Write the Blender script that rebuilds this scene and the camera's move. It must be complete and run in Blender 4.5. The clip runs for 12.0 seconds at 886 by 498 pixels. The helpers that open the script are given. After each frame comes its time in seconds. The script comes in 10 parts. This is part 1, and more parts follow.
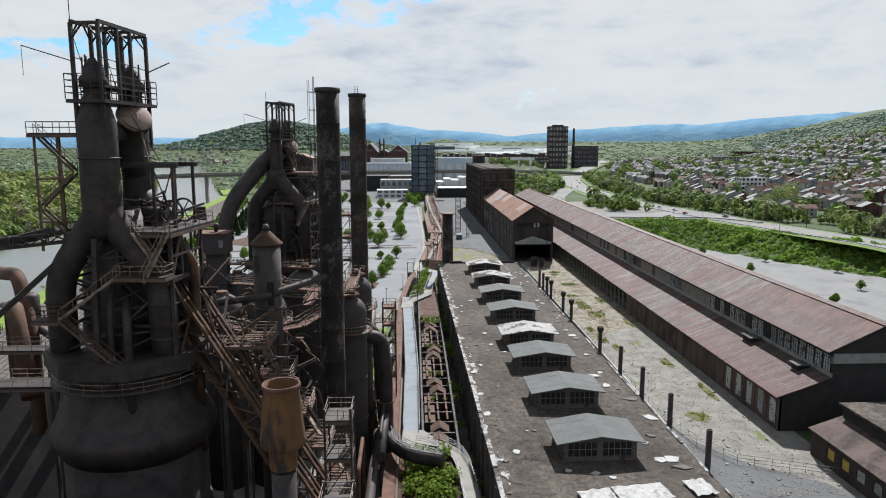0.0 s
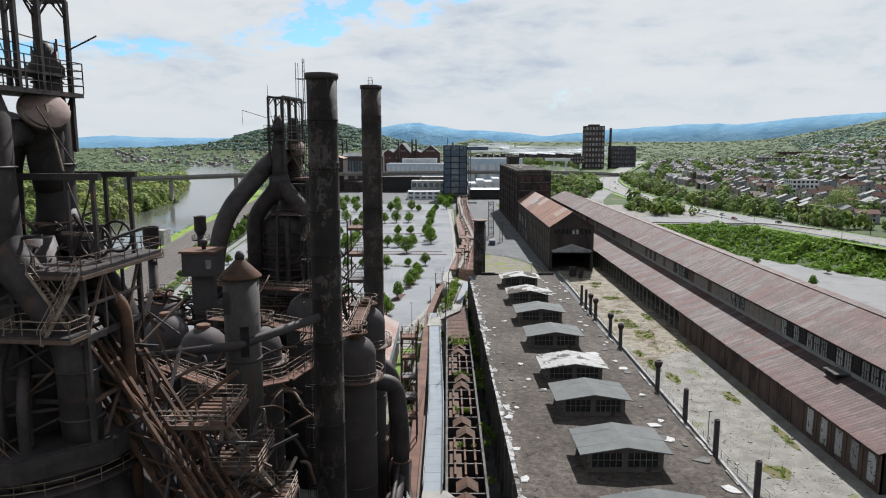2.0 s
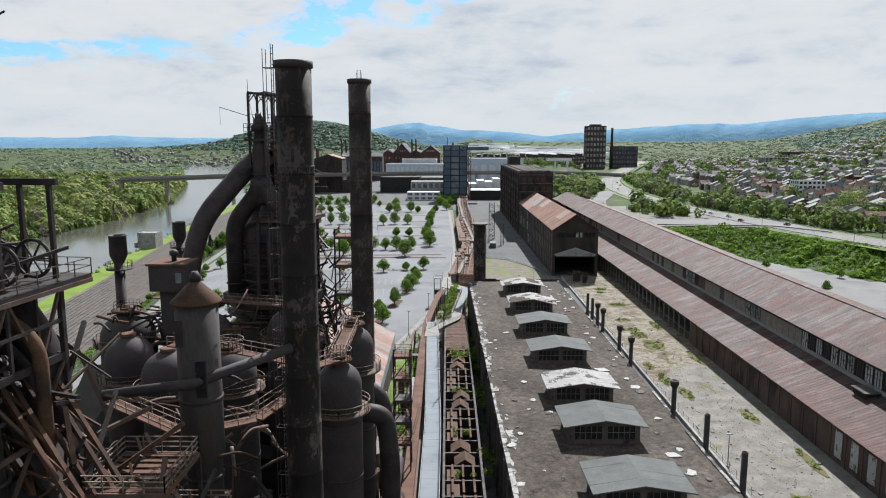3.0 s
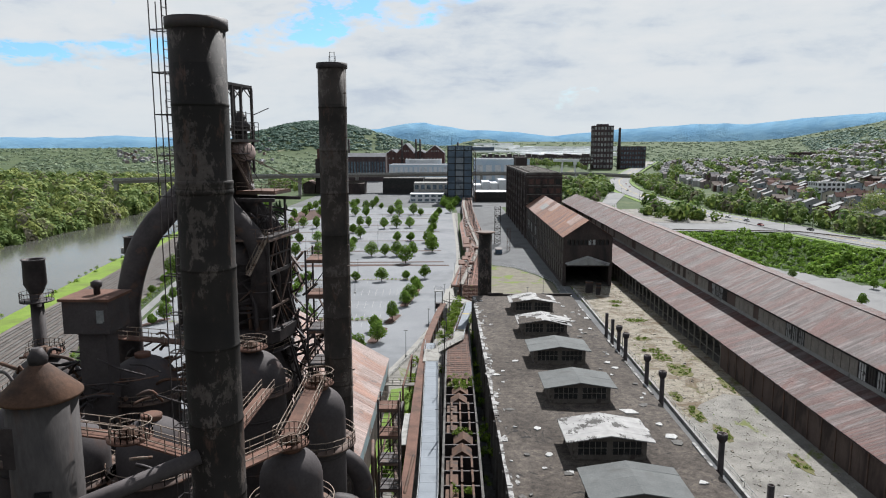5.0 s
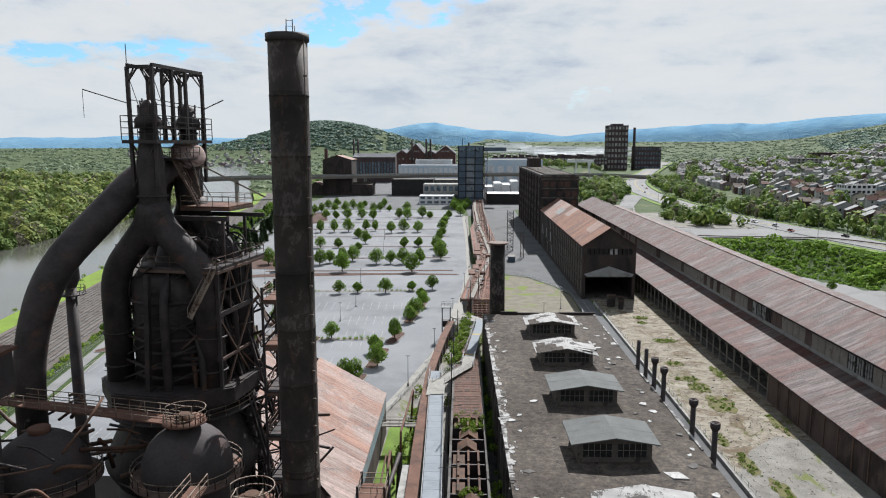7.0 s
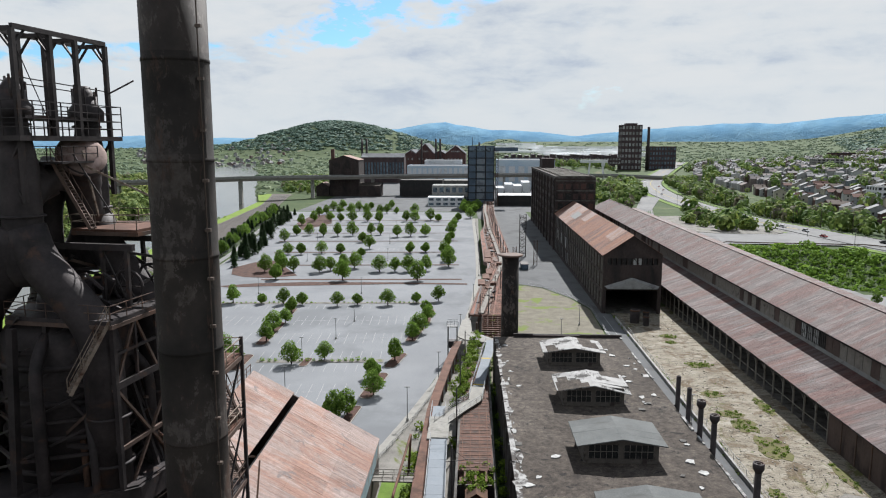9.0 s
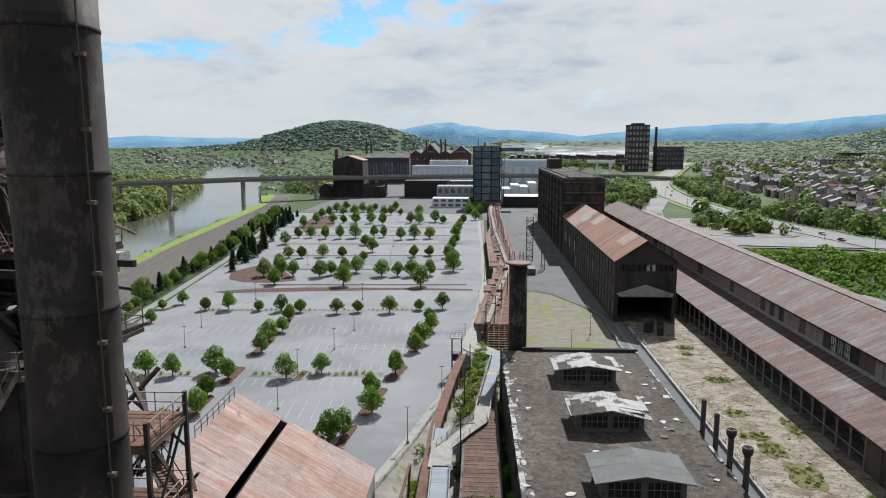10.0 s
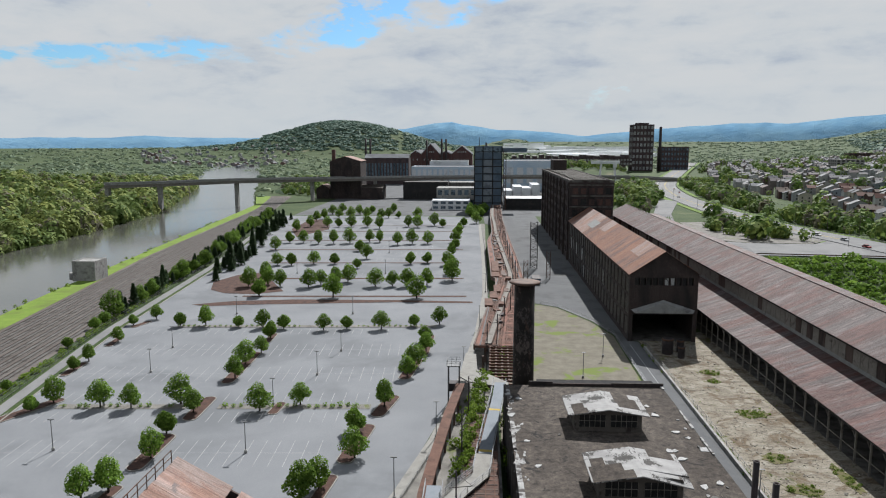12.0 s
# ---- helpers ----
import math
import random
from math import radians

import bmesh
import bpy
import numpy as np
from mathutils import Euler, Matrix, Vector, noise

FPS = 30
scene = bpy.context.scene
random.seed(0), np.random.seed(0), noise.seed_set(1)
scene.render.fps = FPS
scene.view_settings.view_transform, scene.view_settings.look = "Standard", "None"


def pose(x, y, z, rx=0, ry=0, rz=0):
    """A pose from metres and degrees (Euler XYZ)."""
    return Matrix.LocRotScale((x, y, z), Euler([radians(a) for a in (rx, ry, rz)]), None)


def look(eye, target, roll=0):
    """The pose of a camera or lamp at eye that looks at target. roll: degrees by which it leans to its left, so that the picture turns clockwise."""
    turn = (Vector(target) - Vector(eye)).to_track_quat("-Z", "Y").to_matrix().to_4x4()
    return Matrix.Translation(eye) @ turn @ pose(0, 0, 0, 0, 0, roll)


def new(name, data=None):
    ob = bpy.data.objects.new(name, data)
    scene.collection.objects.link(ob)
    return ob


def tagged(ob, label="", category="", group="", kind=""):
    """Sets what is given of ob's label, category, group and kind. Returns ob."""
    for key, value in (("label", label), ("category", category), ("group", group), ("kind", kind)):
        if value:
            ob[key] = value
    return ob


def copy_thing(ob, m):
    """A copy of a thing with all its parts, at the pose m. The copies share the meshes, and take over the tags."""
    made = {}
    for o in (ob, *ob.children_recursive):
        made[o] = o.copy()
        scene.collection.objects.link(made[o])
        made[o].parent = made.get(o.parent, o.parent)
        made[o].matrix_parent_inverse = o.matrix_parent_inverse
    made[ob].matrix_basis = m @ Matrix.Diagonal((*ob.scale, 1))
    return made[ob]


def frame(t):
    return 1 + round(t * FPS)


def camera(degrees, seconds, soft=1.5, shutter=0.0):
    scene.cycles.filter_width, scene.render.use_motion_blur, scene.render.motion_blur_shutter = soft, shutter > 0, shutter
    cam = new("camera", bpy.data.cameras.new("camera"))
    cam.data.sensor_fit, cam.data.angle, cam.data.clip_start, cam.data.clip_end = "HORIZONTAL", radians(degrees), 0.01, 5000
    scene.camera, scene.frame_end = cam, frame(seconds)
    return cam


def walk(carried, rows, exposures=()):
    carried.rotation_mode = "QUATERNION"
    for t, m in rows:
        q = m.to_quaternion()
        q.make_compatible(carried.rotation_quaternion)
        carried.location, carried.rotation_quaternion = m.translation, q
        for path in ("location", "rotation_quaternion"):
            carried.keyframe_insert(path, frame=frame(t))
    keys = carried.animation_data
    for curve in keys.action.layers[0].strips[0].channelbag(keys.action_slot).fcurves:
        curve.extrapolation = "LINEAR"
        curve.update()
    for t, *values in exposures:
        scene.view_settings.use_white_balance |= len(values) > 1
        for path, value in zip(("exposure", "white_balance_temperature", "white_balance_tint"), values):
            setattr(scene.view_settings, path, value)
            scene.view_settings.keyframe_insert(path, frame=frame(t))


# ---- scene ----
cam = camera(64.99, 12.0, 1.1)
PATH = [
    (0.0, pose(0.000, 0.000, 57.101, 81.412, 0, -2.400)),
    (0.5, pose(0.375, 5.558, 57.167, 81.412, 0, -1.404)),
    (1.0, pose(0.660, 11.096, 57.249, 81.412, 0, -0.441)),
    (1.5, pose(1.089, 16.485, 57.280, 81.412, 0, 0.224)),
    (2.0, pose(1.391, 21.923, 57.337, 81.412, 0, 0.322)),
    (2.5, pose(1.680, 27.322, 57.346, 81.412, 0, 0.342)),
    (3.0, pose(1.937, 32.697, 57.382, 81.412, 0, 0.361)),
    (5.0, pose(2.876, 54.018, 57.569, 81.412, 0, 0.780)),
    (5.5, pose(3.079, 59.715, 57.672, 81.412, 0, 1.044)),
    (6.0, pose(3.232, 65.323, 57.696, 81.412, 0, 1.282)),
    (6.5, pose(3.381, 70.789, 57.775, 81.412, 0, 1.508)),
    (7.0, pose(3.515, 76.226, 57.802, 81.412, 0, 1.710)),
    (9.0, pose(3.992, 98.594, 57.621, 81.412, 0, 2.578)),
    (9.5, pose(3.943, 103.929, 57.685, 81.412, 0, 2.847)),
    (10.0, pose(3.946, 109.215, 57.795, 81.412, 0, 3.031)),
    (10.5, pose(3.958, 114.515, 57.954, 81.412, 0, 3.042)),
    (11.0, pose(4.093, 119.858, 57.999, 81.412, 0, 3.082)),
    (11.5, pose(4.166, 125.292, 58.067, 81.412, 0, 3.110)),
    (12.0, pose(4.147, 130.720, 58.000, 81.412, 0, 3.139)),
]
walk(cam, PATH, [(0, 1.03, 6330, 10), (9.0, 1.0, 6330, 10), (12, 0.74, 6330, 10)])

# ---------------------------------------------------------------- light
SUN_AZ, SUN_EL = 15.0, 45.0      # degrees clockwise from +y, and above the horizon
world = bpy.data.worlds.new("sky")
scene.world = world
world.use_nodes = True
wn, wl = world.node_tree.nodes, world.node_tree.links
wn.clear()
w_out = wn.new("ShaderNodeOutputWorld")
w_bg = wn.new("ShaderNodeBackground")
w_sky = wn.new("ShaderNodeTexSky")
w_sky.sky_type, w_sky.sun_disc = "NISHITA", False
w_sky.sun_elevation, w_sky.sun_rotation = radians(SUN_EL), radians(SUN_AZ)
w_sky.air_density, w_sky.dust_density = 1.0, 0.6
w_tc = wn.new("ShaderNodeTexCoord")
w_sep = wn.new("ShaderNodeSeparateXYZ")
wl.new(w_tc.outputs["Generated"], w_sep.inputs[0])


def w_math(op, a, b=None, clamp=False):
    n = wn.new("ShaderNodeMath")
    n.operation, n.use_clamp = op, clamp
    for i, v in enumerate((a, b)):
        if v is None:
            continue
        if isinstance(v, (int, float)):
            n.inputs[i].default_value = v
        else:
            wl.new(v, n.inputs[i])
    return n.outputs[0]


# bearing and height of the direction ahead, for the break in the cloud
w_den = w_math("MAXIMUM", w_sep.outputs[1], 0.05)
w_cx = w_math("DIVIDE", w_sep.outputs[0], w_den)
w_cz = w_math("DIVIDE", w_sep.outputs[2], w_den)


def w_noise(scale, detail, rough, off, tall=2.0, distort=0.25):
    m = wn.new("ShaderNodeMapping")
    m.inputs["Location"].default_value = off
    m.inputs["Scale"].default_value = (scale, scale, scale * tall)
    wl.new(w_tc.outputs["Generated"], m.inputs[0])
    n = wn.new("ShaderNodeTexNoise")
    n.inputs["Scale"].default_value = 1
    n.inputs["Detail"].default_value = detail
    n.inputs["Roughness"].default_value = rough
    n.inputs["Distortion"].default_value = distort
    wl.new(m.outputs[0], n.inputs[0])
    return n.outputs[0]


def w_ramp(v, stops):
    r = wn.new("ShaderNodeValToRGB")
    r.color_ramp.elements[0].position, r.color_ramp.elements[0].color = stops[0][0], (*stops[0][1], 1)
    r.color_ramp.elements[1].position, r.color_ramp.elements[1].color = stops[-1][0], (*stops[-1][1], 1)
    for p, c in stops[1:-1]:
        e = r.color_ramp.elements.new(p)
        e.color = (*c, 1)
    wl.new(v, r.inputs[0])
    return r.outputs[0]


def w_mix(f, a, b, mode="MIX"):
    n = wn.new("ShaderNodeMix")
    n.data_type, n.blend_type = "RGBA", mode
    for sock, v in ((n.inputs[0], f), (n.inputs[6], a), (n.inputs[7], b)):
        if isinstance(v, (int, float)):
            sock.default_value = v
        elif isinstance(v, tuple):
            sock.default_value = (*v, 1)
        else:
            wl.new(v, sock)
    return n.outputs[2]


# a ragged break in the cloud ahead of the camera: level on the left, rising and widening to the right
rise = w_math("MAXIMUM", w_math("ADD", w_cx, 0.33), 0.0)
gap_mid = w_math("ADD", w_math("MULTIPLY", rise, 0.31), 0.128)
gap_half = w_math("ADD", w_math("MULTIPLY", rise, 0.14), 0.027)
gap_v = w_math("DIVIDE", w_math("SUBTRACT", w_cz, gap_mid), gap_half)
gap_u = w_math("MULTIPLY", w_math("ADD", w_cx, 0.30), 1.75)
gap = w_math("SUBTRACT", 1.0, w_math("ADD", w_math("POWER", w_math("ABSOLUTE", gap_u), 4.0), w_math("MULTIPLY", gap_v, gap_v)), True)
thin = w_math("MULTIPLY", w_math("MAXIMUM", w_math("SUBTRACT", w_sep.outputs[2], 0.24), 0.0), 0.22)
puff = w_math("ADD", w_math("MULTIPLY", w_noise(6.0, 10, 0.56, (3.3, 1.15, 0.4), 2.4), 0.5), w_math("MULTIPLY", w_noise(17.0, 8, 0.6, (0.6, 2.2, 5.1), 2.6), 0.5))
cover_raw = w_math("SUBTRACT", w_math("SUBTRACT", w_math("ADD", puff, 0.14), w_math("MULTIPLY", w_math("POWER", gap, 0.7), 0.175)), thin)
cover = w_ramp(cover_raw, [(0.445, (0, 0, 0)), (0.475, (0.62, 0.62, 0.62)), (0.53, (1, 1, 1))])
streak = w_noise(5.0, 9, 0.58, (1.3, 4.4, 2.0), 4.6)
lump = w_noise(15.0, 9, 0.6, (7.3, 0.4, 1.0), 2.4)
tone = w_math("ADD", w_math("MULTIPLY", streak, 0.58), w_math("MULTIPLY", lump, 0.42))
body = w_ramp(tone, [(0.33, (0.66, 0.74, 0.86)), (0.41, (0.82, 0.885, 0.95)), (0.48, (0.925, 0.97, 1.0)), (0.58, (0.985, 1.01, 1.02))])
SKY_GAIN = 0.15
sky_lit = w_mix(1.0, w_sky.outputs[0], (SKY_GAIN * 0.62, SKY_GAIN * 0.95, SKY_GAIN * 1.18), "MULTIPLY")
haze = w_ramp(w_sep.outputs[2], [(0.0, (1, 1, 1)), (0.10, (0, 0, 0))])
clouded = w_mix(cover, sky_lit, body)
hazed = w_mix(w_math("MULTIPLY", haze, 0.7), clouded, (0.90, 0.965, 1.0))
wl.new(hazed, w_bg.inputs[0])
w_bg.inputs[1].default_value = 0.375
wl.new(w_bg.outputs[0], w_out.inputs[0])

sun = new("sun", bpy.data.lights.new("sun", "SUN"))
sun.data.energy, sun.data.angle, sun.data.color = 5.0, radians(0.55), (1.0, 0.975, 0.94)
_d = Vector((math.sin(radians(SUN_AZ)) * math.cos(radians(SUN_EL)), math.cos(radians(SUN_AZ)) * math.cos(radians(SUN_EL)), math.sin(radians(SUN_EL))))
sun.matrix_world = look(_d * 400, (0, 0, 0))

# ---------------------------------------------------------------- materials


BASE_SCALE = (0.575, 0.585, 0.60)      # dims and cools most base colours, so shade looks deeper under the bright sky


class Nodes:
    """Short hand for a node material."""

    def __init__(self, name, rough=0.8, metal=0.0, spec=0.18):
        self.m = bpy.data.materials.new(name)
        self.m.use_nodes = True
        self.n, self.l = self.m.node_tree.nodes, self.m.node_tree.links
        self.b = self.n["Principled BSDF"]
        self.b.inputs["Roughness"].default_value = rough
        self.b.inputs["Metallic"].default_value = metal
        self.b.inputs["Specular IOR Level"].default_value = spec
        self.tc = self.n.new("ShaderNodeTexCoord")

    def link(self, v, sock):
        if isinstance(v, (int, float)):
            sock.default_value = v
        elif isinstance(v, tuple):
            sock.default_value = (*v, 1) if len(v) == 3 and sock.type == "RGBA" else v
        else:
            self.l.new(v, sock)

    def coords(self, scale=(1, 1, 1), turn=0.0, which="Object"):
        m = self.n.new("ShaderNodeMapping")
        m.inputs["Scale"].default_value = scale
        m.inputs["Rotation"].default_value = (0, 0, turn)
        self.l.new(self.tc.outputs[which], m.inputs[0])
        return m.outputs[0]

    def noise(self, scale, detail=4, rough=0.55, stretch=(1, 1, 1), distort=0.0, turn=0.0):
        t = self.n.new("ShaderNodeTexNoise")
        t.inputs["Scale"].default_value, t.inputs["Detail"].default_value = scale, detail
        t.inputs["Roughness"].default_value, t.inputs["Distortion"].default_value = rough, distort
        self.l.new(self.coords(stretch, turn), t.inputs[0])
        return t.outputs[0]

    def cells(self, scale, stretch=(1, 1, 1), out=1, feature="F1", rand=1.0):
        t = self.n.new("ShaderNodeTexVoronoi")
        t.feature = feature
        t.inputs["Scale"].default_value = scale
        t.inputs["Randomness"].default_value = rand
        self.l.new(self.coords(stretch), t.inputs[0])
        return t.outputs[out]

    def wave(self, scale, axis="X", stretch=(1, 1, 1), distort=0.0):
        t = self.n.new("ShaderNodeTexWave")
        t.bands_direction = axis
        t.inputs["Scale"].default_value, t.inputs["Distortion"].default_value = scale, distort
        self.l.new(self.coords(stretch), t.inputs[0])
        return t.outputs[1]

    def ramp(self, v, stops):
        r = self.n.new("ShaderNodeValToRGB")
        el = r.color_ramp.elements
        el[0].position, el[0].color = stops[0][0], (*stops[0][1], 1)
        el[1].position, el[1].color = stops[-1][0], (*stops[-1][1], 1)
        for p, c in stops[1:-1]:
            el.new(p).color = (*c, 1)
        self.l.new(v, r.inputs[0])
        return r.outputs[0]

    def mask(self, v, lo, hi):
        return self.ramp(v, [(lo, (0, 0, 0)), (hi, (1, 1, 1))])

    def mix(self, f, a, b, mode="MIX"):
        n = self.n.new("ShaderNodeMix")
        n.data_type, n.blend_type = "RGBA", mode
        for sock, v in ((n.inputs[0], f), (n.inputs[6], a), (n.inputs[7], b)):
            self.link(v, sock)
        return n.outputs[2]

    def math(self, op, a, b):
        n = self.n.new("ShaderNodeMath")
        n.operation = op
        self.link(a, n.inputs[0])
        self.link(b, n.inputs[1])
        return n.outputs[0]

    def tone(self, col, amount, island=False):
        """Varies a colour from piece to piece."""
        src = self.n.new("ShaderNodeNewGeometry").outputs["Random Per Island"] if island else self.n.new("ShaderNodeObjectInfo").outputs["Random"]
        g = self.ramp(src, [(0, (1 - amount,) * 3), (1, (1 + amount,) * 3)])
        return self.mix(1.0, col, g, "MULTIPLY")

    def bump(self, v, strength=0.3, dist=0.05):
        b = self.n.new("ShaderNodeBump")
        b.inputs["Strength"].default_value, b.inputs["Distance"].default_value = strength, dist
        self.l.new(v, b.inputs["Height"])
        self.l.new(b.outputs[0], self.b.inputs["Normal"])

    def done(self, col, rough=None, base_scale=BASE_SCALE):
        if base_scale:
            col = self.mix(1.0, col, base_scale, "MULTIPLY")
        self.link(col, self.b.inputs["Base Color"])
        if rough is not None:
            self.link(rough, self.b.inputs["Roughness"])
        return self.m


def surf(name, a, b, scale=0.6, c=None, cscale=0.15, clo=0.5, chi=0.65, rough=0.85, metal=0.0, bump=0.3, fine=6.0, stretch=(1, 1, 1), vary=0.0, island=False, dist=0.04):
    """Two mottled tones, a third in patches, grain and relief."""
    k = Nodes(name, rough, metal)
    n1 = k.noise(scale, 6, 0.6, stretch)
    n2 = k.noise(fine, 5, 0.65, stretch)
    col = k.ramp(n1, [(0.3, a), (0.7, b)])
    col = k.mix(0.5, col, k.ramp(n2, [(0.25, (0.6, 0.6, 0.6)), (0.75, (1.4, 1.4, 1.4))]), "MULTIPLY")
    if c:
        col = k.mix(k.mask(k.noise(cscale, 7, 0.62, stretch, 0.4), clo, chi), col, c)
    if vary:
        col = k.tone(col, vary, island)
    k.bump(n2, bump, dist)
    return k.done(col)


iron = surf("blackened_iron", (0.031, 0.027, 0.028), (0.084, 0.069, 0.068), 0.45, (0.125, 0.070, 0.050), 0.5, 0.58, 0.72, 0.62, 0.2, 0.5, 3.0)
iron_rust = surf("rusted_iron", (0.072, 0.045, 0.034), (0.17, 0.090, 0.056), 0.5, (0.042, 0.033, 0.030), 0.3, 0.5, 0.66, 0.8, 0.1, 0.4, 4.0)
steel_brown = surf("brown_painted_steel", (0.105, 0.074, 0.062), (0.175, 0.118, 0.094), 0.7, (0.21, 0.098, 0.058), 0.5, 0.55, 0.7, 0.75, 0.1, 0.3, 5.0)
rail_pale = surf("pale_rusted_rail", (0.24, 0.18, 0.14), (0.38, 0.31, 0.25), 1.2, (0.10, 0.05, 0.03), 0.8, 0.5, 0.65, 0.7, 0.1, 0.2, 8.0)
deck_rust = surf("rust_red_deck", (0.125, 0.062, 0.043), (0.20, 0.105, 0.075), 0.5, (0.09, 0.05, 0.035), 0.3, 0.5, 0.65, 0.85, 0.0, 0.3, 5.0)


def make_stack_mat(name, lo, hi):
    """Riveted plate under a flaking black coat: brown-grey where the coat has gone, courses of differing tone."""
    k = Nodes(name, 0.72, 0.1)
    big = k.noise(0.35, 5, 0.6, (1, 1, 0.8))
    fine = k.noise(1.6, 9, 0.78, (1, 1, 0.55), 0.4)
    bare = k.ramp(k.noise(3.0, 6, 0.7), [(0.3, (0.052, 0.044, 0.040)), (0.7, (0.120, 0.102, 0.092))])
    coat = k.ramp(big, [(0.3, lo), (0.7, hi)])
    gone = k.math("ADD", k.math("MULTIPLY", big, 0.55), k.math("MULTIPLY", fine, 0.55))
    col = k.mix(k.mask(gone, 0.585, 0.602), coat, bare)
    sep = k.n.new("ShaderNodeSeparateXYZ")
    k.l.new(k.tc.outputs["Object"], sep.inputs[0])
    course = k.n.new("ShaderNodeTexWhiteNoise")
    course.noise_dimensions = "1D"
    k.l.new(k.math("FLOOR", k.math("MULTIPLY", sep.outputs[2], 0.21), 0.0), course.inputs["W"])
    col = k.mix(1.0, col, k.ramp(course.outputs[0], [(0, (0.7, 0.7, 0.7)), (1, (1.35, 1.3, 1.25))]), "MULTIPLY")
    col = k.mix(k.mask(k.noise(0.9, 8, 0.75, (1, 1, 0.35)), 0.57, 0.68), col, (0.095, 0.055, 0.040))
    k.bump(fine, 0.5, 0.05)
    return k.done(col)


stack_mat = make_stack_mat("sooted_stack_plate", (0.013, 0.0115, 0.011), (0.031, 0.026, 0.024))
brown_stack_mat = make_stack_mat("brown_stack_plate", (0.017, 0.015, 0.014), (0.062, 0.050, 0.044))


def make_roofing(name, a, b, streak, seam, patch=None, plo=0.55, phi=0.6, island=True, pitch=0.9, vary=0.26):
    """Sheet roofing: colour by sheet, fine streaks down the slope (local x), ribs across y."""
    k = Nodes(name, 0.72, 0.05, 0.2)
    col = k.ramp(k.noise(1.0, 6, 0.65, (0.05, 1.1, 0.05)), [(0.36, a), (0.62, b)])
    col = k.mix(k.mask(k.noise(0.13, 8, 0.72, (0.35, 1.2, 0.35), 0.8), 0.45, 0.57), col, streak)
    col = k.mix(0.75, col, k.ramp(k.noise(1.6, 6, 0.75, (0.07, 2.4, 0.07)), [(0.34, (0.5, 0.48, 0.47)), (0.5, (1, 1, 1)), (0.66, (1.5, 1.5, 1.5))]), "MULTIPLY")
    col = k.mix(0.5, col, k.ramp(k.noise(2.2, 7, 0.75), [(0.3, (0.6, 0.6, 0.6)), (0.7, (1.4, 1.4, 1.4))]), "MULTIPLY")
    if patch:
        col = k.mix(k.mask(k.noise(0.4, 8, 0.7, (1, 1, 1), 0.8), plo, phi), col, patch)
    col = k.tone(col, vary, island)
    k.bump(k.wave(2.6, "Y"), 0.35, 0.06)
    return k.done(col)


shop_roof_mat = make_roofing("weathered_sheet_roof", (0.070, 0.044, 0.041), (0.168, 0.138, 0.131), (0.105, 0.046, 0.038), 1)
shop_roof_piece = make_roofing("weathered_roof_sheet", (0.070, 0.044, 0.041), (0.168, 0.138, 0.131), (0.105, 0.046, 0.038), 1, island=False)
red_roof_mat = make_roofing("rust_red_roof_sheet", (0.24, 0.105, 0.062), (0.31, 0.15, 0.092), (0.17, 0.095, 0.075), 1, island=False, vary=0.1)
pink_roof_mat = make_roofing("pink_rusted_roof_sheet", (0.30, 0.225, 0.198), (0.37, 0.282, 0.248), (0.31, 0.175, 0.13), 1, (0.20, 0.16, 0.148), 0.58, 0.66, island=False, vary=0.12)
grey_roof_mat = surf("grey_felt_roof", (0.125, 0.13, 0.127), (0.165, 0.17, 0.165), 0.4, (0.12, 0.12, 0.115), 0.3, 0.55, 0.7, 0.9, 0, 0.2, 5, vary=0.08)


def make_patchy_white():
    """White coating with squarish bare patches where sheets have gone."""
    k = Nodes("peeling_white_coating", 0.8)
    white = k.ramp(k.noise(0.5, 6, 0.6), [(0.3, (0.30, 0.29, 0.28)), (0.7, (0.46, 0.45, 0.43))])
    bare = k.ramp(k.noise(3, 6, 0.7), [(0.3, (0.045, 0.042, 0.04)), (0.7, (0.095, 0.088, 0.08))])
    field = k.math("ADD", k.math("MULTIPLY", k.noise(0.33, 4, 0.5), 0.55), k.math("MULTIPLY", k.noise(1.5, 10, 0.8, (1.6, 0.7, 0.3), 0.8), 0.45))
    col = k.mix(k.mask(field, 0.525, 0.55), white, bare)
    k.bump(k.noise(4, 5), 0.3, 0.04)
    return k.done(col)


white_roof_mat = make_patchy_white()


def make_shed_roof():
    k = Nodes("old_gravel_roof", 0.95)
    col = k.ramp(k.noise(0.12, 7, 0.65, (1, 0.6, 1)), [(0.3, (0.048, 0.039, 0.033)), (0.5, (0.082, 0.068, 0.058)), (0.72, (0.128, 0.109, 0.094))])
    col = k.mix(1.0, col, k.ramp(k.noise(0.8, 10, 0.85), [(0.36, (0.35, 0.34, 0.33)), (0.5, (1, 1, 1)), (0.64, (1.9, 1.86, 1.78))]), "MULTIPLY")
    col = k.mix(0.6, col, k.ramp(k.noise(6, 6, 0.8), [(0.3, (0.5, 0.5, 0.5)), (0.7, (1.55, 1.55, 1.5))]), "MULTIPLY")
    col = k.mix(k.mask(k.noise(0.35, 9, 0.75, (1, 1, 1), 1.5), 0.57, 0.62), col, (0.026, 0.024, 0.023))
    col = k.mix(k.mask(k.noise(0.5, 8, 0.7, (1, 1, 1), 1.0), 0.66, 0.70), col, (0.16, 0.145, 0.135))
    k.bump(k.noise(9, 5, 0.75), 0.4, 0.06)
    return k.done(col)


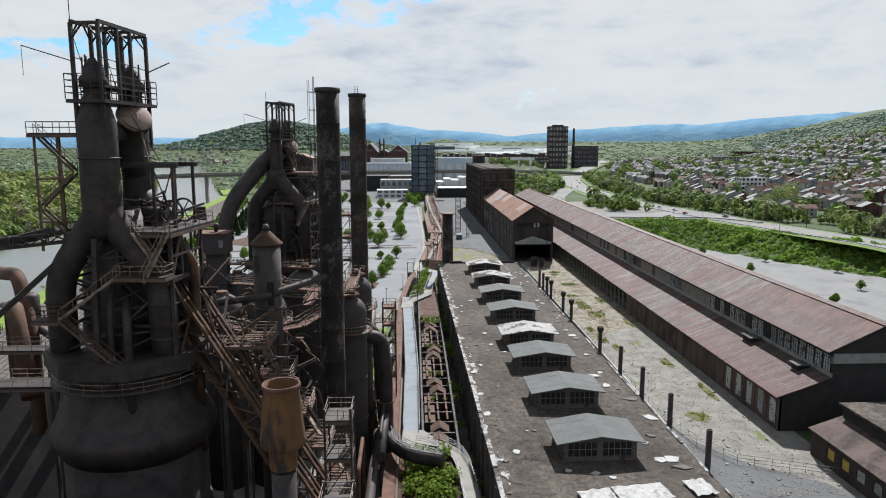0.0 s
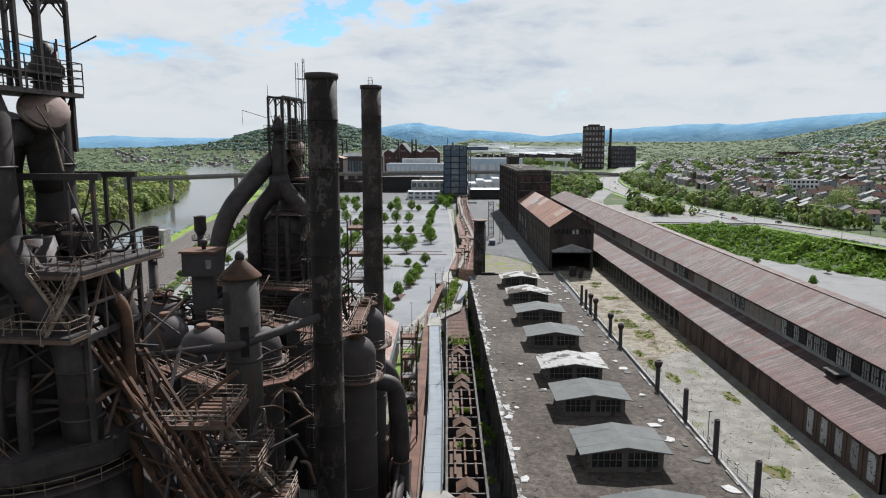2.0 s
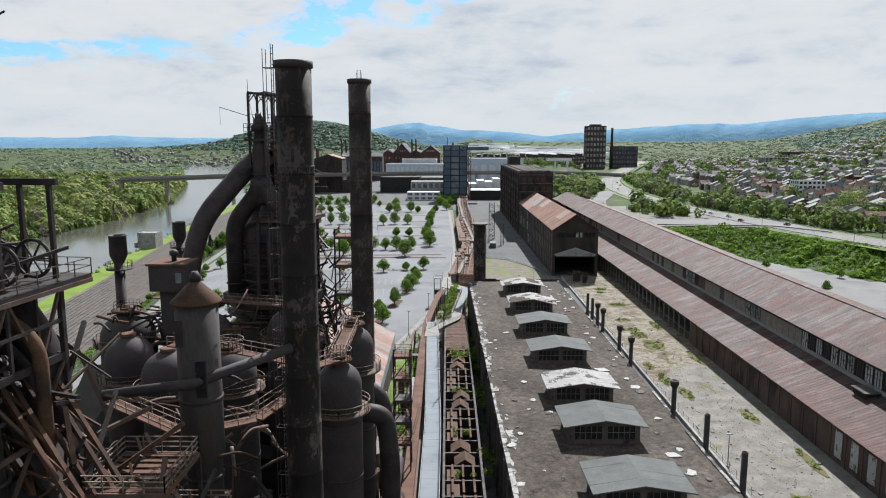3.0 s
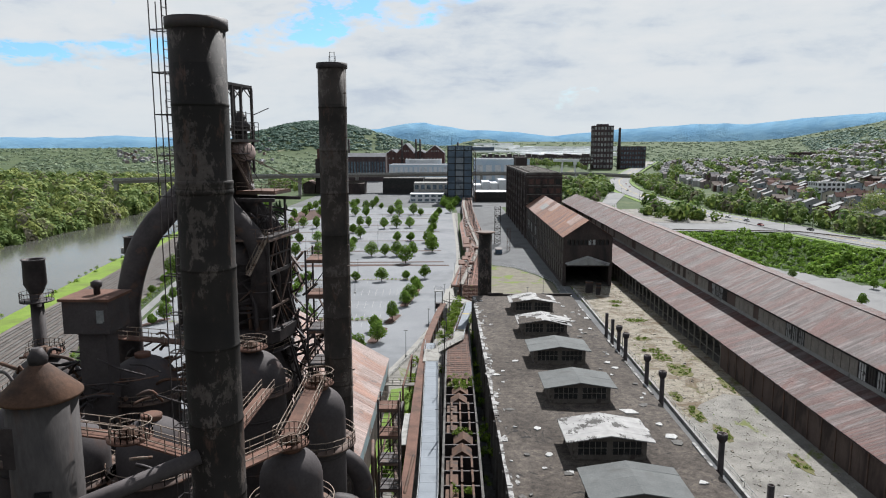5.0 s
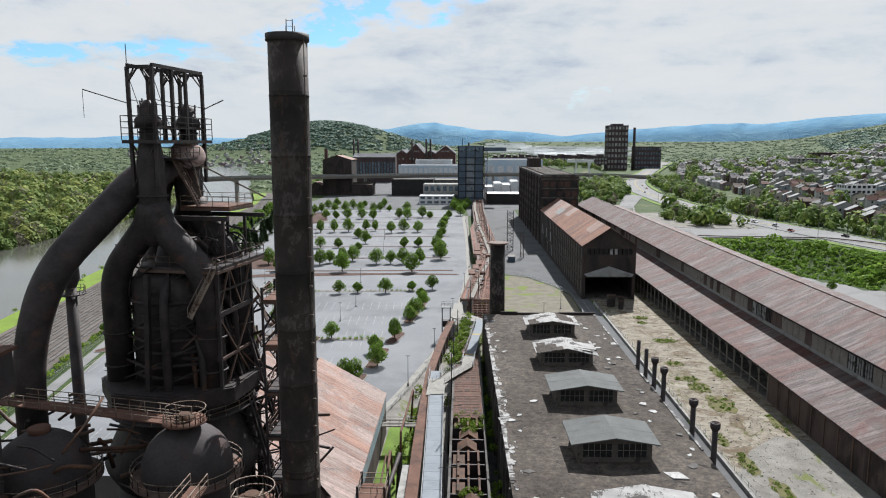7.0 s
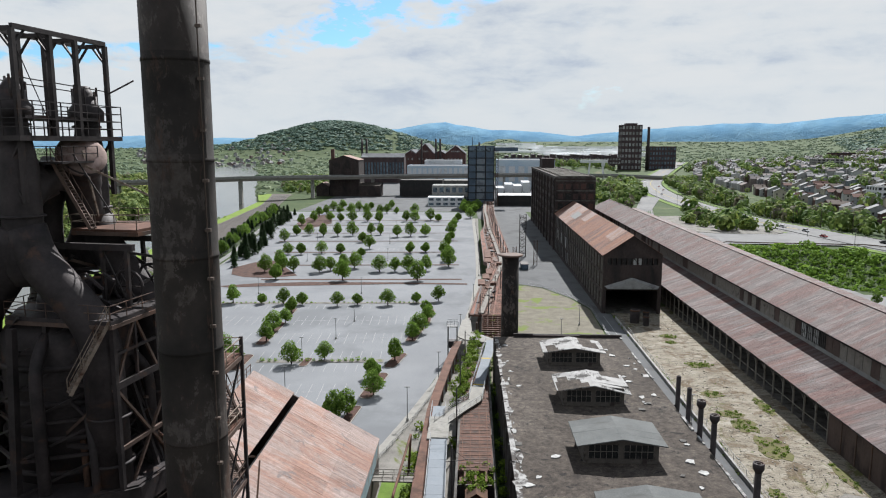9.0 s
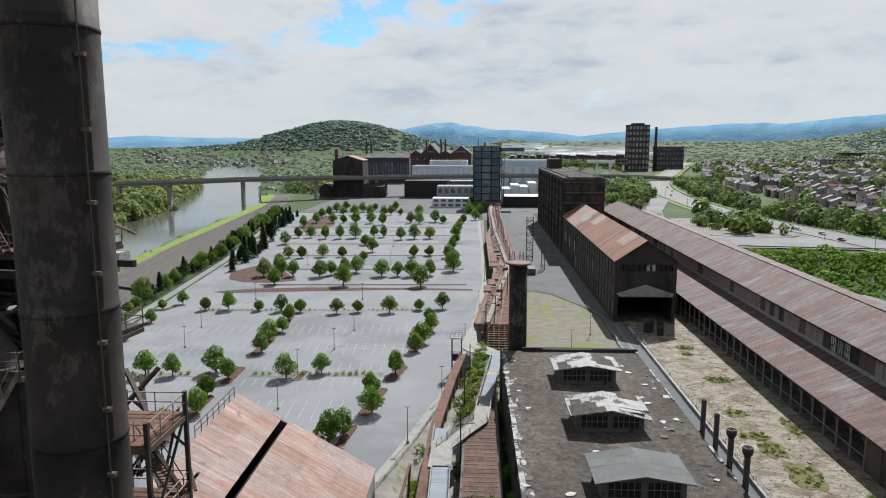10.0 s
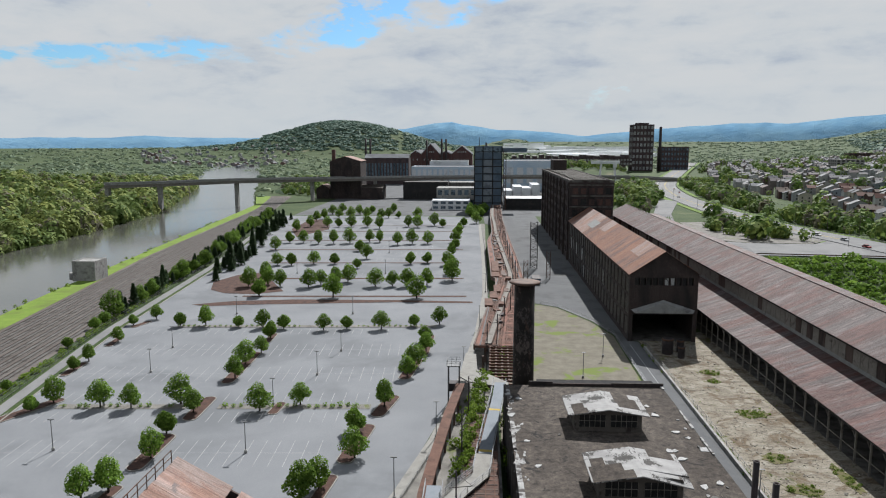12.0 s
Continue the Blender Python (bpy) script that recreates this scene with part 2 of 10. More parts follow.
shed_roof_mat = make_shed_roof()
concrete_pale = surf("pale_concrete", (0.34, 0.33, 0.31), (0.46, 0.45, 0.42), 0.5, (0.22, 0.21, 0.195), 0.4, 0.5, 0.66, 0.9, 0, 0.3, 5)
concrete_dark = surf("stained_concrete", (0.10, 0.095, 0.09), (0.19, 0.18, 0.165), 0.4, (0.06, 0.05, 0.045), 0.3, 0.5, 0.66, 0.92, 0, 0.4, 3, (1, 1, 0.4))
parapet_mat = surf("flaking_white_parapet", (0.33, 0.32, 0.305), (0.50, 0.49, 0.47), 0.7, (0.09, 0.08, 0.075), 0.6, 0.46, 0.56, 0.9, 0, 0.4, 4)
tar_scrap = surf("curled_roofing_scrap", (0.40, 0.39, 0.37), (0.58, 0.57, 0.55), 1.5, (0.2, 0.19, 0.18), 0.9, 0.55, 0.7, 0.85)
# Darker copy of the grey timber, for all monitor walls.
monitor_wall = surf("dark_brown_boards", (0.10, 0.088, 0.077), (0.17, 0.152, 0.134), 0.5, (0.06, 0.05, 0.045), 0.5, 0.52, 0.66, 0.9)
glass_dark = surf("grimy_window_glass", (0.012, 0.013, 0.014), (0.035, 0.036, 0.037), 1.0, (0.09, 0.09, 0.085), 0.7, 0.6, 0.7, 0.3, 0, 0.1, 4)
glass_dirty = surf("dusty_window_glass", (0.05, 0.05, 0.048), (0.11, 0.108, 0.10), 1.2, (0.02, 0.02, 0.02), 1.4, 0.5, 0.56, 0.6, 0, 0.1, 5, vary=0.4)
pane_pale = surf("pale_window_pane", (0.30, 0.31, 0.31), (0.50, 0.51, 0.50), 1.0, (0.05, 0.05, 0.05), 1.0, 0.55, 0.6, 0.4, 0, 0.1, 4, vary=0.4)
window_blue = surf("bluish_glazing", (0.10, 0.14, 0.18), (0.22, 0.28, 0.33), 0.3, (0.05, 0.07, 0.09), 0.4, 0.5, 0.6, 0.25, 0, 0.05, 2, vary=0.3)
asphalt = surf("sun_bleached_asphalt", (0.225, 0.231, 0.240), (0.285, 0.291, 0.299), 0.05, (0.198, 0.204, 0.212), 0.03, 0.5, 0.62, 0.95, 0, 0.2, 9)
asphalt_grey = surf("grey_road_asphalt", (0.125, 0.127, 0.13), (0.165, 0.167, 0.168), 0.1, (0.10, 0.10, 0.10), 0.06, 0.52, 0.65, 0.95, 0, 0.2, 9)
road_pale = surf("pale_concrete_road", (0.235, 0.232, 0.228), (0.285, 0.28, 0.272), 0.05, (0.20, 0.198, 0.195), 0.08, 0.5, 0.65, 0.95, 0, 0.15, 8)
paint_white = surf("worn_white_paint", (0.36, 0.36, 0.355), (0.48, 0.48, 0.475), 1.0, (0.26, 0.26, 0.26), 0.9, 0.5, 0.62, 0.9)
paint_yellow = surf("yellow_paint", (0.50, 0.36, 0.07), (0.58, 0.43, 0.10), 1.0, None, rough=0.8)
kerb_mat = surf("kerb_concrete", (0.29, 0.275, 0.245), (0.37, 0.355, 0.32), 0.6, (0.21, 0.2, 0.18), 0.4, 0.55, 0.7, 0.9, 0, 0.2, 6)
mulch = surf("red_brown_mulch", (0.085, 0.047, 0.036), (0.135, 0.075, 0.058), 1.0, (0.06, 0.036, 0.03), 0.6, 0.5, 0.6, 0.95, 0, 0.6, 8)
rail_mat = surf("dull_track_rail", (0.10, 0.075, 0.06), (0.17, 0.13, 0.11), 1, None, rough=0.5, metal=0.4)
ballast = surf("brown_track_ballast", (0.105, 0.085, 0.074), (0.165, 0.138, 0.122), 0.3, (0.21, 0.185, 0.165), 0.1, 0.52, 0.66, 0.95, 0, 0.7, 6, (1, 0.25, 1))


def make_ground():
    k = Nodes("meadow_and_earth", 0.95)
    g = k.ramp(k.noise(0.05, 7, 0.65), [(0.3, (0.034, 0.062, 0.018)), (0.5, (0.055, 0.088, 0.026)), (0.7, (0.088, 0.116, 0.042))])
    g = k.mix(0.6, g, k.ramp(k.noise(1.3, 6, 0.7), [(0.3, (0.55, 0.6, 0.5)), (0.7, (1.4, 1.35, 1.3))]), "MULTIPLY")
    g = k.mix(k.mask(k.noise(0.02, 6, 0.6), 0.64, 0.70), g, (0.17, 0.16, 0.09))
    k.bump(k.noise(2, 5, 0.7), 0.6, 0.2)
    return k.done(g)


ground_mat = make_ground()
bank_grass = surf("sunny_bank_grass", (0.150, 0.240, 0.028), (0.225, 0.320, 0.05), 0.2, (0.15, 0.20, 0.04), 0.1, 0.5, 0.65, 0.95, 0, 0.6, 4)
grass_bright = surf("bright_spring_grass", (0.115, 0.19, 0.03), (0.19, 0.285, 0.052), 0.2, (0.10, 0.145, 0.03), 0.1, 0.5, 0.65, 0.95, 0, 0.6, 4)


def make_gravel():
    k = Nodes("grey_gravel_with_weeds", 0.95)
    col = k.ramp(k.noise(0.25, 6, 0.6), [(0.3, (0.17, 0.158, 0.142)), (0.7, (0.33, 0.31, 0.28))])
    col = k.mix(0.6, col, k.ramp(k.noise(6, 5, 0.75), [(0.3, (0.42, 0.42, 0.42)), (0.7, (1.5, 1.5, 1.45))]), "MULTIPLY")
    col = k.mix(k.mask(k.noise(0.1, 7, 0.65, (1.4, 0.6, 1), 0.8), 0.60, 0.66), col, (0.16, 0.18, 0.06))
    k.bump(k.noise(7, 5, 0.8), 0.7, 0.08)
    return k.done(col)


gravel = make_gravel()


def make_slab():
    """Old broken slab: worn pale concrete, brown earth in the hollows, dark stains, thin cracks across."""
    k = Nodes("old_pale_slab", 0.95)
    col = k.ramp(k.noise(0.3, 9, 0.74, (0.8, 1.1, 1), 0.6), [(0.3, (0.19, 0.158, 0.118)), (0.5, (0.31, 0.272, 0.212)), (0.66, (0.42, 0.385, 0.315))])
    col = k.mix(k.mask(k.noise(0.14, 9, 0.76, (1.0, 1.1, 1), 1.2), 0.50, 0.58), col, (0.165, 0.122, 0.078))
    col = k.mix(k.mask(k.noise(0.5, 9, 0.78, (0.7, 1.3, 1), 1.5), 0.585, 0.64), col, (0.085, 0.070, 0.048))
    col = k.mix(k.mask(k.noise(0.11, 8, 0.74, (1.3, 0.8, 1), 0.9), 0.585, 0.64), col, (0.125, 0.125, 0.04))
    col = k.mix(k.ramp(k.math("ABSOLUTE", k.math("SUBTRACT", k.noise(0.22, 6, 0.6, (0.5, 1.6, 1), 0.4), 0.5), 0.0), [(0.003, (1, 1, 1)), (0.010, (0, 0, 0))]), col, (0.075, 0.062, 0.045))
    col = k.mix(0.75, col, k.ramp(k.noise(2.6, 9, 0.8), [(0.3, (0.45, 0.45, 0.45)), (0.7, (1.4, 1.4, 1.4))]), "MULTIPLY")
    k.bump(k.noise(3, 6, 0.7), 0.6, 0.1)
    return k.done(col)


slab_mat = make_slab()
cinder_black = surf("black_cinder", (0.018, 0.017, 0.018), (0.045, 0.042, 0.042), 1.2, (0.075, 0.068, 0.062), 1.5, 0.58, 0.66, 0.95, 0, 0.8, 5)
moss_mat = surf("olive_moss", (0.105, 0.105, 0.038), (0.175, 0.165, 0.062), 0.6, (0.165, 0.128, 0.08), 0.5, 0.5, 0.6, 0.95, 0, 0.7, 5)


def make_water():
    k = Nodes("slow_river_water", 0.13, 0.0, 0.5)
    col = k.ramp(k.noise(0.02, 4), [(0.3, (0.082, 0.084, 0.070)), (0.7, (0.118, 0.116, 0.096))])
    k.bump(k.noise(0.35, 6, 0.65, (1, 0.5, 1)), 0.16, 0.2)
    return k.done(col)


water_mat = make_water()


def make_brick(name, a, b, dirt, course=0.075, unit=0.22):
    k = Nodes(name, 0.9)
    t = k.n.new("ShaderNodeTexBrick")
    t.inputs["Scale"].default_value = 1.0
    t.inputs["Brick Width"].default_value, t.inputs["Row Height"].default_value, t.inputs["Mortar Size"].default_value = unit, course, 0.008
    t.inputs["Color1"].default_value, t.inputs["Color2"].default_value, t.inputs["Mortar"].default_value = (*a, 1), (*b, 1), (0.10, 0.09, 0.08, 1)
    geo = k.n.new("ShaderNodeSeparateXYZ")
    k.l.new(k.tc.outputs["Object"], geo.inputs[0])
    along = k.math("ADD", geo.outputs[0], geo.outputs[1])
    v = k.n.new("ShaderNodeCombineXYZ")
    k.l.new(along, v.inputs[0])
    k.l.new(geo.outputs[2], v.inputs[1])
    k.l.new(v.outputs[0], t.inputs[0])
    col = k.mix(k.mask(k.noise(0.18, 7, 0.65, (1, 1, 0.5), 0.4), 0.45, 0.66), t.outputs[0], dirt)
    col = k.mix(0.5, col, k.ramp(k.noise(1.5, 6, 0.7), [(0.3, (0.6, 0.6, 0.6)), (0.7, (1.3, 1.3, 1.3))]), "MULTIPLY")
    k.bump(t.outputs[1], 0.2, 0.01)
    return k.done(col)


# Sooty brick, dimmed further because the near faces stand in shade.
brick_dark = make_brick("sooty_shaded_brick", (0.050, 0.037, 0.036), (0.080, 0.054, 0.050), (0.034, 0.030, 0.031))
brick_red = make_brick("red_brick", (0.13, 0.065, 0.055), (0.17, 0.088, 0.073), (0.075, 0.052, 0.05))
shop_wall_mat = surf("rusty_board_wall", (0.095, 0.068, 0.060), (0.155, 0.115, 0.10), 0.3, (0.055, 0.042, 0.038), 0.2, 0.5, 0.62, 0.9, 0, 0.3, 4, (1, 1, 0.35))
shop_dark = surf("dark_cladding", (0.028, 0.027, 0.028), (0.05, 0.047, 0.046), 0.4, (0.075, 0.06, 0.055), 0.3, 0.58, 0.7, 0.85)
trim_pale = surf("pale_fascia", (0.25, 0.25, 0.24), (0.36, 0.36, 0.345), 0.6, (0.16, 0.155, 0.15), 0.5, 0.55, 0.68, 0.8)
timber_grey = surf("weathered_grey_timber", (0.22, 0.20, 0.175), (0.33, 0.305, 0.27), 0.5, (0.12, 0.10, 0.09), 0.5, 0.55, 0.7, 0.9)
walk_grey = surf("grey_walkway_grating", (0.25, 0.275, 0.30), (0.30, 0.325, 0.35), 0.3, (0.20, 0.22, 0.24), 0.2, 0.55, 0.7, 0.9, 0.0, 0.15, 8, vary=0.05)
rail_silver = surf("galvanised_rail", (0.24, 0.245, 0.25), (0.33, 0.335, 0.34), 1, None, rough=0.6, metal=0.3)
rust_rail_bed = surf("rust_stained_track_bed", (0.20, 0.092, 0.066), (0.29, 0.145, 0.108), 0.4, (0.12, 0.078, 0.062), 0.25, 0.48, 0.62, 0.9, 0, 0.5, 4, (1, 0.4, 1))
tower_panel = surf("weathered_tower_panel", (0.20, 0.235, 0.27), (0.30, 0.335, 0.365), 0.2, (0.15, 0.17, 0.2), 0.2, 0.5, 0.6, 0.6, 0.1, 0.1, 2, vary=0.15)
blue_clad = surf("slate_blue_cladding", (0.105, 0.150, 0.205), (0.15, 0.20, 0.26), 0.1, (0.085, 0.12, 0.165), 0.08, 0.5, 0.62, 0.6, 0.1, 0.1, 2)
blue_pale = surf("pale_blue_cladding", (0.52, 0.66, 0.80), (0.62, 0.74, 0.86), 0.05, (0.66, 0.76, 0.85), 0.04, 0.5, 0.6, 0.7, 0, 0.1, 1)
white_clad = surf("white_cladding", (0.80, 0.81, 0.82), (0.88, 0.89, 0.90), 0.1, (0.56, 0.57, 0.58), 0.08, 0.55, 0.66, 0.7, 0, 0.1, 1)
metal_pole = surf("dull_steel_pole", (0.13, 0.13, 0.13), (0.19, 0.19, 0.19), 2, None, rough=0.5, metal=0.5)
steel_blue = surf("bleached_blue_green_sheet", (0.30, 0.42, 0.45), (0.42, 0.52, 0.54), 0.4, (0.35, 0.27, 0.23), 0.3, 0.5, 0.62, 0.8)


def leaf_mat(name, a, b, through_=0.35, crown=0.0, tones=((0.62, 0.72, 0.62), (1.0, 1.0, 1.0), (1.38, 1.22, 1.1))):
    """Leaves that vary clump by clump and, in woods, crown by crown (crown: metres across)."""
    k = Nodes(name, 0.7, 0.0, 0.06)
    col = k.ramp(k.n.new("ShaderNodeNewGeometry").outputs["Random Per Island"], [(0, a), (1, b)])
    if crown:
        cell = k.cells(1.0 / crown, (1, 1, 0.0))
        one = k.n.new("ShaderNodeSeparateColor")
        k.l.new(cell, one.inputs[0])
        col = k.mix(1.0, col, k.ramp(one.outputs[0], [(0.1, tones[0]), (0.5, tones[1]), (0.9, tones[2])]), "MULTIPLY")
        if crown < 12:
            col = k.mix(k.mask(one.outputs[1], 0.88, 0.92), col, (0.125, 0.118, 0.085))
    else:
        col = k.tone(col, 0.22)
    col = k.mix(0.5, col, k.ramp(k.noise(0.03, 4), [(0.3, (0.65, 0.7, 0.6)), (0.7, (1.35, 1.3, 1.2))]), "MULTIPLY")
    t = k.n.new("ShaderNodeBsdfTranslucent")
    k.link(col, t.inputs[0])
    mx = k.n.new("ShaderNodeMixShader")
    mx.inputs[0].default_value = through_
    k.done(col, None, None)
    k.l.new(k.b.outputs[0], mx.inputs[1])
    k.l.new(t.outputs[0], mx.inputs[2])
    k.l.new(mx.outputs[0], k.n["Material Output"].inputs[0])
    return k.m


leaf_mid = leaf_mat("fresh_green_leaves", (0.062, 0.125, 0.018), (0.165, 0.255, 0.045), 0.42)
leaf_dark = leaf_mat("dark_conifer_needles", (0.020, 0.040, 0.018), (0.042, 0.070, 0.028))
leaf_wood = leaf_mat("mixed_spring_woodland", (0.098, 0.140, 0.044), (0.180, 0.224, 0.078), 0.30, 9.0)
# Distance haze is painted in: valley leaves paler and greyer, hill leaves bluer.
leaf_far = leaf_mat("haze_paled_valley_woods", (0.120, 0.162, 0.112), (0.165, 0.208, 0.144), 0.28, 20.0, ((0.78, 0.84, 0.82), (1.0, 1.0, 1.0), (1.2, 1.14, 1.06)))
leaf_hill = leaf_mat("haze_blued_hill_woods", (0.082, 0.132, 0.112), (0.100, 0.152, 0.126), 0.2, 26.0, ((0.88, 0.92, 0.92), (1.0, 1.0, 1.0), (1.08, 1.06, 1.04)))
leaf_town = leaf_mat("dark_garden_foliage", (0.060, 0.104, 0.030), (0.146, 0.202, 0.060), 0.35, 8.0)
leaf_bright = leaf_mat("yellow_green_weeds", (0.075, 0.135, 0.014), (0.165, 0.235, 0.034), 0.4)
bark = surf("grey_brown_bark", (0.07, 0.055, 0.043), (0.12, 0.10, 0.08), 1.5, None, rough=0.95)

rubble_mat = surf("broken_concrete", (0.22, 0.205, 0.175), (0.48, 0.45, 0.39), 2.0, (0.14, 0.11, 0.08), 0.8, 0.5, 0.6, 0.95, vary=0.3, island=True)
brick_mid = make_brick("dull_red_works_brick", (0.135, 0.062, 0.058), (0.165, 0.080, 0.072), (0.095, 0.055, 0.055))
# Cooler, bluer brick tones stand in for haze over the far works.
brick_far = make_brick("haze_cooled_works_brick", (0.095, 0.062, 0.066), (0.130, 0.085, 0.088), (0.062, 0.050, 0.056))
roof_far = surf("grey_works_roof", (0.10, 0.105, 0.115), (0.16, 0.165, 0.175), 0.1, (0.22, 0.23, 0.24), 0.06, 0.55, 0.66, 0.9)

pad_mat = surf("mossy_grey_pad", (0.165, 0.148, 0.112), (0.25, 0.225, 0.175), 0.3, (0.17, 0.215, 0.05), 0.09, 0.55, 0.61, 0.95, 0, 0.4, 3)


# Brighter copy of the white cladding: far fronts in shade still look white.
def make_bright_white():
    k = Nodes("brightened_white_cladding", 0.7)
    return k.done(k.ramp(k.noise(0.05, 4), [(0.3, (0.80, 0.82, 0.84)), (0.7, (0.88, 0.89, 0.90))]), None, None)


white_far = make_bright_white()

# ---------------------------------------------------------------- building blocks


class Shape:
    """Collects vertices and faces of one mesh."""

    def __init__(self):
        self.v, self.f, self.smooth = [], [], set()

    def quad(self, *p):
        n = len(self.v)
        self.v += [tuple(q) for q in p]
        self.f.append(tuple(range(n, n + len(p))))
        return self

    def box(self, x0, x1, y0, y1, z0, z1, m=None):
        n = len(self.v)
        pts = [(x, y, z) for z in (z0, z1) for y in (y0, y1) for x in (x0, x1)]
        if m is not None:
            pts = [tuple(m @ Vector(p)) for p in pts]
        self.v += pts
        self.f += [tuple(n + i for i in q) for q in ((0, 2, 3, 1), (4, 5, 7, 6), (0, 1, 5, 4), (2, 6, 7, 3), (0, 4, 6, 2), (1, 3, 7, 5))]
        return self

    def beam(self, a, b, w, h=None):
        """A straight bar of w x h from a to b."""
        a, b, h = Vector(a), Vector(b), h or w
        d = b - a
        if d.length < 1e-5:
            return self
        z = d.normalized()
        side = z.cross(Vector((0, 0, 1)))
        side = Vector((1, 0, 0)) if side.length < 1e-4 else side.normalized()
        up = side.cross(z).normalized()
        n = len(self.v)
        for p in (a, b):
            for su, sv in ((-1, -1), (1, -1), (1, 1), (-1, 1)):
                self.v.append(tuple(p + side * (su * w / 2) + up * (sv * h / 2)))
        self.f += [tuple(n + i for i in q) for q in ((3, 2, 1, 0), (4, 5, 6, 7), (0, 1, 5, 4), (1, 2, 6, 5), (2, 3, 7, 6), (3, 0, 4, 7))]
        return self

    def tube(self, pts, radii, n=16, caps=True, smooth=True):
        """A round pipe along pts; radii one number or one a point."""
        pts = [Vector(p) for p in pts]
        radii = [radii] * len(pts) if isinstance(radii, (int, float)) else radii
        start = len(self.v)
        ref = None
        for i, p in enumerate(pts):
            d = (pts[min(i + 1, len(pts) - 1)] - pts[max(i - 1, 0)])
            d = d.normalized() if d.length > 1e-6 else Vector((0, 0, 1))
            if ref is None:
                ref = d.orthogonal().normalized()
                if abs(d.z) > 0.99:
                    ref = Vector((1, 0, 0))
            ref = (ref - d * ref.dot(d)).normalized()
            w = d.cross(ref)
            for k in range(n):
                a = 2 * math.pi * k / n
                self.v.append(tuple(p + (ref * math.cos(a) + w * math.sin(a)) * radii[i]))
        for i in range(len(pts) - 1):
            for k in range(n):
                a, b = start + i * n + k, start + i * n + (k + 1) % n
                if smooth:
                    self.smooth.add(len(self.f))
                self.f.append((a, b, b + n, a + n))
        if caps:
            self.f.append(tuple(start + k for k in range(n))[::-1])
            self.f.append(tuple(start + (len(pts) - 1) * n + k for k in range(n)))
        return self

    def lathe(self, x, y, prof, n=24, caps=True):
        """Turned on the upright axis at x, y: prof is (radius, z) from below to above."""
        start = len(self.v)
        for r, z in prof:
            for k in range(n):
                a = 2 * math.pi * k / n
                self.v.append((x + r * math.cos(a), y + r * math.sin(a), z))
        for i in range(len(prof) - 1):
            for k in range(n):
                a, b = start + i * n + k, start + i * n + (k + 1) % n
                self.smooth.add(len(self.f))
                self.f.append((a, b, b + n, a + n))
        if caps:
            self.f.append(tuple(start + k for k in range(n))[::-1])
            self.f.append(tuple(start + (len(prof) - 1) * n + k for k in range(n)))
        return self

    def prism(self, outline, z0, z1):
        """An upright block on an outline of (x, y)."""
        n, k = len(self.v), len(outline)
        self.v += [(x, y, z0) for x, y in outline] + [(x, y, z1) for x, y in outline]
        self.f.append(tuple(range(n, n + k))[::-1])
        self.f.append(tuple(range(n + k, n + 2 * k)))
        for i in range(k):
            j = (i + 1) % k
            self.f.append((n + i, n + j, n + k + j, n + k + i))
        return self

    def strip(self, line, width, z, thick=0.0, offset=0.0):
        """A ribbon of that width along a line of (x, y[, z])."""
        pts = [Vector((p[0], p[1], p[2] if len(p) > 2 else z)) for p in line]
        n = len(self.v)
        for i, p in enumerate(pts):
            d = pts[min(i + 1, len(pts) - 1)] - pts[max(i - 1, 0)]
            s = Vector((d.y, -d.x, 0)).normalized()
            c = p + s * offset
            for q in (-1, 1):
                self.v.append(tuple(c + s * (q * width / 2)))
                self.v.append(tuple(c + s * (q * width / 2) - Vector((0, 0, thick))))
        for i in range(len(pts) - 1):
            a, b = n + 4 * i, n + 4 * (i + 1)
            self.f.append((a, a + 2, b + 2, b))
            if thick:
                self.f += [(a + 1, b + 1, b + 3, a + 3), (a, b, b + 1, a + 1), (a + 2, a + 3, b + 3, b + 2)]
        if thick:
            e = n + 4 * (len(pts) - 1)
            self.f += [(n, n + 1, n + 3, n + 2), (e, e + 2, e + 3, e + 1)]
        return self

    def mesh(self, name, material):
        me = bpy.data.meshes.new(name)
        me.from_pydata(self.v, [], self.f)
        if self.smooth:
            me.polygons.foreach_set("use_smooth", [i in self.smooth for i in range(len(self.f))])
        me.materials.append(material)
        me.update()
        return me


def place(name, shape, material, parent=None, label="", category="", group="", kind="", at=None):
    """Links a Shape (or a finished mesh) as one object."""
    me = shape if isinstance(shape, bpy.types.Mesh) else shape.mesh(name, material)
    ob = new(name, me)
    if parent is not None:
        ob.parent = parent
    if at is not None:
        ob.matrix_basis = at
    return tagged(ob, label, category, group, kind)


def thing(name, at, label, category, group="", kind=""):
    """An Empty that carries the parts of one thing."""
    ob = new(name)
    ob.empty_display_size = 0.2
    ob.matrix_basis = at if isinstance(at, Matrix) else Matrix.Translation(at)
    return tagged(ob, label, category, group, kind)


def part(name, shape, material, parent, label=""):
    return place(name, shape, material, parent, label)


def arc(a, b, n):
    return [a + (b - a) * i / n for i in range(n + 1)]


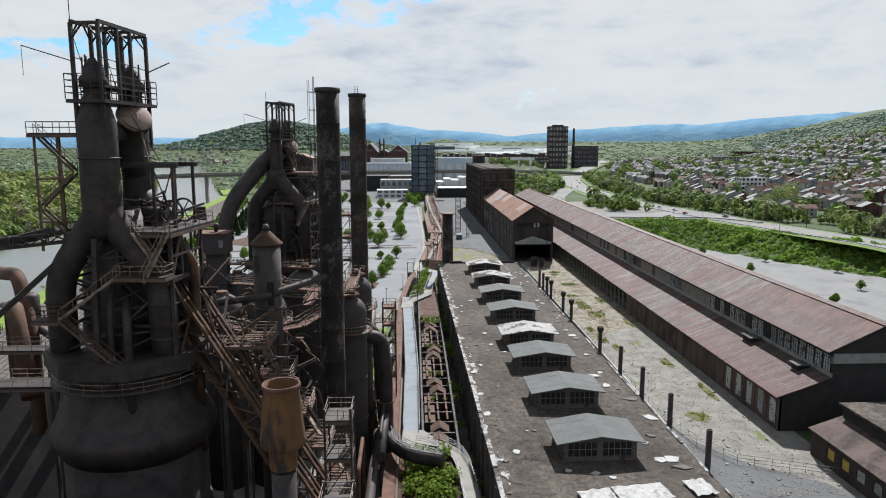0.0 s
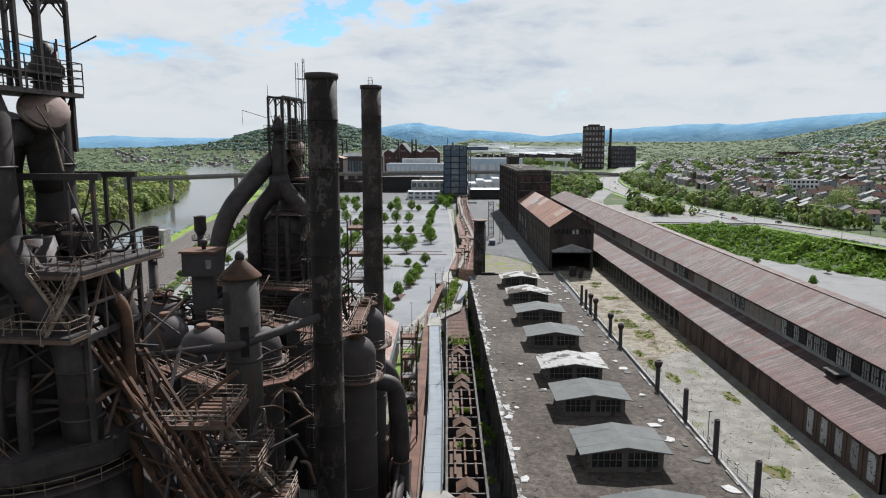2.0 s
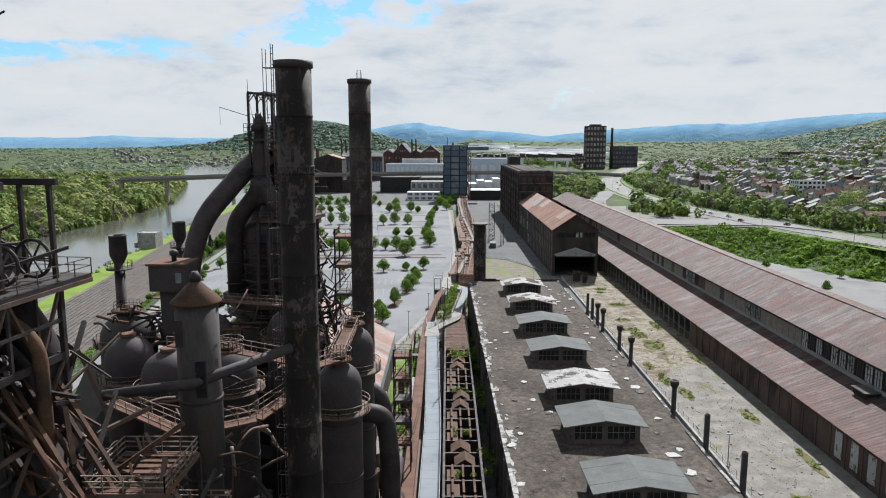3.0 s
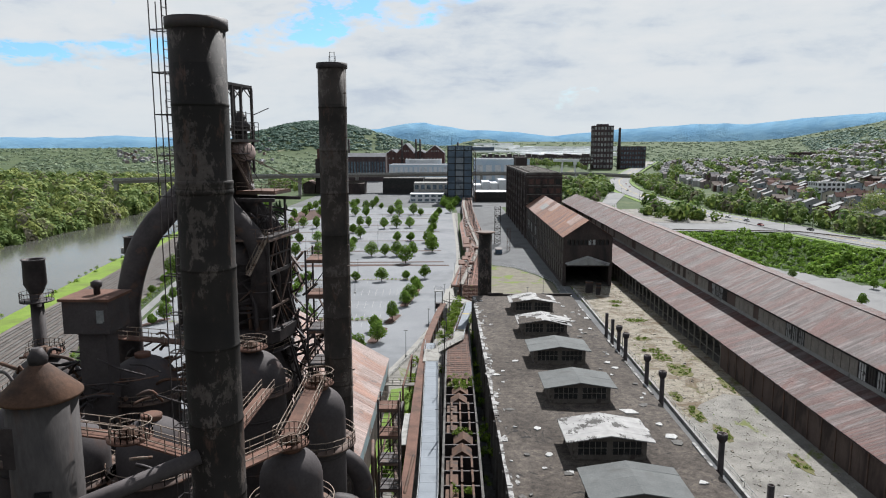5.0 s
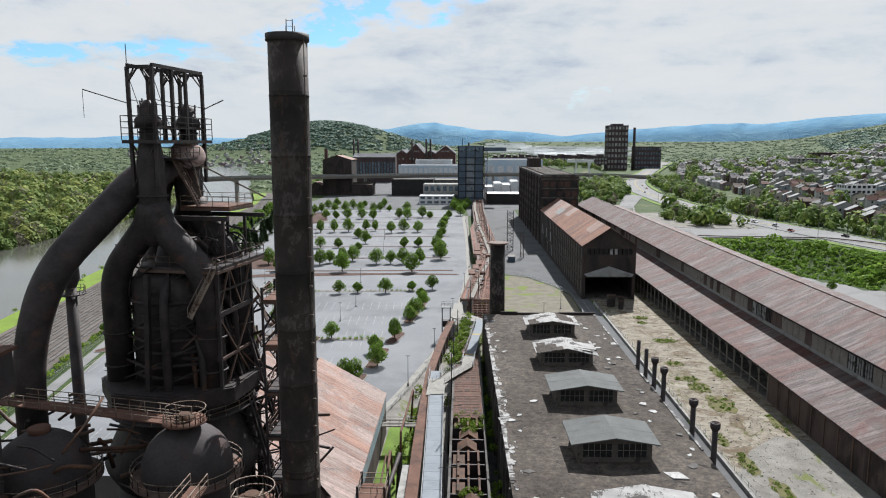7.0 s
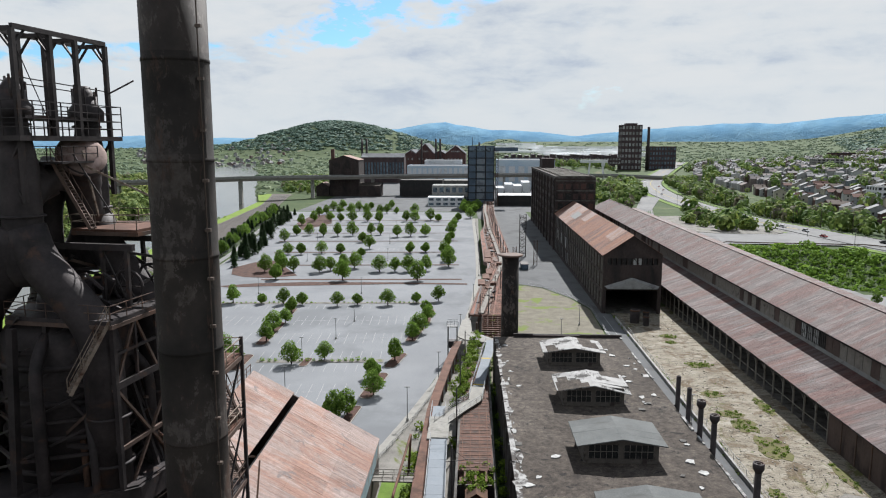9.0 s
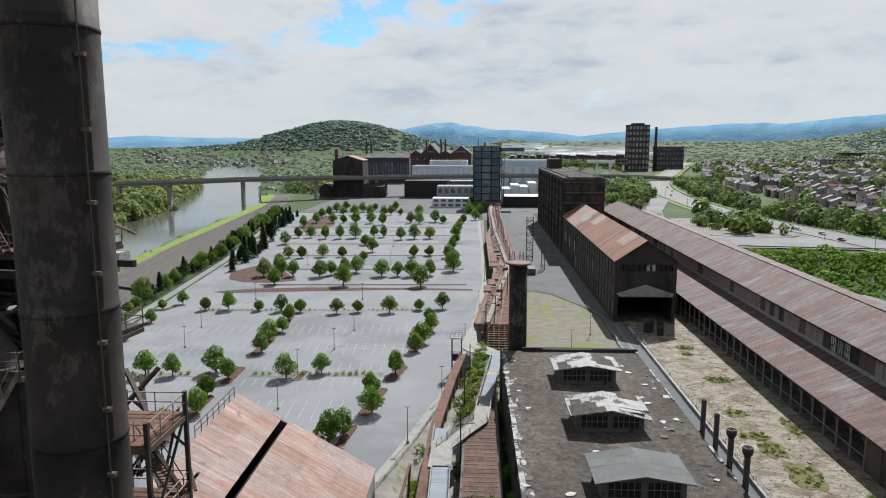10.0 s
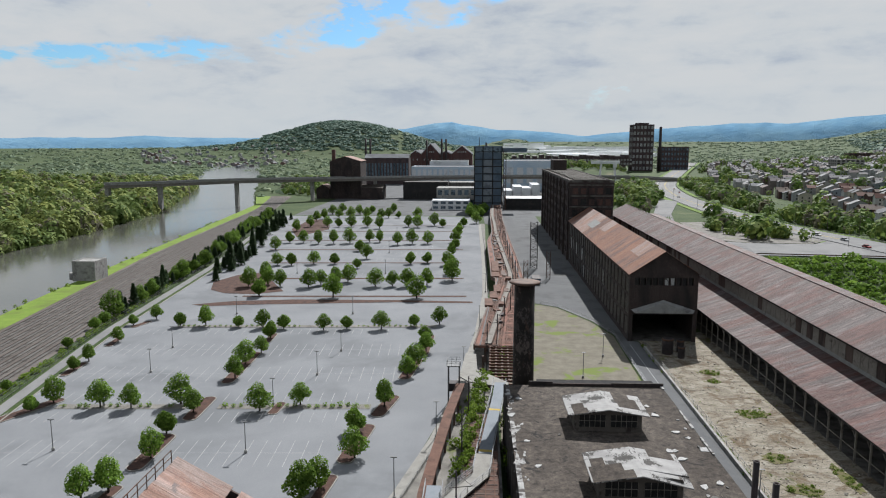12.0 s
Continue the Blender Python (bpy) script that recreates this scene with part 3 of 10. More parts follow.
def bend(pts, n=6, r=0.35):
    """Rounds the corners of a line of points."""
    pts = [Vector(p) for p in pts]
    out = [pts[0]]
    for i in range(1, len(pts) - 1):
        p, a, b = pts[i], pts[i - 1], pts[i + 1]
        la, lb = (a - p), (b - p)
        k = min(r, 0.48 * la.length, 0.48 * lb.length)
        s, e = p + la.normalized() * k, p + lb.normalized() * k
        for j in range(n + 1):
            t = j / n
            out.append(s * (1 - t) ** 2 + p * (2 * t * (1 - t)) + e * t ** 2)
    out.append(pts[-1])
    return out


def railing(line, height=1.05, post=1.8, w=0.05, rails=2):
    """Posts and rails along a line; one mesh."""
    s = Shape()
    pts = [Vector(p) for p in line]
    up = Vector((0, 0, 1))
    for a, b in zip(pts, pts[1:]):
        n = max(1, round((b - a).length / post))
        for i in range(n + 1):
            p = a.lerp(b, i / n)
            s.beam(p, p + up * height, w)
        for r in range(rails):
            h = height * (r + 1) / rails
            s.beam(a + up * h, b + up * h, w)
    return s


def ring(x, y, z, r, n=24, a0=0.0, a1=2 * math.pi):
    return [(x + r * math.cos(a), y + r * math.sin(a), z) for a in arc(a0, a1, n)]


def lattice(a, b, w, h, bay, bar=0.12, chord=0.2):
    """A box lattice girder from a to b."""
    s = Shape()
    a, b = Vector(a), Vector(b)
    d = (b - a)
    z = d.normalized()
    side = z.cross(Vector((0, 0, 1)))
    side = Vector((1, 0, 0)) if side.length < 1e-3 else side.normalized()
    up = side.cross(z).normalized()
    n = max(1, round(d.length / bay))
    corner = [(-w / 2, -h / 2), (w / 2, -h / 2), (w / 2, h / 2), (-w / 2, h / 2)]
    pos = lambda i, c: a + d * (i / n) + side * corner[c % 4][0] + up * corner[c % 4][1]
    for c in range(4):
        s.beam(pos(0, c), pos(n, c), chord)
    for i in range(n):
        for c in range(4):
            s.beam(pos(i, c), pos(i + 1, c + 1) if i % 2 else pos(i + 1, c + 1), bar)
            if i % 2:
                s.beam(pos(i, c), pos(i, c + 1), bar)
    return s

# ---------------------------------------------------------------- land


def lerp_table(t, table):
    if t <= table[0][0]:
        (a, p), (b, q) = table[0], table[1]
    elif t >= table[-1][0]:
        (a, p), (b, q) = table[-2], table[-1]
    else:
        for (a, p), (b, q) in zip(table, table[1:]):
            if a <= t <= b:
                break
    return p + (q - p) * (t - a) / (b - a)


RIVER_R = [(0, -104), (290, -153), (380, -168), (540, -187), (790, -217), (1000, -285), (1720, -505), (4000, -1200)]
RIVER_L = [(0, -235), (445, -256), (575, -259), (735, -278), (1080, -390), (1720, -628), (4000, -1400)]
TOWN_EDGE = [(0, 300), (250, 262), (453, 222), (602, 235), (767, 250), (1015, 270), (1512, 420), (3333, 1230)]
WATER_Z = -2.2


def smooth(a, b, t):
    t = min(1, max(0, (t - a) / (b - a)))
    return t * t * (3 - 2 * t)


def land(x, y):
    """Height of the ground."""
    h = 0.0
    xr, xl = lerp_table(y, RIVER_R), lerp_table(y, RIVER_L)
    wide = smooth(xl - 14, xl + 4, x) * (1 - smooth(xr - 4, xr + 5, x))
    h -= 7 * wide
    h += 26 * smooth(0, 900, xl - x) + 10 * smooth(1500, 3500, y)
    h += 50 * smooth(2300, 3900, y) * smooth(-300, 100, x)
    h += 13 * smooth(1070, 1180, y) * smooth(40, 80, x) * (1 - smooth(195, 235, x))
    e = lerp_table(y, TOWN_EDGE)
    bank = max((x - 150) * 0.88 + (y - 392) * 0.47, y - 402)
    h += 10 * smooth(-2, 27, bank) * smooth(111, 126, x)
    h += 0.045 * min(900, max(0, x - e - 10)) + (52 * smooth(220, 760, x - e) + 85 * smooth(640, 1200, x - e)) * smooth(350, 1200, y)
    # wooded hill across the river and low swells beyond
    for cx, cy, sx, sy, top in ((-600, 3050, 230, 330, 112), (-330, 3080, 230, 330, 68), (-880, 3080, 230, 330, 50), (-1250, 3100, 380, 500, 26)):
        h += top * math.exp(-((x - cx) / sx) ** 2 - ((y - cy) / sy) ** 2)
    return h


def axis(stops):
    out = []
    for a, b, step in stops:
        n = max(1, round((b - a) / step))
        out += [a + (b - a) * i / n for i in range(n)]
    return out + [stops[-1][1]]


gx = axis([(-3600, -1400, 100), (-1400, -700, 40), (-700, -300, 14), (-300, -90, 5), (-90, 98, 31), (98, 290, 8), (290, 1400, 37), (1400, 3600, 110)])
gy = axis([(-250, 0, 50), (0, 200, 40), (200, 520, 8), (520, 1100, 20), (1100, 2200, 40), (2200, 4000, 45), (4000, 4900, 150)])
g = Shape()
g.v = [(x, y, land(x, y) - 0.03) for y in gy for x in gx]
w = len(gx)
g.f = [(j * w + i, j * w + i + 1, (j + 1) * w + i + 1, (j + 1) * w + i) for j in range(len(gy) - 1) for i in range(w - 1)]
g.smooth = set(range(len(g.f)))
place("ground", g, ground_mat, kind="structure", label="green and earthy valley floor rising to wooded hills", category="ground")

s = Shape()
ys = axis([(-250, 1100, 25), (1100, 4000, 100)])
s.v = [(lerp_table(y, t) + d, y, WATER_Z) for y in ys for t, d in ((RIVER_L, -25), (RIVER_R, 12))]
s.f = [(2 * i, 2 * i + 1, 2 * i + 3, 2 * i + 2) for i in range(len(ys) - 1)]
place("water", s, water_mat, kind="structure", label="calm brown river reflecting the sky", category="river")


def sheet(name, outline, z, material, label, category, kind="structure"):
    s = Shape()
    s.v = [(x, y, z) for x, y in outline]
    s.f = [tuple(range(len(outline)))]
    return place(name, s, material, kind=kind, label=label, category=category)


def side_line(table, ys, off=0.0):
    return [(lerp_table(y, table) + off, y) for y in ys]


# river bank, railway yard
BANK = [(0, -93), (270, -137.5), (345, -148), (480, -170), (747, -198), (880, -226), (1000, -262)]
YARD_R = [(0, -62), (284, -110), (340, -118), (620, -158), (924, -212), (1000, -226)]
ys = axis([(-100, 900, 25)])
sheet("grass_bank", side_line(RIVER_R, ys, 4) + side_line(BANK, ys)[::-1], 0.05, bank_grass, "bright green grass strip along the river bank", "grass")
sheet("rail_yard", side_line(BANK, ys) + side_line(YARD_R, ys)[::-1], 0.03, ballast, "brown ballast bed of a railway yard", "railway")
for i in range(8):
    f = 0.1 + 0.8 * i / 7
    mid = [(lerp_table(y, BANK) * (1 - f) + lerp_table(y, YARD_R) * f, y) for y in axis([(-60, 880, 40)])]
    track = thing("railway_track", (0, 0, 0), "rusty pair of rails on dark sleepers", "railway track", "tracks of the yard", "structure")
    for o in (-0.72, 0.72):
        part("rail", Shape().strip(mid, 0.16, 0.26, 0.16, o), rail_mat, track)
    part("track_bed", Shape().strip(mid, 2.5, 0.08, 0.05), concrete_dark, track, "dark strip of sleepers")

# parking lot
TURN = radians(3.1)
CT, ST = math.cos(TURN), math.sin(TURN)


def lot(u, v):
    return (u * CT - v * ST, u * ST + v * CT)



KERB = [(150, -38), (205, -20), (222, -14.5), (240, -10.2), (263, -5.4), (290, -2.0), (340, 2.5), (398, 5.0), (450, 4.9), (500, 4.4), (560, 3.4), (610, 2.6), (700, 2.2)]
LOT_L = [(150, -78), (263, -96.5), (334, -109), (455, -121), (618, -147), (660, -152), (720, -160)]
ys = axis([(150, 690, 15)])
sheet("parking_lot", side_line(LOT_L, ys) + side_line(KERB, ys)[::-1], 0.012, asphalt, "large sun-bleached grey asphalt parking lot", "parking lot")
k = thing("kerb", (0, 0, 0), "long pale concrete kerb beside the lot", "kerb", kind="structure")
part("kerb_walk", Shape().strip(side_line(KERB, axis([(205, 640, 7)])), 2.0, 0.16, 0.3, 1.0), kerb_mat, k)
part("kerb_edge", Shape().strip(side_line(LOT_L, axis([(160, 680, 20)])), 0.35, 0.15, 0.25), kerb_mat, k)
path_line = [(lerp_table(y, LOT_L) - 3.2, y) for y in axis([(160, 640, 20)])]
place("path", Shape().strip(path_line, 3.0, 0.05), road_pale, kind="structure", label="pale path along the railway fence", category="path")

# stall lines
s = Shape()


def stalls(u0, u1, v, half, step=2.74):
    n = int((u1 - u0) / step)
    for i in range(n + 1):
        u = u0 + i * step
        a, b, c, d = lot(u - 0.07, v - half), lot(u + 0.07, v - half), lot(u + 0.07, v + half), lot(u - 0.07, v + half)
        s.quad(*[(p[0], p[1], 0.03) for p in (a, b, c, d)])
    if half > 4:
        a, b, c, d = lot(u0, v - 0.06), lot(u1, v - 0.06), lot(u1, v + 0.06), lot(u0, v + 0.06)
        s.quad(*[(p[0], p[1], 0.03) for p in (a, b, c, d)])


for v in (209, 232, 255):
    stalls(-92 + (v - 209) * 0.1, -50, v, 5.7)
    stalls(-40, -12, v, 5.7)
for v, h in ((272.5, 2.9), (284.5, 2.9), (341, 2.9)):
    stalls(-84, -46, v, h)
    stalls(-39, -5, v, h)
for v in (301, 322):
    stalls(-86, -46, v, 5.7)
    stalls(-37, 1, v, 5.7)
for v in (438, 478, 500, 522, 560, 582, 604):
    stalls(-70, -38, v, 4.6)
    stalls(-28, 6, v, 4.6)
place("stall_line", s, paint_white, kind="stuff", label="worn white parking stall lines on asphalt", category="road marking")

HEDGE_V = 278.4


def island(u0, v0, u1, v1, half=1.3, label="mulched planting island with a pale kerb"):
    """A long planted island with round ends, from one lot place to the other."""
    a, b = Vector(lot(u0, v0)), Vector(lot(u1, v1))
    d = (b - a).normalized()
    nrm = Vector((d.y, -d.x))

    def outline(r):
        pts = []
        for c, base in ((b, 0), (a, math.pi)):
            for q in arc(-math.pi / 2, math.pi / 2, 8):
                ang = q + base
                p = c + d * (math.cos(ang) * r) + nrm * (-math.sin(ang) * r)
                pts.append((p.x, p.y))
        return pts

    t = thing("planting_island", (a.x, a.y, 0), label, "planting island", "islands of the parking lot", "structure")
    off = Matrix.Translation((-a.x, -a.y, 0))
    o, i = outline(half), outline(half - 0.22)
    s = Shape()
    n = len(o)
    s.v = [(x - a.x, y - a.y, z) for ring_, z in ((o, 0.0), (o, 0.17), (i, 0.17), (i, 0.1)) for x, y in ring_]
    for r in range(3):
        for q in range(n):
            s.f.append((r * n + q, r * n + (q + 1) % n, (r + 1) * n + (q + 1) % n, (r + 1) * n + q))
    part("kerb", s, kerb_mat, t)
    m = Shape()
    m.v = [(x - a.x, y - a.y, 0.13) for x, y in i]
    m.f = [tuple(range(n))]
    part("bed", m, mulch, t)
    return t


for u0, v0, u1, v1 in ((-45.5, 233, -44.5, 241), (-44.6, 249, -44.0, 262), (-43, 272, -42.6, 283), (-42, 295, -41.4, 318), (-41, 330, -41, 338),
                       (-10, 236, -8.5, 245), (-7, 252, -4.5, 267), (-3, 274, -0.5, 284), (1.5, 298, 4.0, 312), (5.5, 318, 7, 336),
                       (-84.5, 268, -77, 282), (-85, 300, -85, 309), (-86, 326, -86.5, 334), (-88, 347, -86, 353), (-26, 275, -25.4, 280)):
    island(u0, v0, u1, v1, 1.7 if v1 - v0 > 9 else 1.25)
s = Shape()
for u0, u1, v in ((-75, -46, HEDGE_V), (-39, -5, HEDGE_V), (-74, 9, 347.5)):
    a, b = lot(u0, v), lot(u1, v)
    s.strip([a, b], 2.6, 0.11)
place("hedge_bed", s, gravel, kind="structure", label="stony planting strip between parking rows", category="planting strip")
# far part of the lot: roadway with red-brown verges
for outline, nm in (([lot(-74, 381), lot(-66, 384), lot(-45, 386.5), lot(-6, 385.5), lot(22, 383), lot(22, 380.5), lot(-6, 382), (-82, 374), (-95, 371), (-101, 373)], "verge"),
                    ([(-104, 399), (-96, 393), (-84, 392), (-74, 398), (-80, 409), (-88, 425), (-95, 437), (-104, 431), (-109, 415)], "verge"),
                    ([(-112, 560), (-100, 600), (-112, 660), (-128, 660), (-126, 600)], "verge")):
    sheet("verge", outline, 0.1, mulch, "red-brown mulch bed beside the lot road", "planting bed")
s = Shape()
for u0, u1, v in ((-66, 20, 392), (-70, 20, 428), (-78, 20, 468), (-85, 22, 511), (-90, 22, 549), (-95, 24, 593), (-100, 24, 625)):
    s.strip([lot(u0, v), lot(u1, v)], 2.4, 0.1)
place("tree_strip", s, mulch, kind="structure", label="long mulch strips under the tree rows", category="planting strip")

# ground between lot and trestle, yard beside the shed
ys = axis([(60, 640, 20)])
sheet("verge_stony", [(lerp_table(y, KERB) + 1.9, y) for y in ys] + [(7, y) for y in ys][::-1], 0.006, gravel, "stony overgrown verge under the trestle", "verge")
sheet("plant_yard", [(-90, -20), (11, -20), (11, 200), (-14, 214), (-60, 205), (-72, 120)], 0.004, concrete_dark, "dark littered furnace yard", "yard")
YARD_Z = 0.02
sheet("works_yard", [(-150, 695), (200, 695), (230, 1020), (250, 1260), (-180, 1260), (-150, 900)], 0.02, asphalt_grey, "grey works yard and roads before the mills", "yard")
sheet("yard_slab", [(50.9, 160), (76, 160), (76, 345), (51.3, 345), (51.2, 300)], YARD_Z, slab_mat, "cracked pale concrete yard with moss", "yard")
sheet("yard_gravel", [(51.5, 90), (76, 102), (76, 206), (66, 210), (58, 203), (50.5, 190)], YARD_Z + 0.02, gravel, "grey gravel yard with weeds", "yard")
sheet("service_road", [(75, 40), (75, 96), (70, 108), (60, 116), (53, 128), (51.0, 150), (50.8, 180), (50.8, 260), (51.0, 330), (45.2, 330), (44, 262), (37.5, 262), (38.5, 180), (39.5, 40)], YARD_Z + 0.04, asphalt_grey, "grey asphalt service road beside the shed", "road")
sheet("plaza", [(8.5, 257), (37.4, 257), (37.4, 262.1), (43.9, 262.1), (44.2, 308), (44.8, 339), (40.6, 356), (31.6, 375.5), (26, 380), (8.5, 380)], 0.03, pad_mat, "mossy concrete pad behind the shed", "yard")
sheet("back_road", [(45.2, 330), (51.0, 330), (51.0, 333.5), (48, 334.5), (48, 744), (5, 744), (7, 640), (22, 600), (22, 384), (26.3, 380.6), (32, 376.4), (41.2, 356.8), (45.4, 340)], 0.035, asphalt_grey, "grey yard road beside the brick mill", "road")
sheet("east_lot", [(98, 60), (330, 60), (213, 290), (156, 388), (128, 400), (98, 400)], 0.03, road_pale, "empty pale asphalt lot behind the machine shop", "parking lot")


def road_line(pts, n=60):
    """A smooth line through the points."""
    v = [Vector(p) for p in pts]
    out = []
    for i in range(len(v) - 1):
        p0, p1, p2, p3 = v[max(i - 1, 0)], v[i], v[i + 1], v[min(i + 2, len(v) - 1)]
        m = max(4, n // len(v))
        for j in range(m):
            t = j / m
            out.append(0.5 * ((2 * p1) + (p2 - p0) * t + (2 * p0 - 5 * p1 + 4 * p2 - p3) * t * t + (3 * p1 - p0 - 3 * p2 + p3) * t ** 3))
    return out + [v[-1]]


HIGHWAY = road_line([(245, 215), (231, 275), (212, 350), (196, 420), (190, 457), (185, 492), (178, 529), (175, 582), (174, 630), (178, 710), (186, 792), (207, 912), (243, 1041), (345, 1355), (494, 1791)], 150)
HIGHWAY = [Vector((p.x, p.y, land(p.x, p.y) + 0.45 + 0.004 * max(0, p.y - 800))) for p in HIGHWAY]
hw = thing("road", (0, 0, 0), "pale concrete highway curving into the distance", "road", kind="structure")
part("carriageway", Shape().strip(HIGHWAY, 24, 0, 0.3), road_pale, hw)
for off in (-0.35, 0.35):
    part("centre_line", Shape().strip([p + Vector((0, 0, 0.03)) for p in HIGHWAY], 0.3, 0, 0, off), paint_yellow, hw)
for off in (-10.4, -3.6, 3.6, 10.4):
    part("lane_line", Shape().strip([p + Vector((0, 0, 0.03)) for p in HIGHWAY], 0.22, 0, 0, off), paint_white, hw)
for off in (-14.5, 15.5):
    part("shoulder", Shape().strip([p - Vector((0, 0, 0.08)) for p in HIGHWAY], 5, 0, 0.3, off), grass_bright, hw)
for off in (-12.6, 12.6):
    part("guard_rail", Shape().strip([p + Vector((0, 0, 0.8)) for p in HIGHWAY], 0.12, 0, 0.35, off), trim_pale, hw)
RAMP = road_line([(212, 418), (190, 448), (165, 452), (140, 452), (122, 464), (116, 488), (118, 530), (128, 590), (148, 650), (168, 720)], 90)


def field_between(name, left, right, lift, n, material, label, category):
    """A paved or gravelled field between two lines, lying on the land."""
    s = Shape()
    m = len(left)
    for (x0, y0), (x1, y1) in zip(left, right):
        for i in range(n + 1):
            x, y = x0 + (x1 - x0) * i / n, y0 + (y1 - y0) * i / n
            s.v.append((x, y, land(x, y) + lift))
    s.f = [(a * (n + 1) + i, a * (n + 1) + i + 1, (a + 1) * (n + 1) + i + 1, (a + 1) * (n + 1) + i) for a in range(m - 1) for i in range(n)]
    return place(name, s, material, kind="structure", label=label, category=category)


field_between("ramp", [(206, 400), (190, 426), (175.5, 430), (157, 432), (139, 434), (124, 437), (115, 447), (111, 470), (111, 505), (114, 560), (124, 620), (143, 690), (160, 750)],
        [(208, 452), (192, 492), (178, 484), (164, 470), (145, 471), (132, 473), (126, 477), (122, 484), (120, 505), (123, 560), (134, 612), (152, 670), (168, 720)], 0.5, 8, road_pale, "wide pale slip road curving off the highway", "road")
field_between("gravel_island", [(178, 486), (164, 472), (145, 473), (132, 475), (127, 479), (123, 490), (122, 520)],
        [(178.2, 486.5), (174, 510), (168, 525), (160, 545), (150, 560), (138, 565), (126, 562)], 0.42, 8, gravel, "dark gravel island between slip road and highway", "gravel")
slip_line = road_line([(206, 400), (190, 426), (175.5, 430), (157, 432), (139, 434), (124, 437), (115, 447)], 60)
place("slip_rail", Shape().strip([Vector((p.x, p.y, land(p.x, p.y) + 1.3)) for p in slip_line], 0.16, 0, 0.5), steel_brown, kind="structure", label="brown guard rail along the slip road", category="guard rail")

# worn lines on the service road
s = Shape()
for a, b in (((47.6, 150), (47.9, 330)), ((44.6, 150), (45.0, 330)), ((45.8, 340), (41.8, 357)), ((41.8, 357), (32.4, 377)), ((32.4, 377), (27, 381))):
    s.strip([a, b], 0.16, 0.075)
place("edge_line", s, paint_white, kind="stuff", label="worn white lines on the service road", category="road marking")
# beds of moss and weeds on the yard: place, half widths, plants
WEED_BEDS = ((62.8, 305.6, 2.6, 2.2, 30), (62.1, 299.1, 1.6, 1.6, 22), (63.1, 278.1, 3.6, 2.6, 60), (59.6, 256.2, 2.6, 2.0, 34), (59.3, 244.2, 2.8, 2.2, 40), (60.3, 237.8, 2.6, 3.6, 44), (61.5, 227.5, 3.4, 5.0, 46),
             (68.4, 248.5, 1.2, 6.0, 40), (54.4, 208.0, 1.2, 3.5, 26), (55.5, 197.1, 1.4, 5.0, 40), (57.5, 187.6, 1.5, 4.0, 26), (68.2, 152.4, 1.0, 6.0, 30), (59.8, 138.0, 2.2, 3.0, 24), (69.2, 215.3, 1.0, 6.0, 24), (66.4, 174.1, 1.4, 4.0, 20))
rgm = random.Random(77)
mb = Shape()
for x0, y0, rx, ry, n in WEED_BEDS:
    rim = [(x0 + rx * 1.1 * rgm.uniform(0.65, 1.15) * math.cos(k * 0.3307), y0 + ry * 1.1 * rgm.uniform(0.65, 1.15) * math.sin(k * 0.3307)) for k in range(19)]
    mb.prism(rim, 0.03, 0.075)
place("moss_bed", mb, moss_mat, kind="stuff", label="olive moss and dry weeds in beds on the yard", category="moss")
# rubble on the pale yard
rb = Shape()
rgr = random.Random(55)
for i in range(3200):
    x, y = rgr.uniform(52, 72), 104 + 226 * rgr.random() ** 1.7
    r = rgr.uniform(0.04, 0.15) * (2.4 if rgr.random() < 0.03 else 1)
    m = pose(x, y, r * 0.3 + 0.03, rgr.uniform(-20, 20), rgr.uniform(-20, 20), rgr.uniform(0, 360))
    rb.box(-r, r, -r * rgr.uniform(0.5, 1), r * 0.7, -r * 0.4, r * 0.35, m)
place("rubble", rb, rubble_mat, kind="stuff", label="broken concrete rubble strewn over the yard", category="rubble")

# ---------------------------------------------------------------- long shed with roof monitors
SX0, SX1, SY0, SY1, SZ = 10.75, 40.3, 77.0, 259.0, 12.5
SKEW = pose(27, 95, 0, 0, 0, 0.6) @ pose(-27, -95, 0)      # the shed lies a little askew
shed = thing("ore_shed", SKEW, "long low concrete shed with a dark gravelled roof", "shed")
part("roof", Shape().box(SX0, SX1, SY0, SY1, SZ - 0.4, SZ), shed_roof_mat, shed, "dark gravelled flat roof")
for x0, x1 in ((SX0 + 0.2, SX0 + 0.7), (SX1 - 0.7, SX1 - 0.2)):
    part("wall", Shape().box(x0, x1, SY0 + 0.2, SY1 - 0.2, 0, SZ - 0.4), concrete_dark, shed)
for y0, y1 in ((SY0 + 0.2, SY0 + 0.7), (SY1 - 0.7, SY1 - 0.2)):
    part("wall", Shape().box(SX0 + 0.7, SX1 - 0.7, y0, y1, 0, SZ - 0.4), concrete_dark, shed)
rng = random.Random(4)
for side, x in ((-1, SX0), (1, SX1)):
    y = SY0
    while y < SY1 - 1:
        l = rng.uniform(2.2, 6.5)
        h = rng.uniform(0.10, 0.28)
        wdt = rng.uniform(0.35, 0.75)
        if rng.random() < (0.86 if side < 0 else 0.55):
            x0, x1 = (x - 0.05, x + wdt) if side < 0 else (x - wdt * 0.6, x + 0.05)
            part("parapet_block", Shape().box(x0, x1, y, min(SY1, y + l - 0.04), SZ + 0.003, SZ + h), parapet_mat, shed)
        y += l
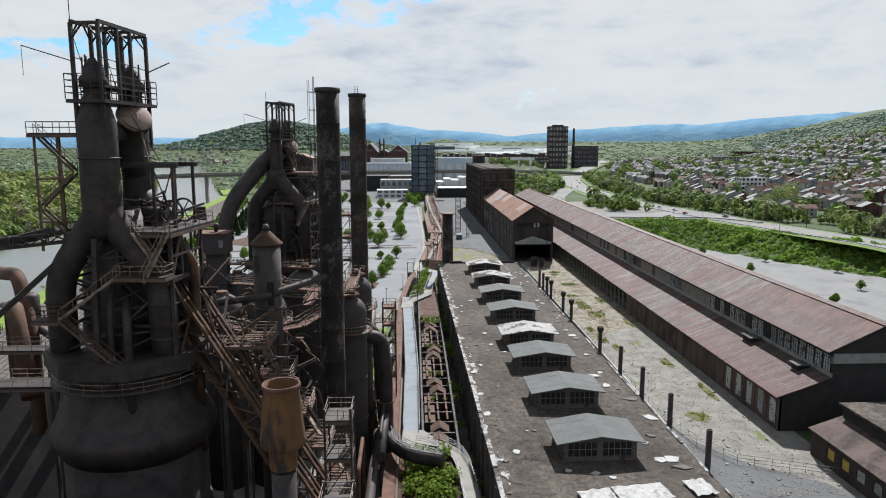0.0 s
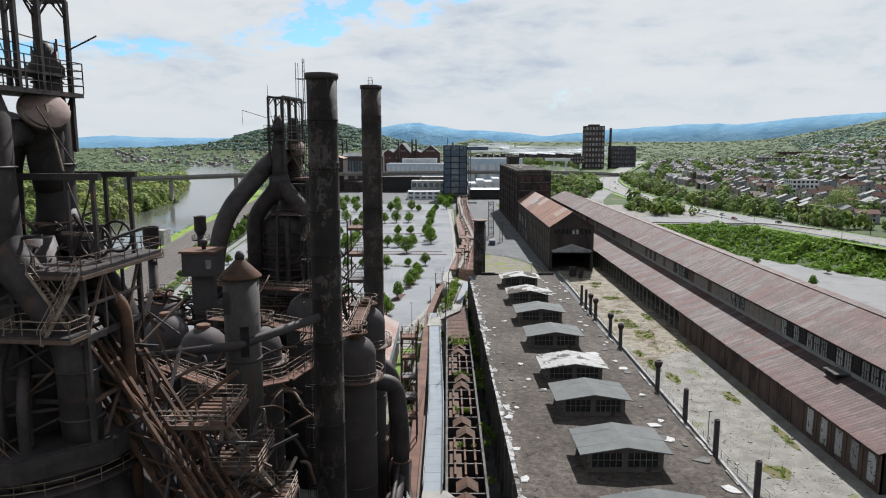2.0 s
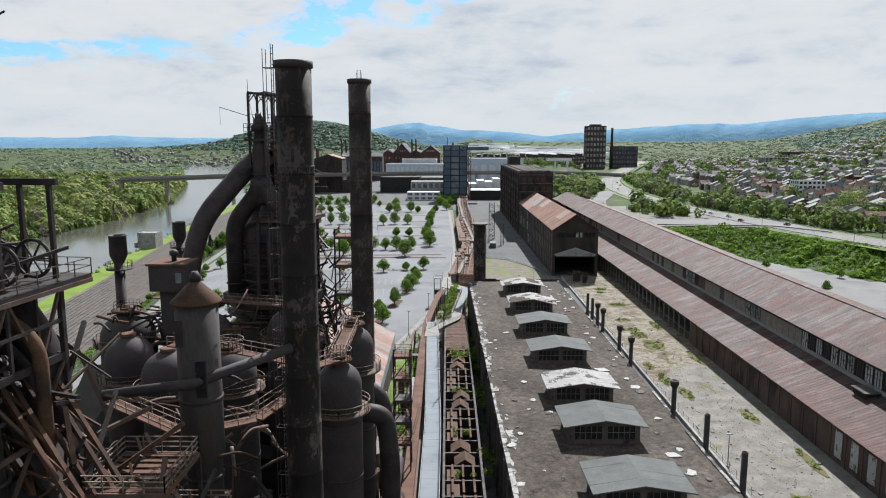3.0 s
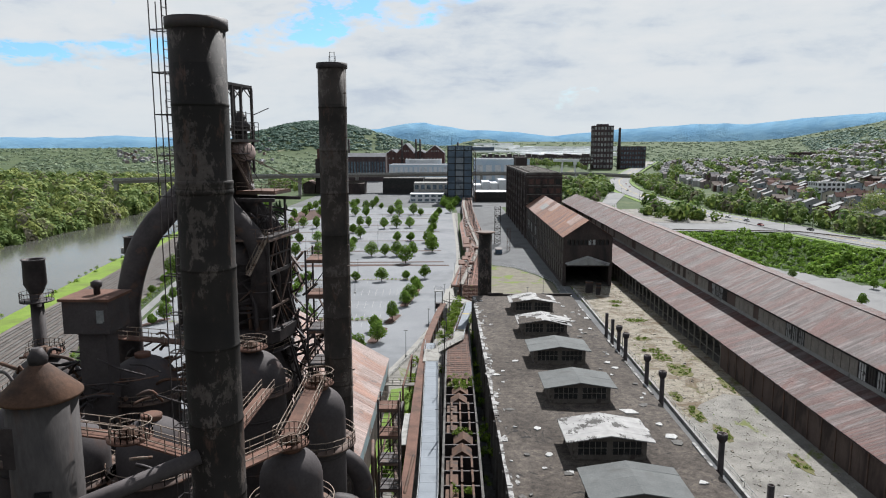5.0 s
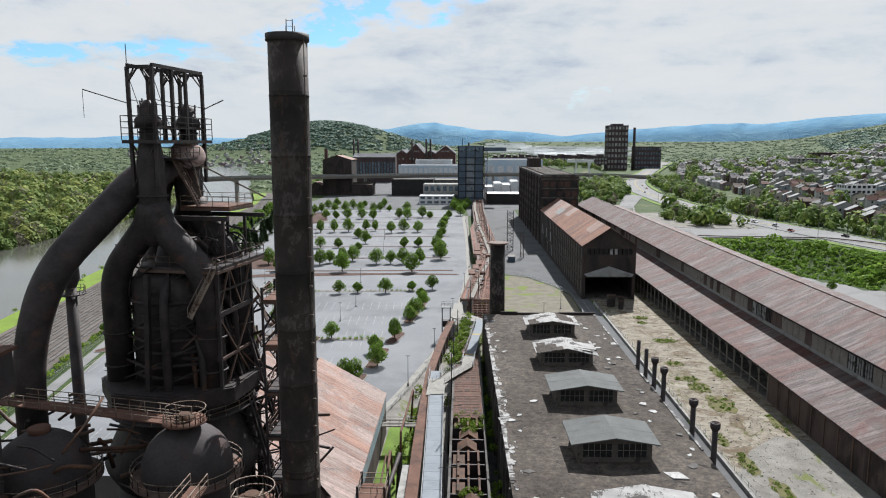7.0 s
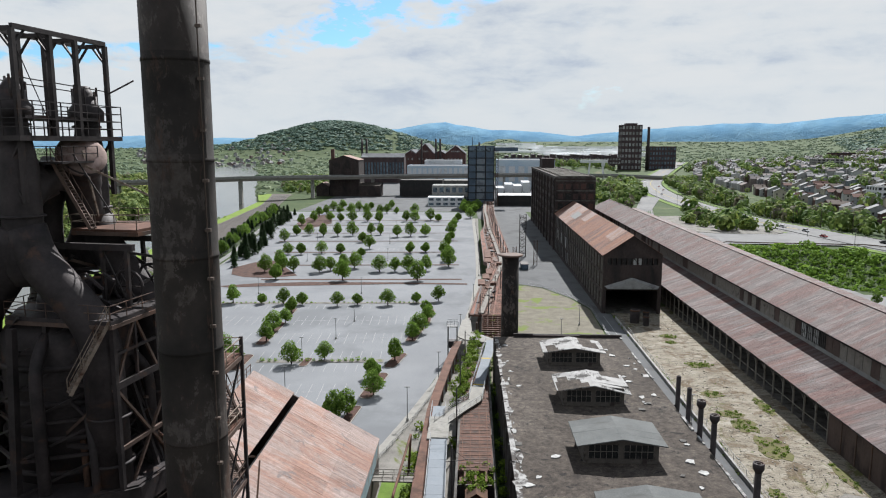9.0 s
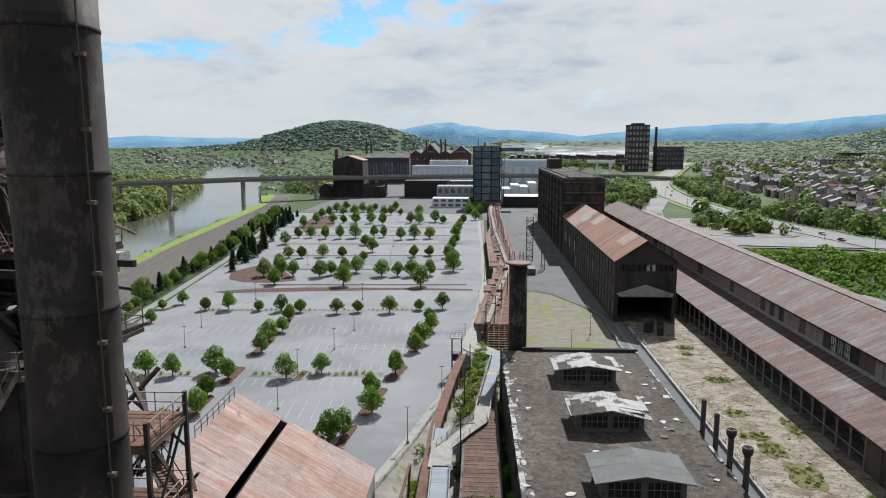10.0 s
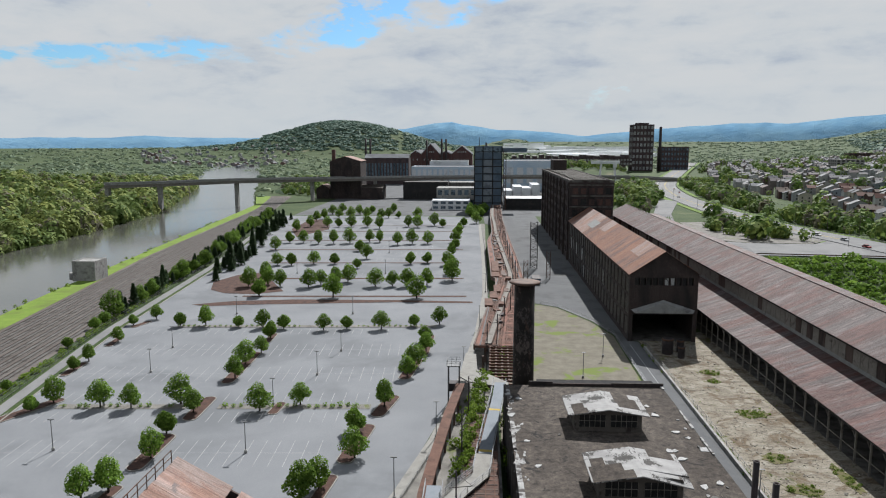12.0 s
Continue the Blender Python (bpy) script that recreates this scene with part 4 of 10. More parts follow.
for y, x0, x1, h in ((SY1 - 0.35, SX0 + 4.5, SX0 + 9, 0.85), (SY1 - 0.35, SX0 + 9, SX0 + 20, 0.5), (SY1 - 0.35, SX0 + 20, SX1 + 0.2, 0.7)):
    part("end_parapet", Shape().box(x0, x1, y, y + 0.35, SZ - 0.2, SZ + h), brick_dark, shed)
# buttresses down the shaded side
for i in range(31):
    y = SY0 + 3 + i * 6
    part("pilaster", Shape().box(SX0 - 0.25, SX0 + 0.2, y, y + 0.6, 0, SZ - 0.45), concrete_dark, shed)

part("end_roof", Shape().box(SX0 + 6.5, SX1 - 0.4, SY1 + 0.01, SY1 + 6.0, 0, SZ - 0.9), cinder_black, shed, "black cinder-covered end roof")
fl = Shape()
rgf = random.Random(91)
for i in range(120):
    y = rgf.uniform(SY0 + 1, SY1 - 2)
    if noise.noise((y * 0.11, 0.4, 6.0)) < -0.22:
        continue
    x, r, n = SX0 + 0.3 + 1.5 * rgf.random() ** 2, 0.2 + 0.75 * rgf.random() ** 2.5, 9
    rim = [(x + r * rgf.uniform(0.3, 1.0) * math.cos(k * 0.698), y + 2.4 * r * rgf.uniform(0.35, 1.1) * math.sin(k * 0.698)) for k in range(n)]
    z = SZ + rgf.uniform(0.03, 0.12)
    fl.prism(rim, SZ - 0.02, z)
tagged(part("edge_flaking", fl, parapet_mat, shed, "ragged pale flaking coat along the roof edge"), kind="stuff")

mon_w, mon_l = 10.6, 7.4


def monitor(y, white, x=20.9, broken=False, torn=()):
    """A low gabled roof light with two banks of windows in its end wall."""
    t = thing("roof_monitor", SKEW @ pose(x + mon_w / 2, y, SZ), ("peeling white" if white else "grey felted") + " low gabled roof monitor with dark glazing", "roof monitor", "monitors on the shed roof")
    hw_, eave, apex = mon_w / 2, 3.0, 3.85
    hgt = lambda u: apex - (apex - eave) * abs(u) / hw_
    for yy in (0.0, mon_l - 0.3):
        s = Shape()
        openings = [(-hw_ + 0.7, -0.4), (0.4, hw_ - 0.7)]
        sill, head = 0.7, 2.75
        cols = [-hw_, openings[0][0], openings[0][1], openings[1][0], openings[1][1], hw_]
        s.box(-hw_, hw_, yy, yy + 0.3, 0, sill)
        for a, b in ((cols[0], cols[1]), (cols[2], cols[3]), (cols[4], cols[5])):
            s.box(a, b, yy, yy + 0.3, sill, head)
        n = len(s.v)
        for q in (yy, yy + 0.3):
            s.v += [(-hw_, q, head), (hw_, q, head), (hw_, q, hgt(hw_)), (0, q, apex), (-hw_, q, hgt(hw_))]
        s.f += [(n, n + 1, n + 2, n + 3, n + 4), (n + 9, n + 8, n + 7, n + 6, n + 5), (n, n + 5, n + 6, n + 1)]
        part("end_wall", s, monitor_wall, t)
        if yy == 0.0:
            for a, b in openings:
                wn_ = part("window", Shape().box(a, b, yy + 0.12, yy + 0.2, sill, head), glass_dark, t, "dark broken glazing")
                fr = Shape()
                for i in range(6):
                    q = a + (b - a) * i / 5
                    fr.box(q - 0.03, q + 0.03, yy + 0.05, yy + 0.12, sill, head)
                fr.box(a, b, yy + 0.055, yy + 0.115, (sill + head) / 2 - 0.03, (sill + head) / 2 + 0.03)
                part("window_frame", fr, timber_grey, wn_)
    for sg in (-1, 1):
        part("side_wall", Shape().box(min(sg * hw_, sg * (hw_ - 0.3)), max(sg * hw_, sg * (hw_ - 0.3)), 0.3, mon_l - 0.3, 0, eave), monitor_wall, t)
    over, ov = 1.1, 0.7
    bays = 4
    for sg in (-1, 1):
        for i in range(bays):
            y0 = -ov + (mon_l + 2 * ov) * i / bays + 0.01
            y1 = -ov + (mon_l + 2 * ov) * (i + 1) / bays - 0.01
            u0, u1 = 0.0, sg * (hw_ + over)
            z0, z1 = apex + 0.06, apex + 0.06 - (apex - eave) * (hw_ + over) / hw_
            sag = rng.uniform(-0.03, 0.03) - (0.5 if broken and sg > 0 and i == 0 else 0)
            s = Shape()
            pts = [(u0, y0, z0), (u1, y0, z1 + sag), (u1, y1, z1 + sag * 0.3), (u0, y1, z0)]
            if sg < 0:
                pts = pts[::-1]
            s.v = pts + [(a, b, c - 0.16) for a, b, c in pts]
            s.f = [(0, 1, 2, 3), (7, 6, 5, 4)] + [(i_, i_ + 4, (i_ + 1) % 4 + 4, (i_ + 1) % 4) for i_ in range(4)]
            sheet_ = part("roof_sheet", s, white_roof_mat if white else grey_roof_mat, t, "")
            for side, bay, fa, fb in torn:
                # felt torn away in a stepped field
                if side != sg or bay != i:
                    continue
                at = lambda f, y_: (u1 * f, y_, z0 + (z1 - z0) * f + 0.02 + (sag if f > 0.9 else 0))
                ya, yb = y0, y1
                q = [at(fa, ya), at(fb, ya), at(fb, yb), at(fa, yb)]
                q = q if sg > 0 else q[::-1]
                s = Shape()
                s.v = q + [(a, b, c - 0.03) for a, b, c in q]
                s.f = [(0, 1, 2, 3), (7, 6, 5, 4)] + [(i_, i_ + 4, (i_ + 1) % 4 + 4, (i_ + 1) % 4) for i_ in range(4)]
                part("bare_patch", s, shed_roof_mat, sheet_, "bare dark patch where felt has gone")
    return t


TORN_STEPS = ((-1, 0, 0.12, 0.97), (-1, 1, 0.3, 0.97), (-1, 2, 0.62, 0.9), (1, 3, 0.35, 0.9))
TORN_PANELS = ((-1, 0, 0.5, 0.86), (-1, 1, 0.56, 0.86), (1, 1, 0.3, 0.84), (1, 2, 0.26, 0.84), (1, 3, 0.26, 0.7))
for y, white, br, torn in ((92.4, False, False, ()), (112.5, False, False, ()), (132.6, False, False, ()), (149.1, True, False, ()), (171.4, False, False, ()), (193.3, False, False, ()), (215.4, True, True, TORN_STEPS), (237.7, True, False, TORN_PANELS)):
    monitor(y, white, 20.9, br, torn)

# tall vent pipes along the shed's road side
def vent(x, y, top, r, cap):
    t = thing("vent_pipe", SKEW @ pose(x, y, 0), "slim sooty iron vent pipe" + (" with a flared cap" if cap else ""), "vent pipe", "vent pipes along the shed")
    part("pipe", Shape().lathe(0, 0, [(r, 0), (r, top), (r * 0.7, top), (r * 0.7, top - 1)], 16, False), iron, t)
    if cap:
        part("cap", Shape().lathe(0, 0, [(r * 1.02, top - 1.2), (r * 1.7, top - 0.7), (r * 1.75, top + 0.1), (r * 1.3, top + 0.1), (r * 1.2, top - 0.6)], 16, False), iron, t)
    part("bracket", Shape().box(-1.6, 0, -0.12, 0.12, SZ - 0.8, SZ - 0.55), iron, t)


for y, cap, r in ((91.5, 0, 0.42), (106.0, 0, 0.42), (119.5, 0, 0.42), (132.5, 0, 0.42), (147.3, 1, 0.42), (174.5, 1, 0.42), (184.0, 1, 0.42), (200.0, 1, 0.42), (206.0, 1, 0.42), (212.0, 0, 0.40), (218.0, 0, 0.40)):
    vent(SX1 + 1.2, y, 17.2, r, cap)

# round chimney behind the shed
ch = thing("brick_chimney", (13.1, 269.6, 0), "dark round chimney with a flat flared rim", "chimney")
part("shaft", Shape().lathe(0, 0, [(2.25, 0), (2.15, 12), (2.05, 30.2)], 32), stack_mat, ch)
part("rim", Shape().lathe(0, 0, [(2.06, 29.9), (3.1, 30.25), (3.15, 30.5), (2.0, 30.55)], 32), steel_brown, ch, "rusty flat rim")

# ---------------------------------------------------------------- machine shop
PX0, PX1, PX2 = 71.85, 82.0, 92.5
PY0, PY1 = 129.5, 560.0
Z_EAVE, Z_MID, Z_UP, Z_RIDGE = 7.3, 11.2, 16.4, 21.7
shop = thing("machine_shop", (0, 0, 0), "very long machine shop with two tiers of weathered rusty sheet roof", "industrial hall")
WX = PX0 + 0.9
# side wall: bays with pilasters, pale doors near the south end, open colonnade further on
y, i = PY0 + 0.3, 0
while y < PY1 - 6:
    near = y < 228
    if near:
        part("wall", Shape().box(WX, WX + 0.4, y + 0.35, y + 5.0, 0, Z_EAVE - 0.3), shop_wall_mat, shop)
        part("pilaster", Shape().box(WX - 0.15, WX + 0.4, y, y + 0.35, 0, Z_EAVE - 0.2), steel_brown, shop)
        if y < 152:
            part("tall_window", Shape().box(WX - 0.06, WX, y + 1.4, y + 3.6, 1.1, 6.0), pane_pale, shop, "tall pale boarded window")
    else:
        part("column", Shape().box(WX - 0.1, WX + 0.2, y, y + 0.3, 0, Z_EAVE - 0.2), timber_grey, shop)
        part("brace", Shape().beam((WX + 0.05, y + 0.15, Z_EAVE - 2.6), (WX + 0.05, y + 1.6, Z_EAVE - 1.4), 0.14, 0.14), timber_grey, shop)
        part("rail", Shape().box(WX - 0.04, WX + 0.08, y + 0.3, y + 5.0, 2.5, 2.66), timber_grey, shop)
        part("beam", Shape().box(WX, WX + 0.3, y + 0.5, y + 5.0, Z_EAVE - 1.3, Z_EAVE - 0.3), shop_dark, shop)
    y += 5.0
    i += 1
part("eave_fascia", Shape().box(PX0 - 0.06, PX0 + 0.12, PY0, PY1, Z_EAVE - 0.35, Z_EAVE - 0.06), trim_pale, shop, "pale eave board")
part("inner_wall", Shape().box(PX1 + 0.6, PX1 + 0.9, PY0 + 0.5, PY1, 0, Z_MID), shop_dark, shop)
part("floor", Shape().box(WX + 0.4, PX1 + 0.6, PY0 + 0.6, PY1, -0.2, 0.05), concrete_dark, shop)
# gable end
s = Shape()
pts = [(WX, 0), (110, 0), (110, Z_UP), (103.0, Z_UP), (PX2, Z_RIDGE - 0.3), (PX1 + 0.6, Z_UP - 0.2), (PX1 + 0.6, Z_MID - 0.2), (WX, Z_EAVE - 0.2)]
s.v = [(x, PY0 + 0.3, z) for x, z in pts] + [(x, PY0 + 0.7, z) for x, z in pts]
s.f = [tuple(range(8)), tuple(range(15, 7, -1))] + [(i, (i + 1) % 8, (i + 1) % 8 + 8, i + 8) for i in range(8)]
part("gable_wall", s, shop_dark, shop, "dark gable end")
part("gable_band", Shape().box(PX1 + 0.6, 102, PY0 + 0.1, PY0 + 0.29, 14.0, 16.0), trim_pale, shop, "pale weathered band")
part("back_wall", Shape().box(109.6, 110, PY0 + 0.7, PY1, 0, Z_UP - 0.5), shop_dark, shop)
part("far_wall", Shape().box(WX, 110, PY1 - 0.4, PY1, 0, Z_EAVE - 0.4), shop_dark, shop)
# clerestory
part("clerestory_base", Shape().box(PX1 + 0.55, PX1 + 0.85, PY0, PY1, Z_MID - 0.2, Z_MID + 0.9), trim_pale, shop, "pale clerestory apron")
part("clerestory_head", Shape().box(PX1 + 0.55, PX1 + 0.85, PY0, PY1, Z_UP - 0.9, Z_UP - 0.25), shop_dark, shop)
part("clerestory_glazing", Shape().box(PX1 + 0.7, PX1 + 0.76, PY0, PY1, Z_MID + 0.9, Z_UP - 0.9), glass_dark, shop, "dark clerestory glazing")
y, i = PY0 + 0.2, 0
while y < PY1 - 3:
    lit = rng.random()
    if y < 186 or (206 < y < 214) or 252 < y < 262:
        wnd = part("window", Shape().box(PX1 + 0.62, PX1 + 0.68, y + 0.25, y + 2.75, Z_MID + 0.95, Z_UP - 0.95), pane_pale if lit > 0.35 else glass_dark, shop)
        fr = Shape()
        for q in (0.25, 1.08, 1.92, 2.75):
            fr.box(PX1 + 0.55, PX1 + 0.62, y + q - 0.06, y + q + 0.06, Z_MID + 0.95, Z_UP - 0.95)
        fr.box(PX1 + 0.56, PX1 + 0.615, y + 0.25, y + 2.75, (Z_MID + Z_UP) / 2 - 0.04, (Z_MID + Z_UP) / 2 + 0.04)
        part("window_frame", fr, shop_dark, wnd)
    else:
        part("clerestory_panel", Shape().box(PX1 + 0.58, PX1 + 0.68, y + 0.1, y + 2.9, Z_MID + 0.92, Z_UP - 0.92), timber_grey if lit > 0.25 else shop_wall_mat, shop)
    y += 3.0
    i += 1
# small housings on the lower roof
for y, l in ((157.0, 4.0), (136.5, 2.6)):
    part("roof_hatch", Shape().box(PX1 - 2.2, PX1 + 0.2, y, y + l, Z_MID - 1.9, Z_MID + 0.2), shop_dark, shop)
    part("hatch_roof", Shape().box(PX1 - 2.7, PX1 + 0.5, y - 0.4, y + l + 0.4, Z_MID + 0.2, Z_MID + 0.4), concrete_dark, shop)
# parts of the roof: sheets laid in courses
def roof_slope(x0, z0, x1, z1, courses, ya, yb, wid=1.05):
    """Yields the corner points of overlapping sheets on a slope that runs in x."""
    n = round((yb - ya) / wid)
    for c in range(courses):
        for i in range(n):
            f0, f1 = c / courses, (c + 1) / courses + 0.01
            lift = 0.02 * (courses - c)
            yield ((x0 + (x1 - x0) * f0, z0 + (z1 - z0) * f0 + lift), (x0 + (x1 - x0) * f1, z0 + (z1 - z0) * f1 + lift), ya + (yb - ya) * i / n, ya + (yb - ya) * (i + 1) / n - 0.015)


def sheet_block(s, a, b, y0, y1, jit, thick=0.035):
    n = len(s.v)
    s.v += [(a[0], y0, a[1] + jit), (b[0], y0, b[1] + jit), (b[0], y1, b[1] + jit * 0.4), (a[0], y1, a[1] + jit * 0.4)]
    s.v += [(x, y, z - thick) for x, y, z in s.v[n:n + 4]]
    s.f += [(n, n + 1, n + 2, n + 3), (n + 7, n + 6, n + 5, n + 4)] + [(n + i, n + i + 4, n + (i + 1) % 4 + 4, n + (i + 1) % 4) for i in range(4)]


SLOPES = ((PX0 - 0.25, Z_EAVE, PX1 + 0.5, Z_MID, 3), (PX1 - 0.5, Z_UP, PX2, Z_RIDGE, 4))
for x0, z0, x1, z1, courses in SLOPES:
    s = Shape()
    s.v = [(x0 + 0.1, PY0 - 0.3, z0 - 0.14), (x1, PY0 - 0.3, z1 - 0.14), (x1, PY1, z1 - 0.14), (x0 + 0.1, PY1, z0 - 0.14)]
    s.v += [(x, y, z - 0.12) for x, y, z in s.v]
    s.f = [(0, 1, 2, 3), (7, 6, 5, 4)] + [(i, i + 4, (i + 1) % 4 + 4, (i + 1) % 4) for i in range(4)]
    part("roof_deck", s, shop_dark, shop)
    rest = Shape()
    for a, b, y0, y1 in roof_slope(x0, z0, x1, z1, courses, 172, PY1, 1.05):
        sheet_block(rest, a, b, y0, y1, rng.uniform(-0.012, 0.012))
    tagged(part("roof_sheeting", rest, shop_roof_mat, shop, "weathered grey and rust-brown roof sheets"), kind="stuff")
s = Shape()
s.v = [(PX2, PY0 - 0.3, Z_RIDGE), (103.5, PY0 - 0.3, Z_UP), (103.5, PY1, Z_UP), (PX2, PY1, Z_RIDGE)]
s.v += [(x, y, z - 0.15) for x, y, z in s.v]
s.f = [(0, 1, 2, 3), (7, 6, 5, 4)] + [(i, i + 4, (i + 1) % 4 + 4, (i + 1) % 4) for i in range(4)]
part("back_roof", s, shop_roof_mat, shop)
part("back_aisle_roof", Shape().box(103, 110.4, PY0 - 0.3, PY1, Z_UP - 0.6, Z_UP - 0.35), shop_roof_mat, shop)
part("ridge_cap", Shape().beam((PX2, PY0 - 0.3, Z_RIDGE + 0.08), (PX2, PY1, Z_RIDGE + 0.08), 0.5, 0.12), shop_roof_mat, shop)

# ---------------------------------------------------------------- brick mill, tower block, far works


def wall_openings(s, axis_, fixed, thick, a0, a1, z0, z1, holes):
    """One connected wall in the plane x=fixed ('y' runs along) or y=fixed ('x' runs along) with square holes (a, b, low, high)."""
    cols = sorted({a0, a1, *[h[0] for h in holes], *[h[1] for h in holes]})
    rows = sorted({z0, z1, *[h[2] for h in holes], *[h[3] for h in holes]})
    nc, nr = len(cols) - 1, len(rows) - 1
    solid = {(i, j) for i in range(nc) for j in range(nr)}
    for h in holes:
        solid -= {(i, j) for i in range(nc) for j in range(nr) if h[0] <= cols[i] < h[1] and h[2] <= rows[j] < h[3]}
    index = {}

    def vert(i, j, k):
        if (i, j, k) not in index:
            index[i, j, k] = len(s.v)
            d = fixed + thick * k
            s.v.append((d, cols[i], rows[j]) if axis_ == "y" else (cols[i], d, rows[j]))
        return index[i, j, k]

    def face(*c):
        f = tuple(vert(*p) for p in c)
        s.f.append(f[::-1] if axis_ == "y" else f)

    for i, j in solid:
        face((i, j, 0), (i + 1, j, 0), (i + 1, j + 1, 0), (i, j + 1, 0))
        face((i, j + 1, 1), (i + 1, j + 1, 1), (i + 1, j, 1), (i, j, 1))
        if (i - 1, j) not in solid:
            face((i, j, 1), (i, j, 0), (i, j + 1, 0), (i, j + 1, 1))
        if (i + 1, j) not in solid:
            face((i + 1, j, 0), (i + 1, j, 1), (i + 1, j + 1, 1), (i + 1, j + 1, 0))
        if (i, j - 1) not in solid:
            face((i, j, 1), (i + 1, j, 1), (i + 1, j, 0), (i, j, 0))
        if (i, j + 1) not in solid:
            face((i, j + 1, 0), (i + 1, j + 1, 0), (i + 1, j + 1, 1), (i, j + 1, 1))


MX0, MX1, MY0, MY1, M_EAVE, M_APEX = 48.0, 67.8, 334.0, 478.0, 20.6, 27.2
mill = thing("brick_mill", (0, 0, 0), "sooty brick mill hall with a rust-red gabled roof", "brick hall")
# long side with two storeys of windows
holes = []
for i in range(24):
    y = MY0 + 2 + i * 5.9
    for lo, hi in ((2.0, 6.5), (8.5, 13.0), (14.6, 18.6)):
        holes.append((y - 0.5, y + 4.3, lo - 0.4, hi + 0.4))
s = Shape()
wall_openings(s, "y", MX0, 0.5, MY0, MY1, 0, M_EAVE, holes)
part("wall", s, brick_dark, mill)
for a, b, lo, hi in holes:
    w_ = part("window", Shape().box(MX0 + 0.22, MX0 + 0.28, a, b, lo, hi), rng.choice((glass_dark, glass_dark, glass_dirty, glass_dirty, pane_pale)) if rng.random() > 0.35 else glass_dirty, mill)
    if a < 420:
        fr = Shape()
        for q in range(1, 6):
            fr.box(MX0 + 0.14, MX0 + 0.22, a + (b - a) * q / 6 - 0.05, a + (b - a) * q / 6 + 0.05, lo, hi)
        fr.box(MX0 + 0.15, MX0 + 0.215, a, b, (lo + hi) / 2 - 0.05, (lo + hi) / 2 + 0.05)
        part("window_frame", fr, timber_grey, w_)
# front gable with a wide dark opening and a row of louvred panes
s = Shape()
front = [(MX0 + 1.2, MX1 - 1.2, 0.0, 8.2)] + [(MX0 + 1.5 + i * 1.72, MX0 + 2.9 + i * 1.72, 17.0, 19.2) for i in range(10)]
wall_openings(s, "x", MY0, 0.5, MX0 + 0.5, MX1 - 0.5, 0, M_EAVE, front)
part("gable_wall", s, brick_dark, mill)
s = Shape()
n = len(s.v)
mid = (MX0 + MX1) / 2
for q in (MY0, MY0 + 0.5):
    s.v += [(MX0, q, M_EAVE), (MX1, q, M_EAVE), (mid, q, M_APEX - 0.2)]
s.f += [(n, n + 1, n + 2), (n + 5, n + 4, n + 3), (n, n + 3, n + 4, n + 1)]
part("gable_wall", s, brick_dark, mill)
s = Shape()
for a, b, lo, hi in front[1:]:
    part("gable_pane", Shape().box(a + 0.05, b - 0.3, MY0 + 0.2, MY0 + 0.26, lo, hi), pane_pale if rng.random() > 0.8 else glass_dark, mill)
s = Shape()
s.v = [(MX0 + 1.6, MY0 - 1.5, 8.9), (MX1 - 1.6, MY0 - 1.5, 8.9), (MX1 - 0.6, MY0 - 0.02, 9.6), (mid, MY0 - 0.02, 12.6), (MX0 + 0.6, MY0 - 0.02, 9.6), (mid, MY0 - 1.0, 12.0)]
s.f = [(0, 1, 5), (1, 2, 3, 5), (0, 5, 3, 4), (4, 2, 1, 0)]
part("door_canopy", s, trim_pale, mill, "pale weathered lean-to canopy over the door")
part("wall", Shape().box(MX1 - 0.5, MX1, MY0, MY1, 0, M_EAVE), brick_dark, mill)
part("wall", Shape().box(MX0 + 0.5, MX1 - 0.5, MY1 - 0.5, MY1, 0, M_EAVE), brick_dark, mill)
part("floor", Shape().box(MX0 + 0.5, MX1 - 0.5, MY0 + 0.5, MY1 - 0.5, -0.2, 0.06), concrete_dark, mill)
for sg in (-1, 1):
    n_ = 12
    for c in range(2):
        for i in range(n_):
            y0, y1 = MY0 - 0.8 + (MY1 - MY0 + 0.8) * i / n_, MY0 - 0.8 + (MY1 - MY0 + 0.8) * (i + 1) / n_ - 0.03
            half = (MX1 - MX0) / 2 + 0.5
            f0, f1 = c / 2, (c + 1) / 2
            P = lambda f, y: (mid + sg * half * f, y, M_APEX - (M_APEX - M_EAVE) * f * half / (half - 0.5) + (0.02 if c == 0 else 0))
            q = [P(f0, y0), P(f1, y0), P(f1, y1), P(f0, y1)]
            q = q if sg > 0 else q[::-1]
            s = Shape()
            s.v = q + [(a, b, z - 0.15) for a, b, z in q]
            s.f = [(0, 1, 2, 3), (7, 6, 5, 4)] + [(k_, k_ + 4, (k_ + 1) % 4 + 4, (k_ + 1) % 4) for k_ in range(4)]
            pale = (i in (8, 9, 10) and sg < 0) or rng.random() < 0.12
            part("roof_sheet", s, pink_roof_mat if pale else red_roof_mat, mill)
slope_ = (M_APEX - M_EAVE) / ((MX1 - MX0) / 2)
q = [(mid - a, y, M_APEX - slope_ * a + 0.05) for a, y in ((6.8, MY1 - 52), (3.2, MY1 - 52), (3.2, MY1 - 38), (6.8, MY1 - 38))]
s = Shape()
s.v = q + [(a, b, c - 0.1) for a, b, c in q]
s.f = [(0, 1, 2, 3), (7, 6, 5, 4)] + [(k_, k_ + 4, (k_ + 1) % 4 + 4, (k_ + 1) % 4) for k_ in range(4)]
part("roof_light", s, trim_pale, mill, "pale sheet let into the roof")

TX0, TX1, TY0, TY1, TZ = 48.0, 69.5, 479.0, 640.0, 40.2
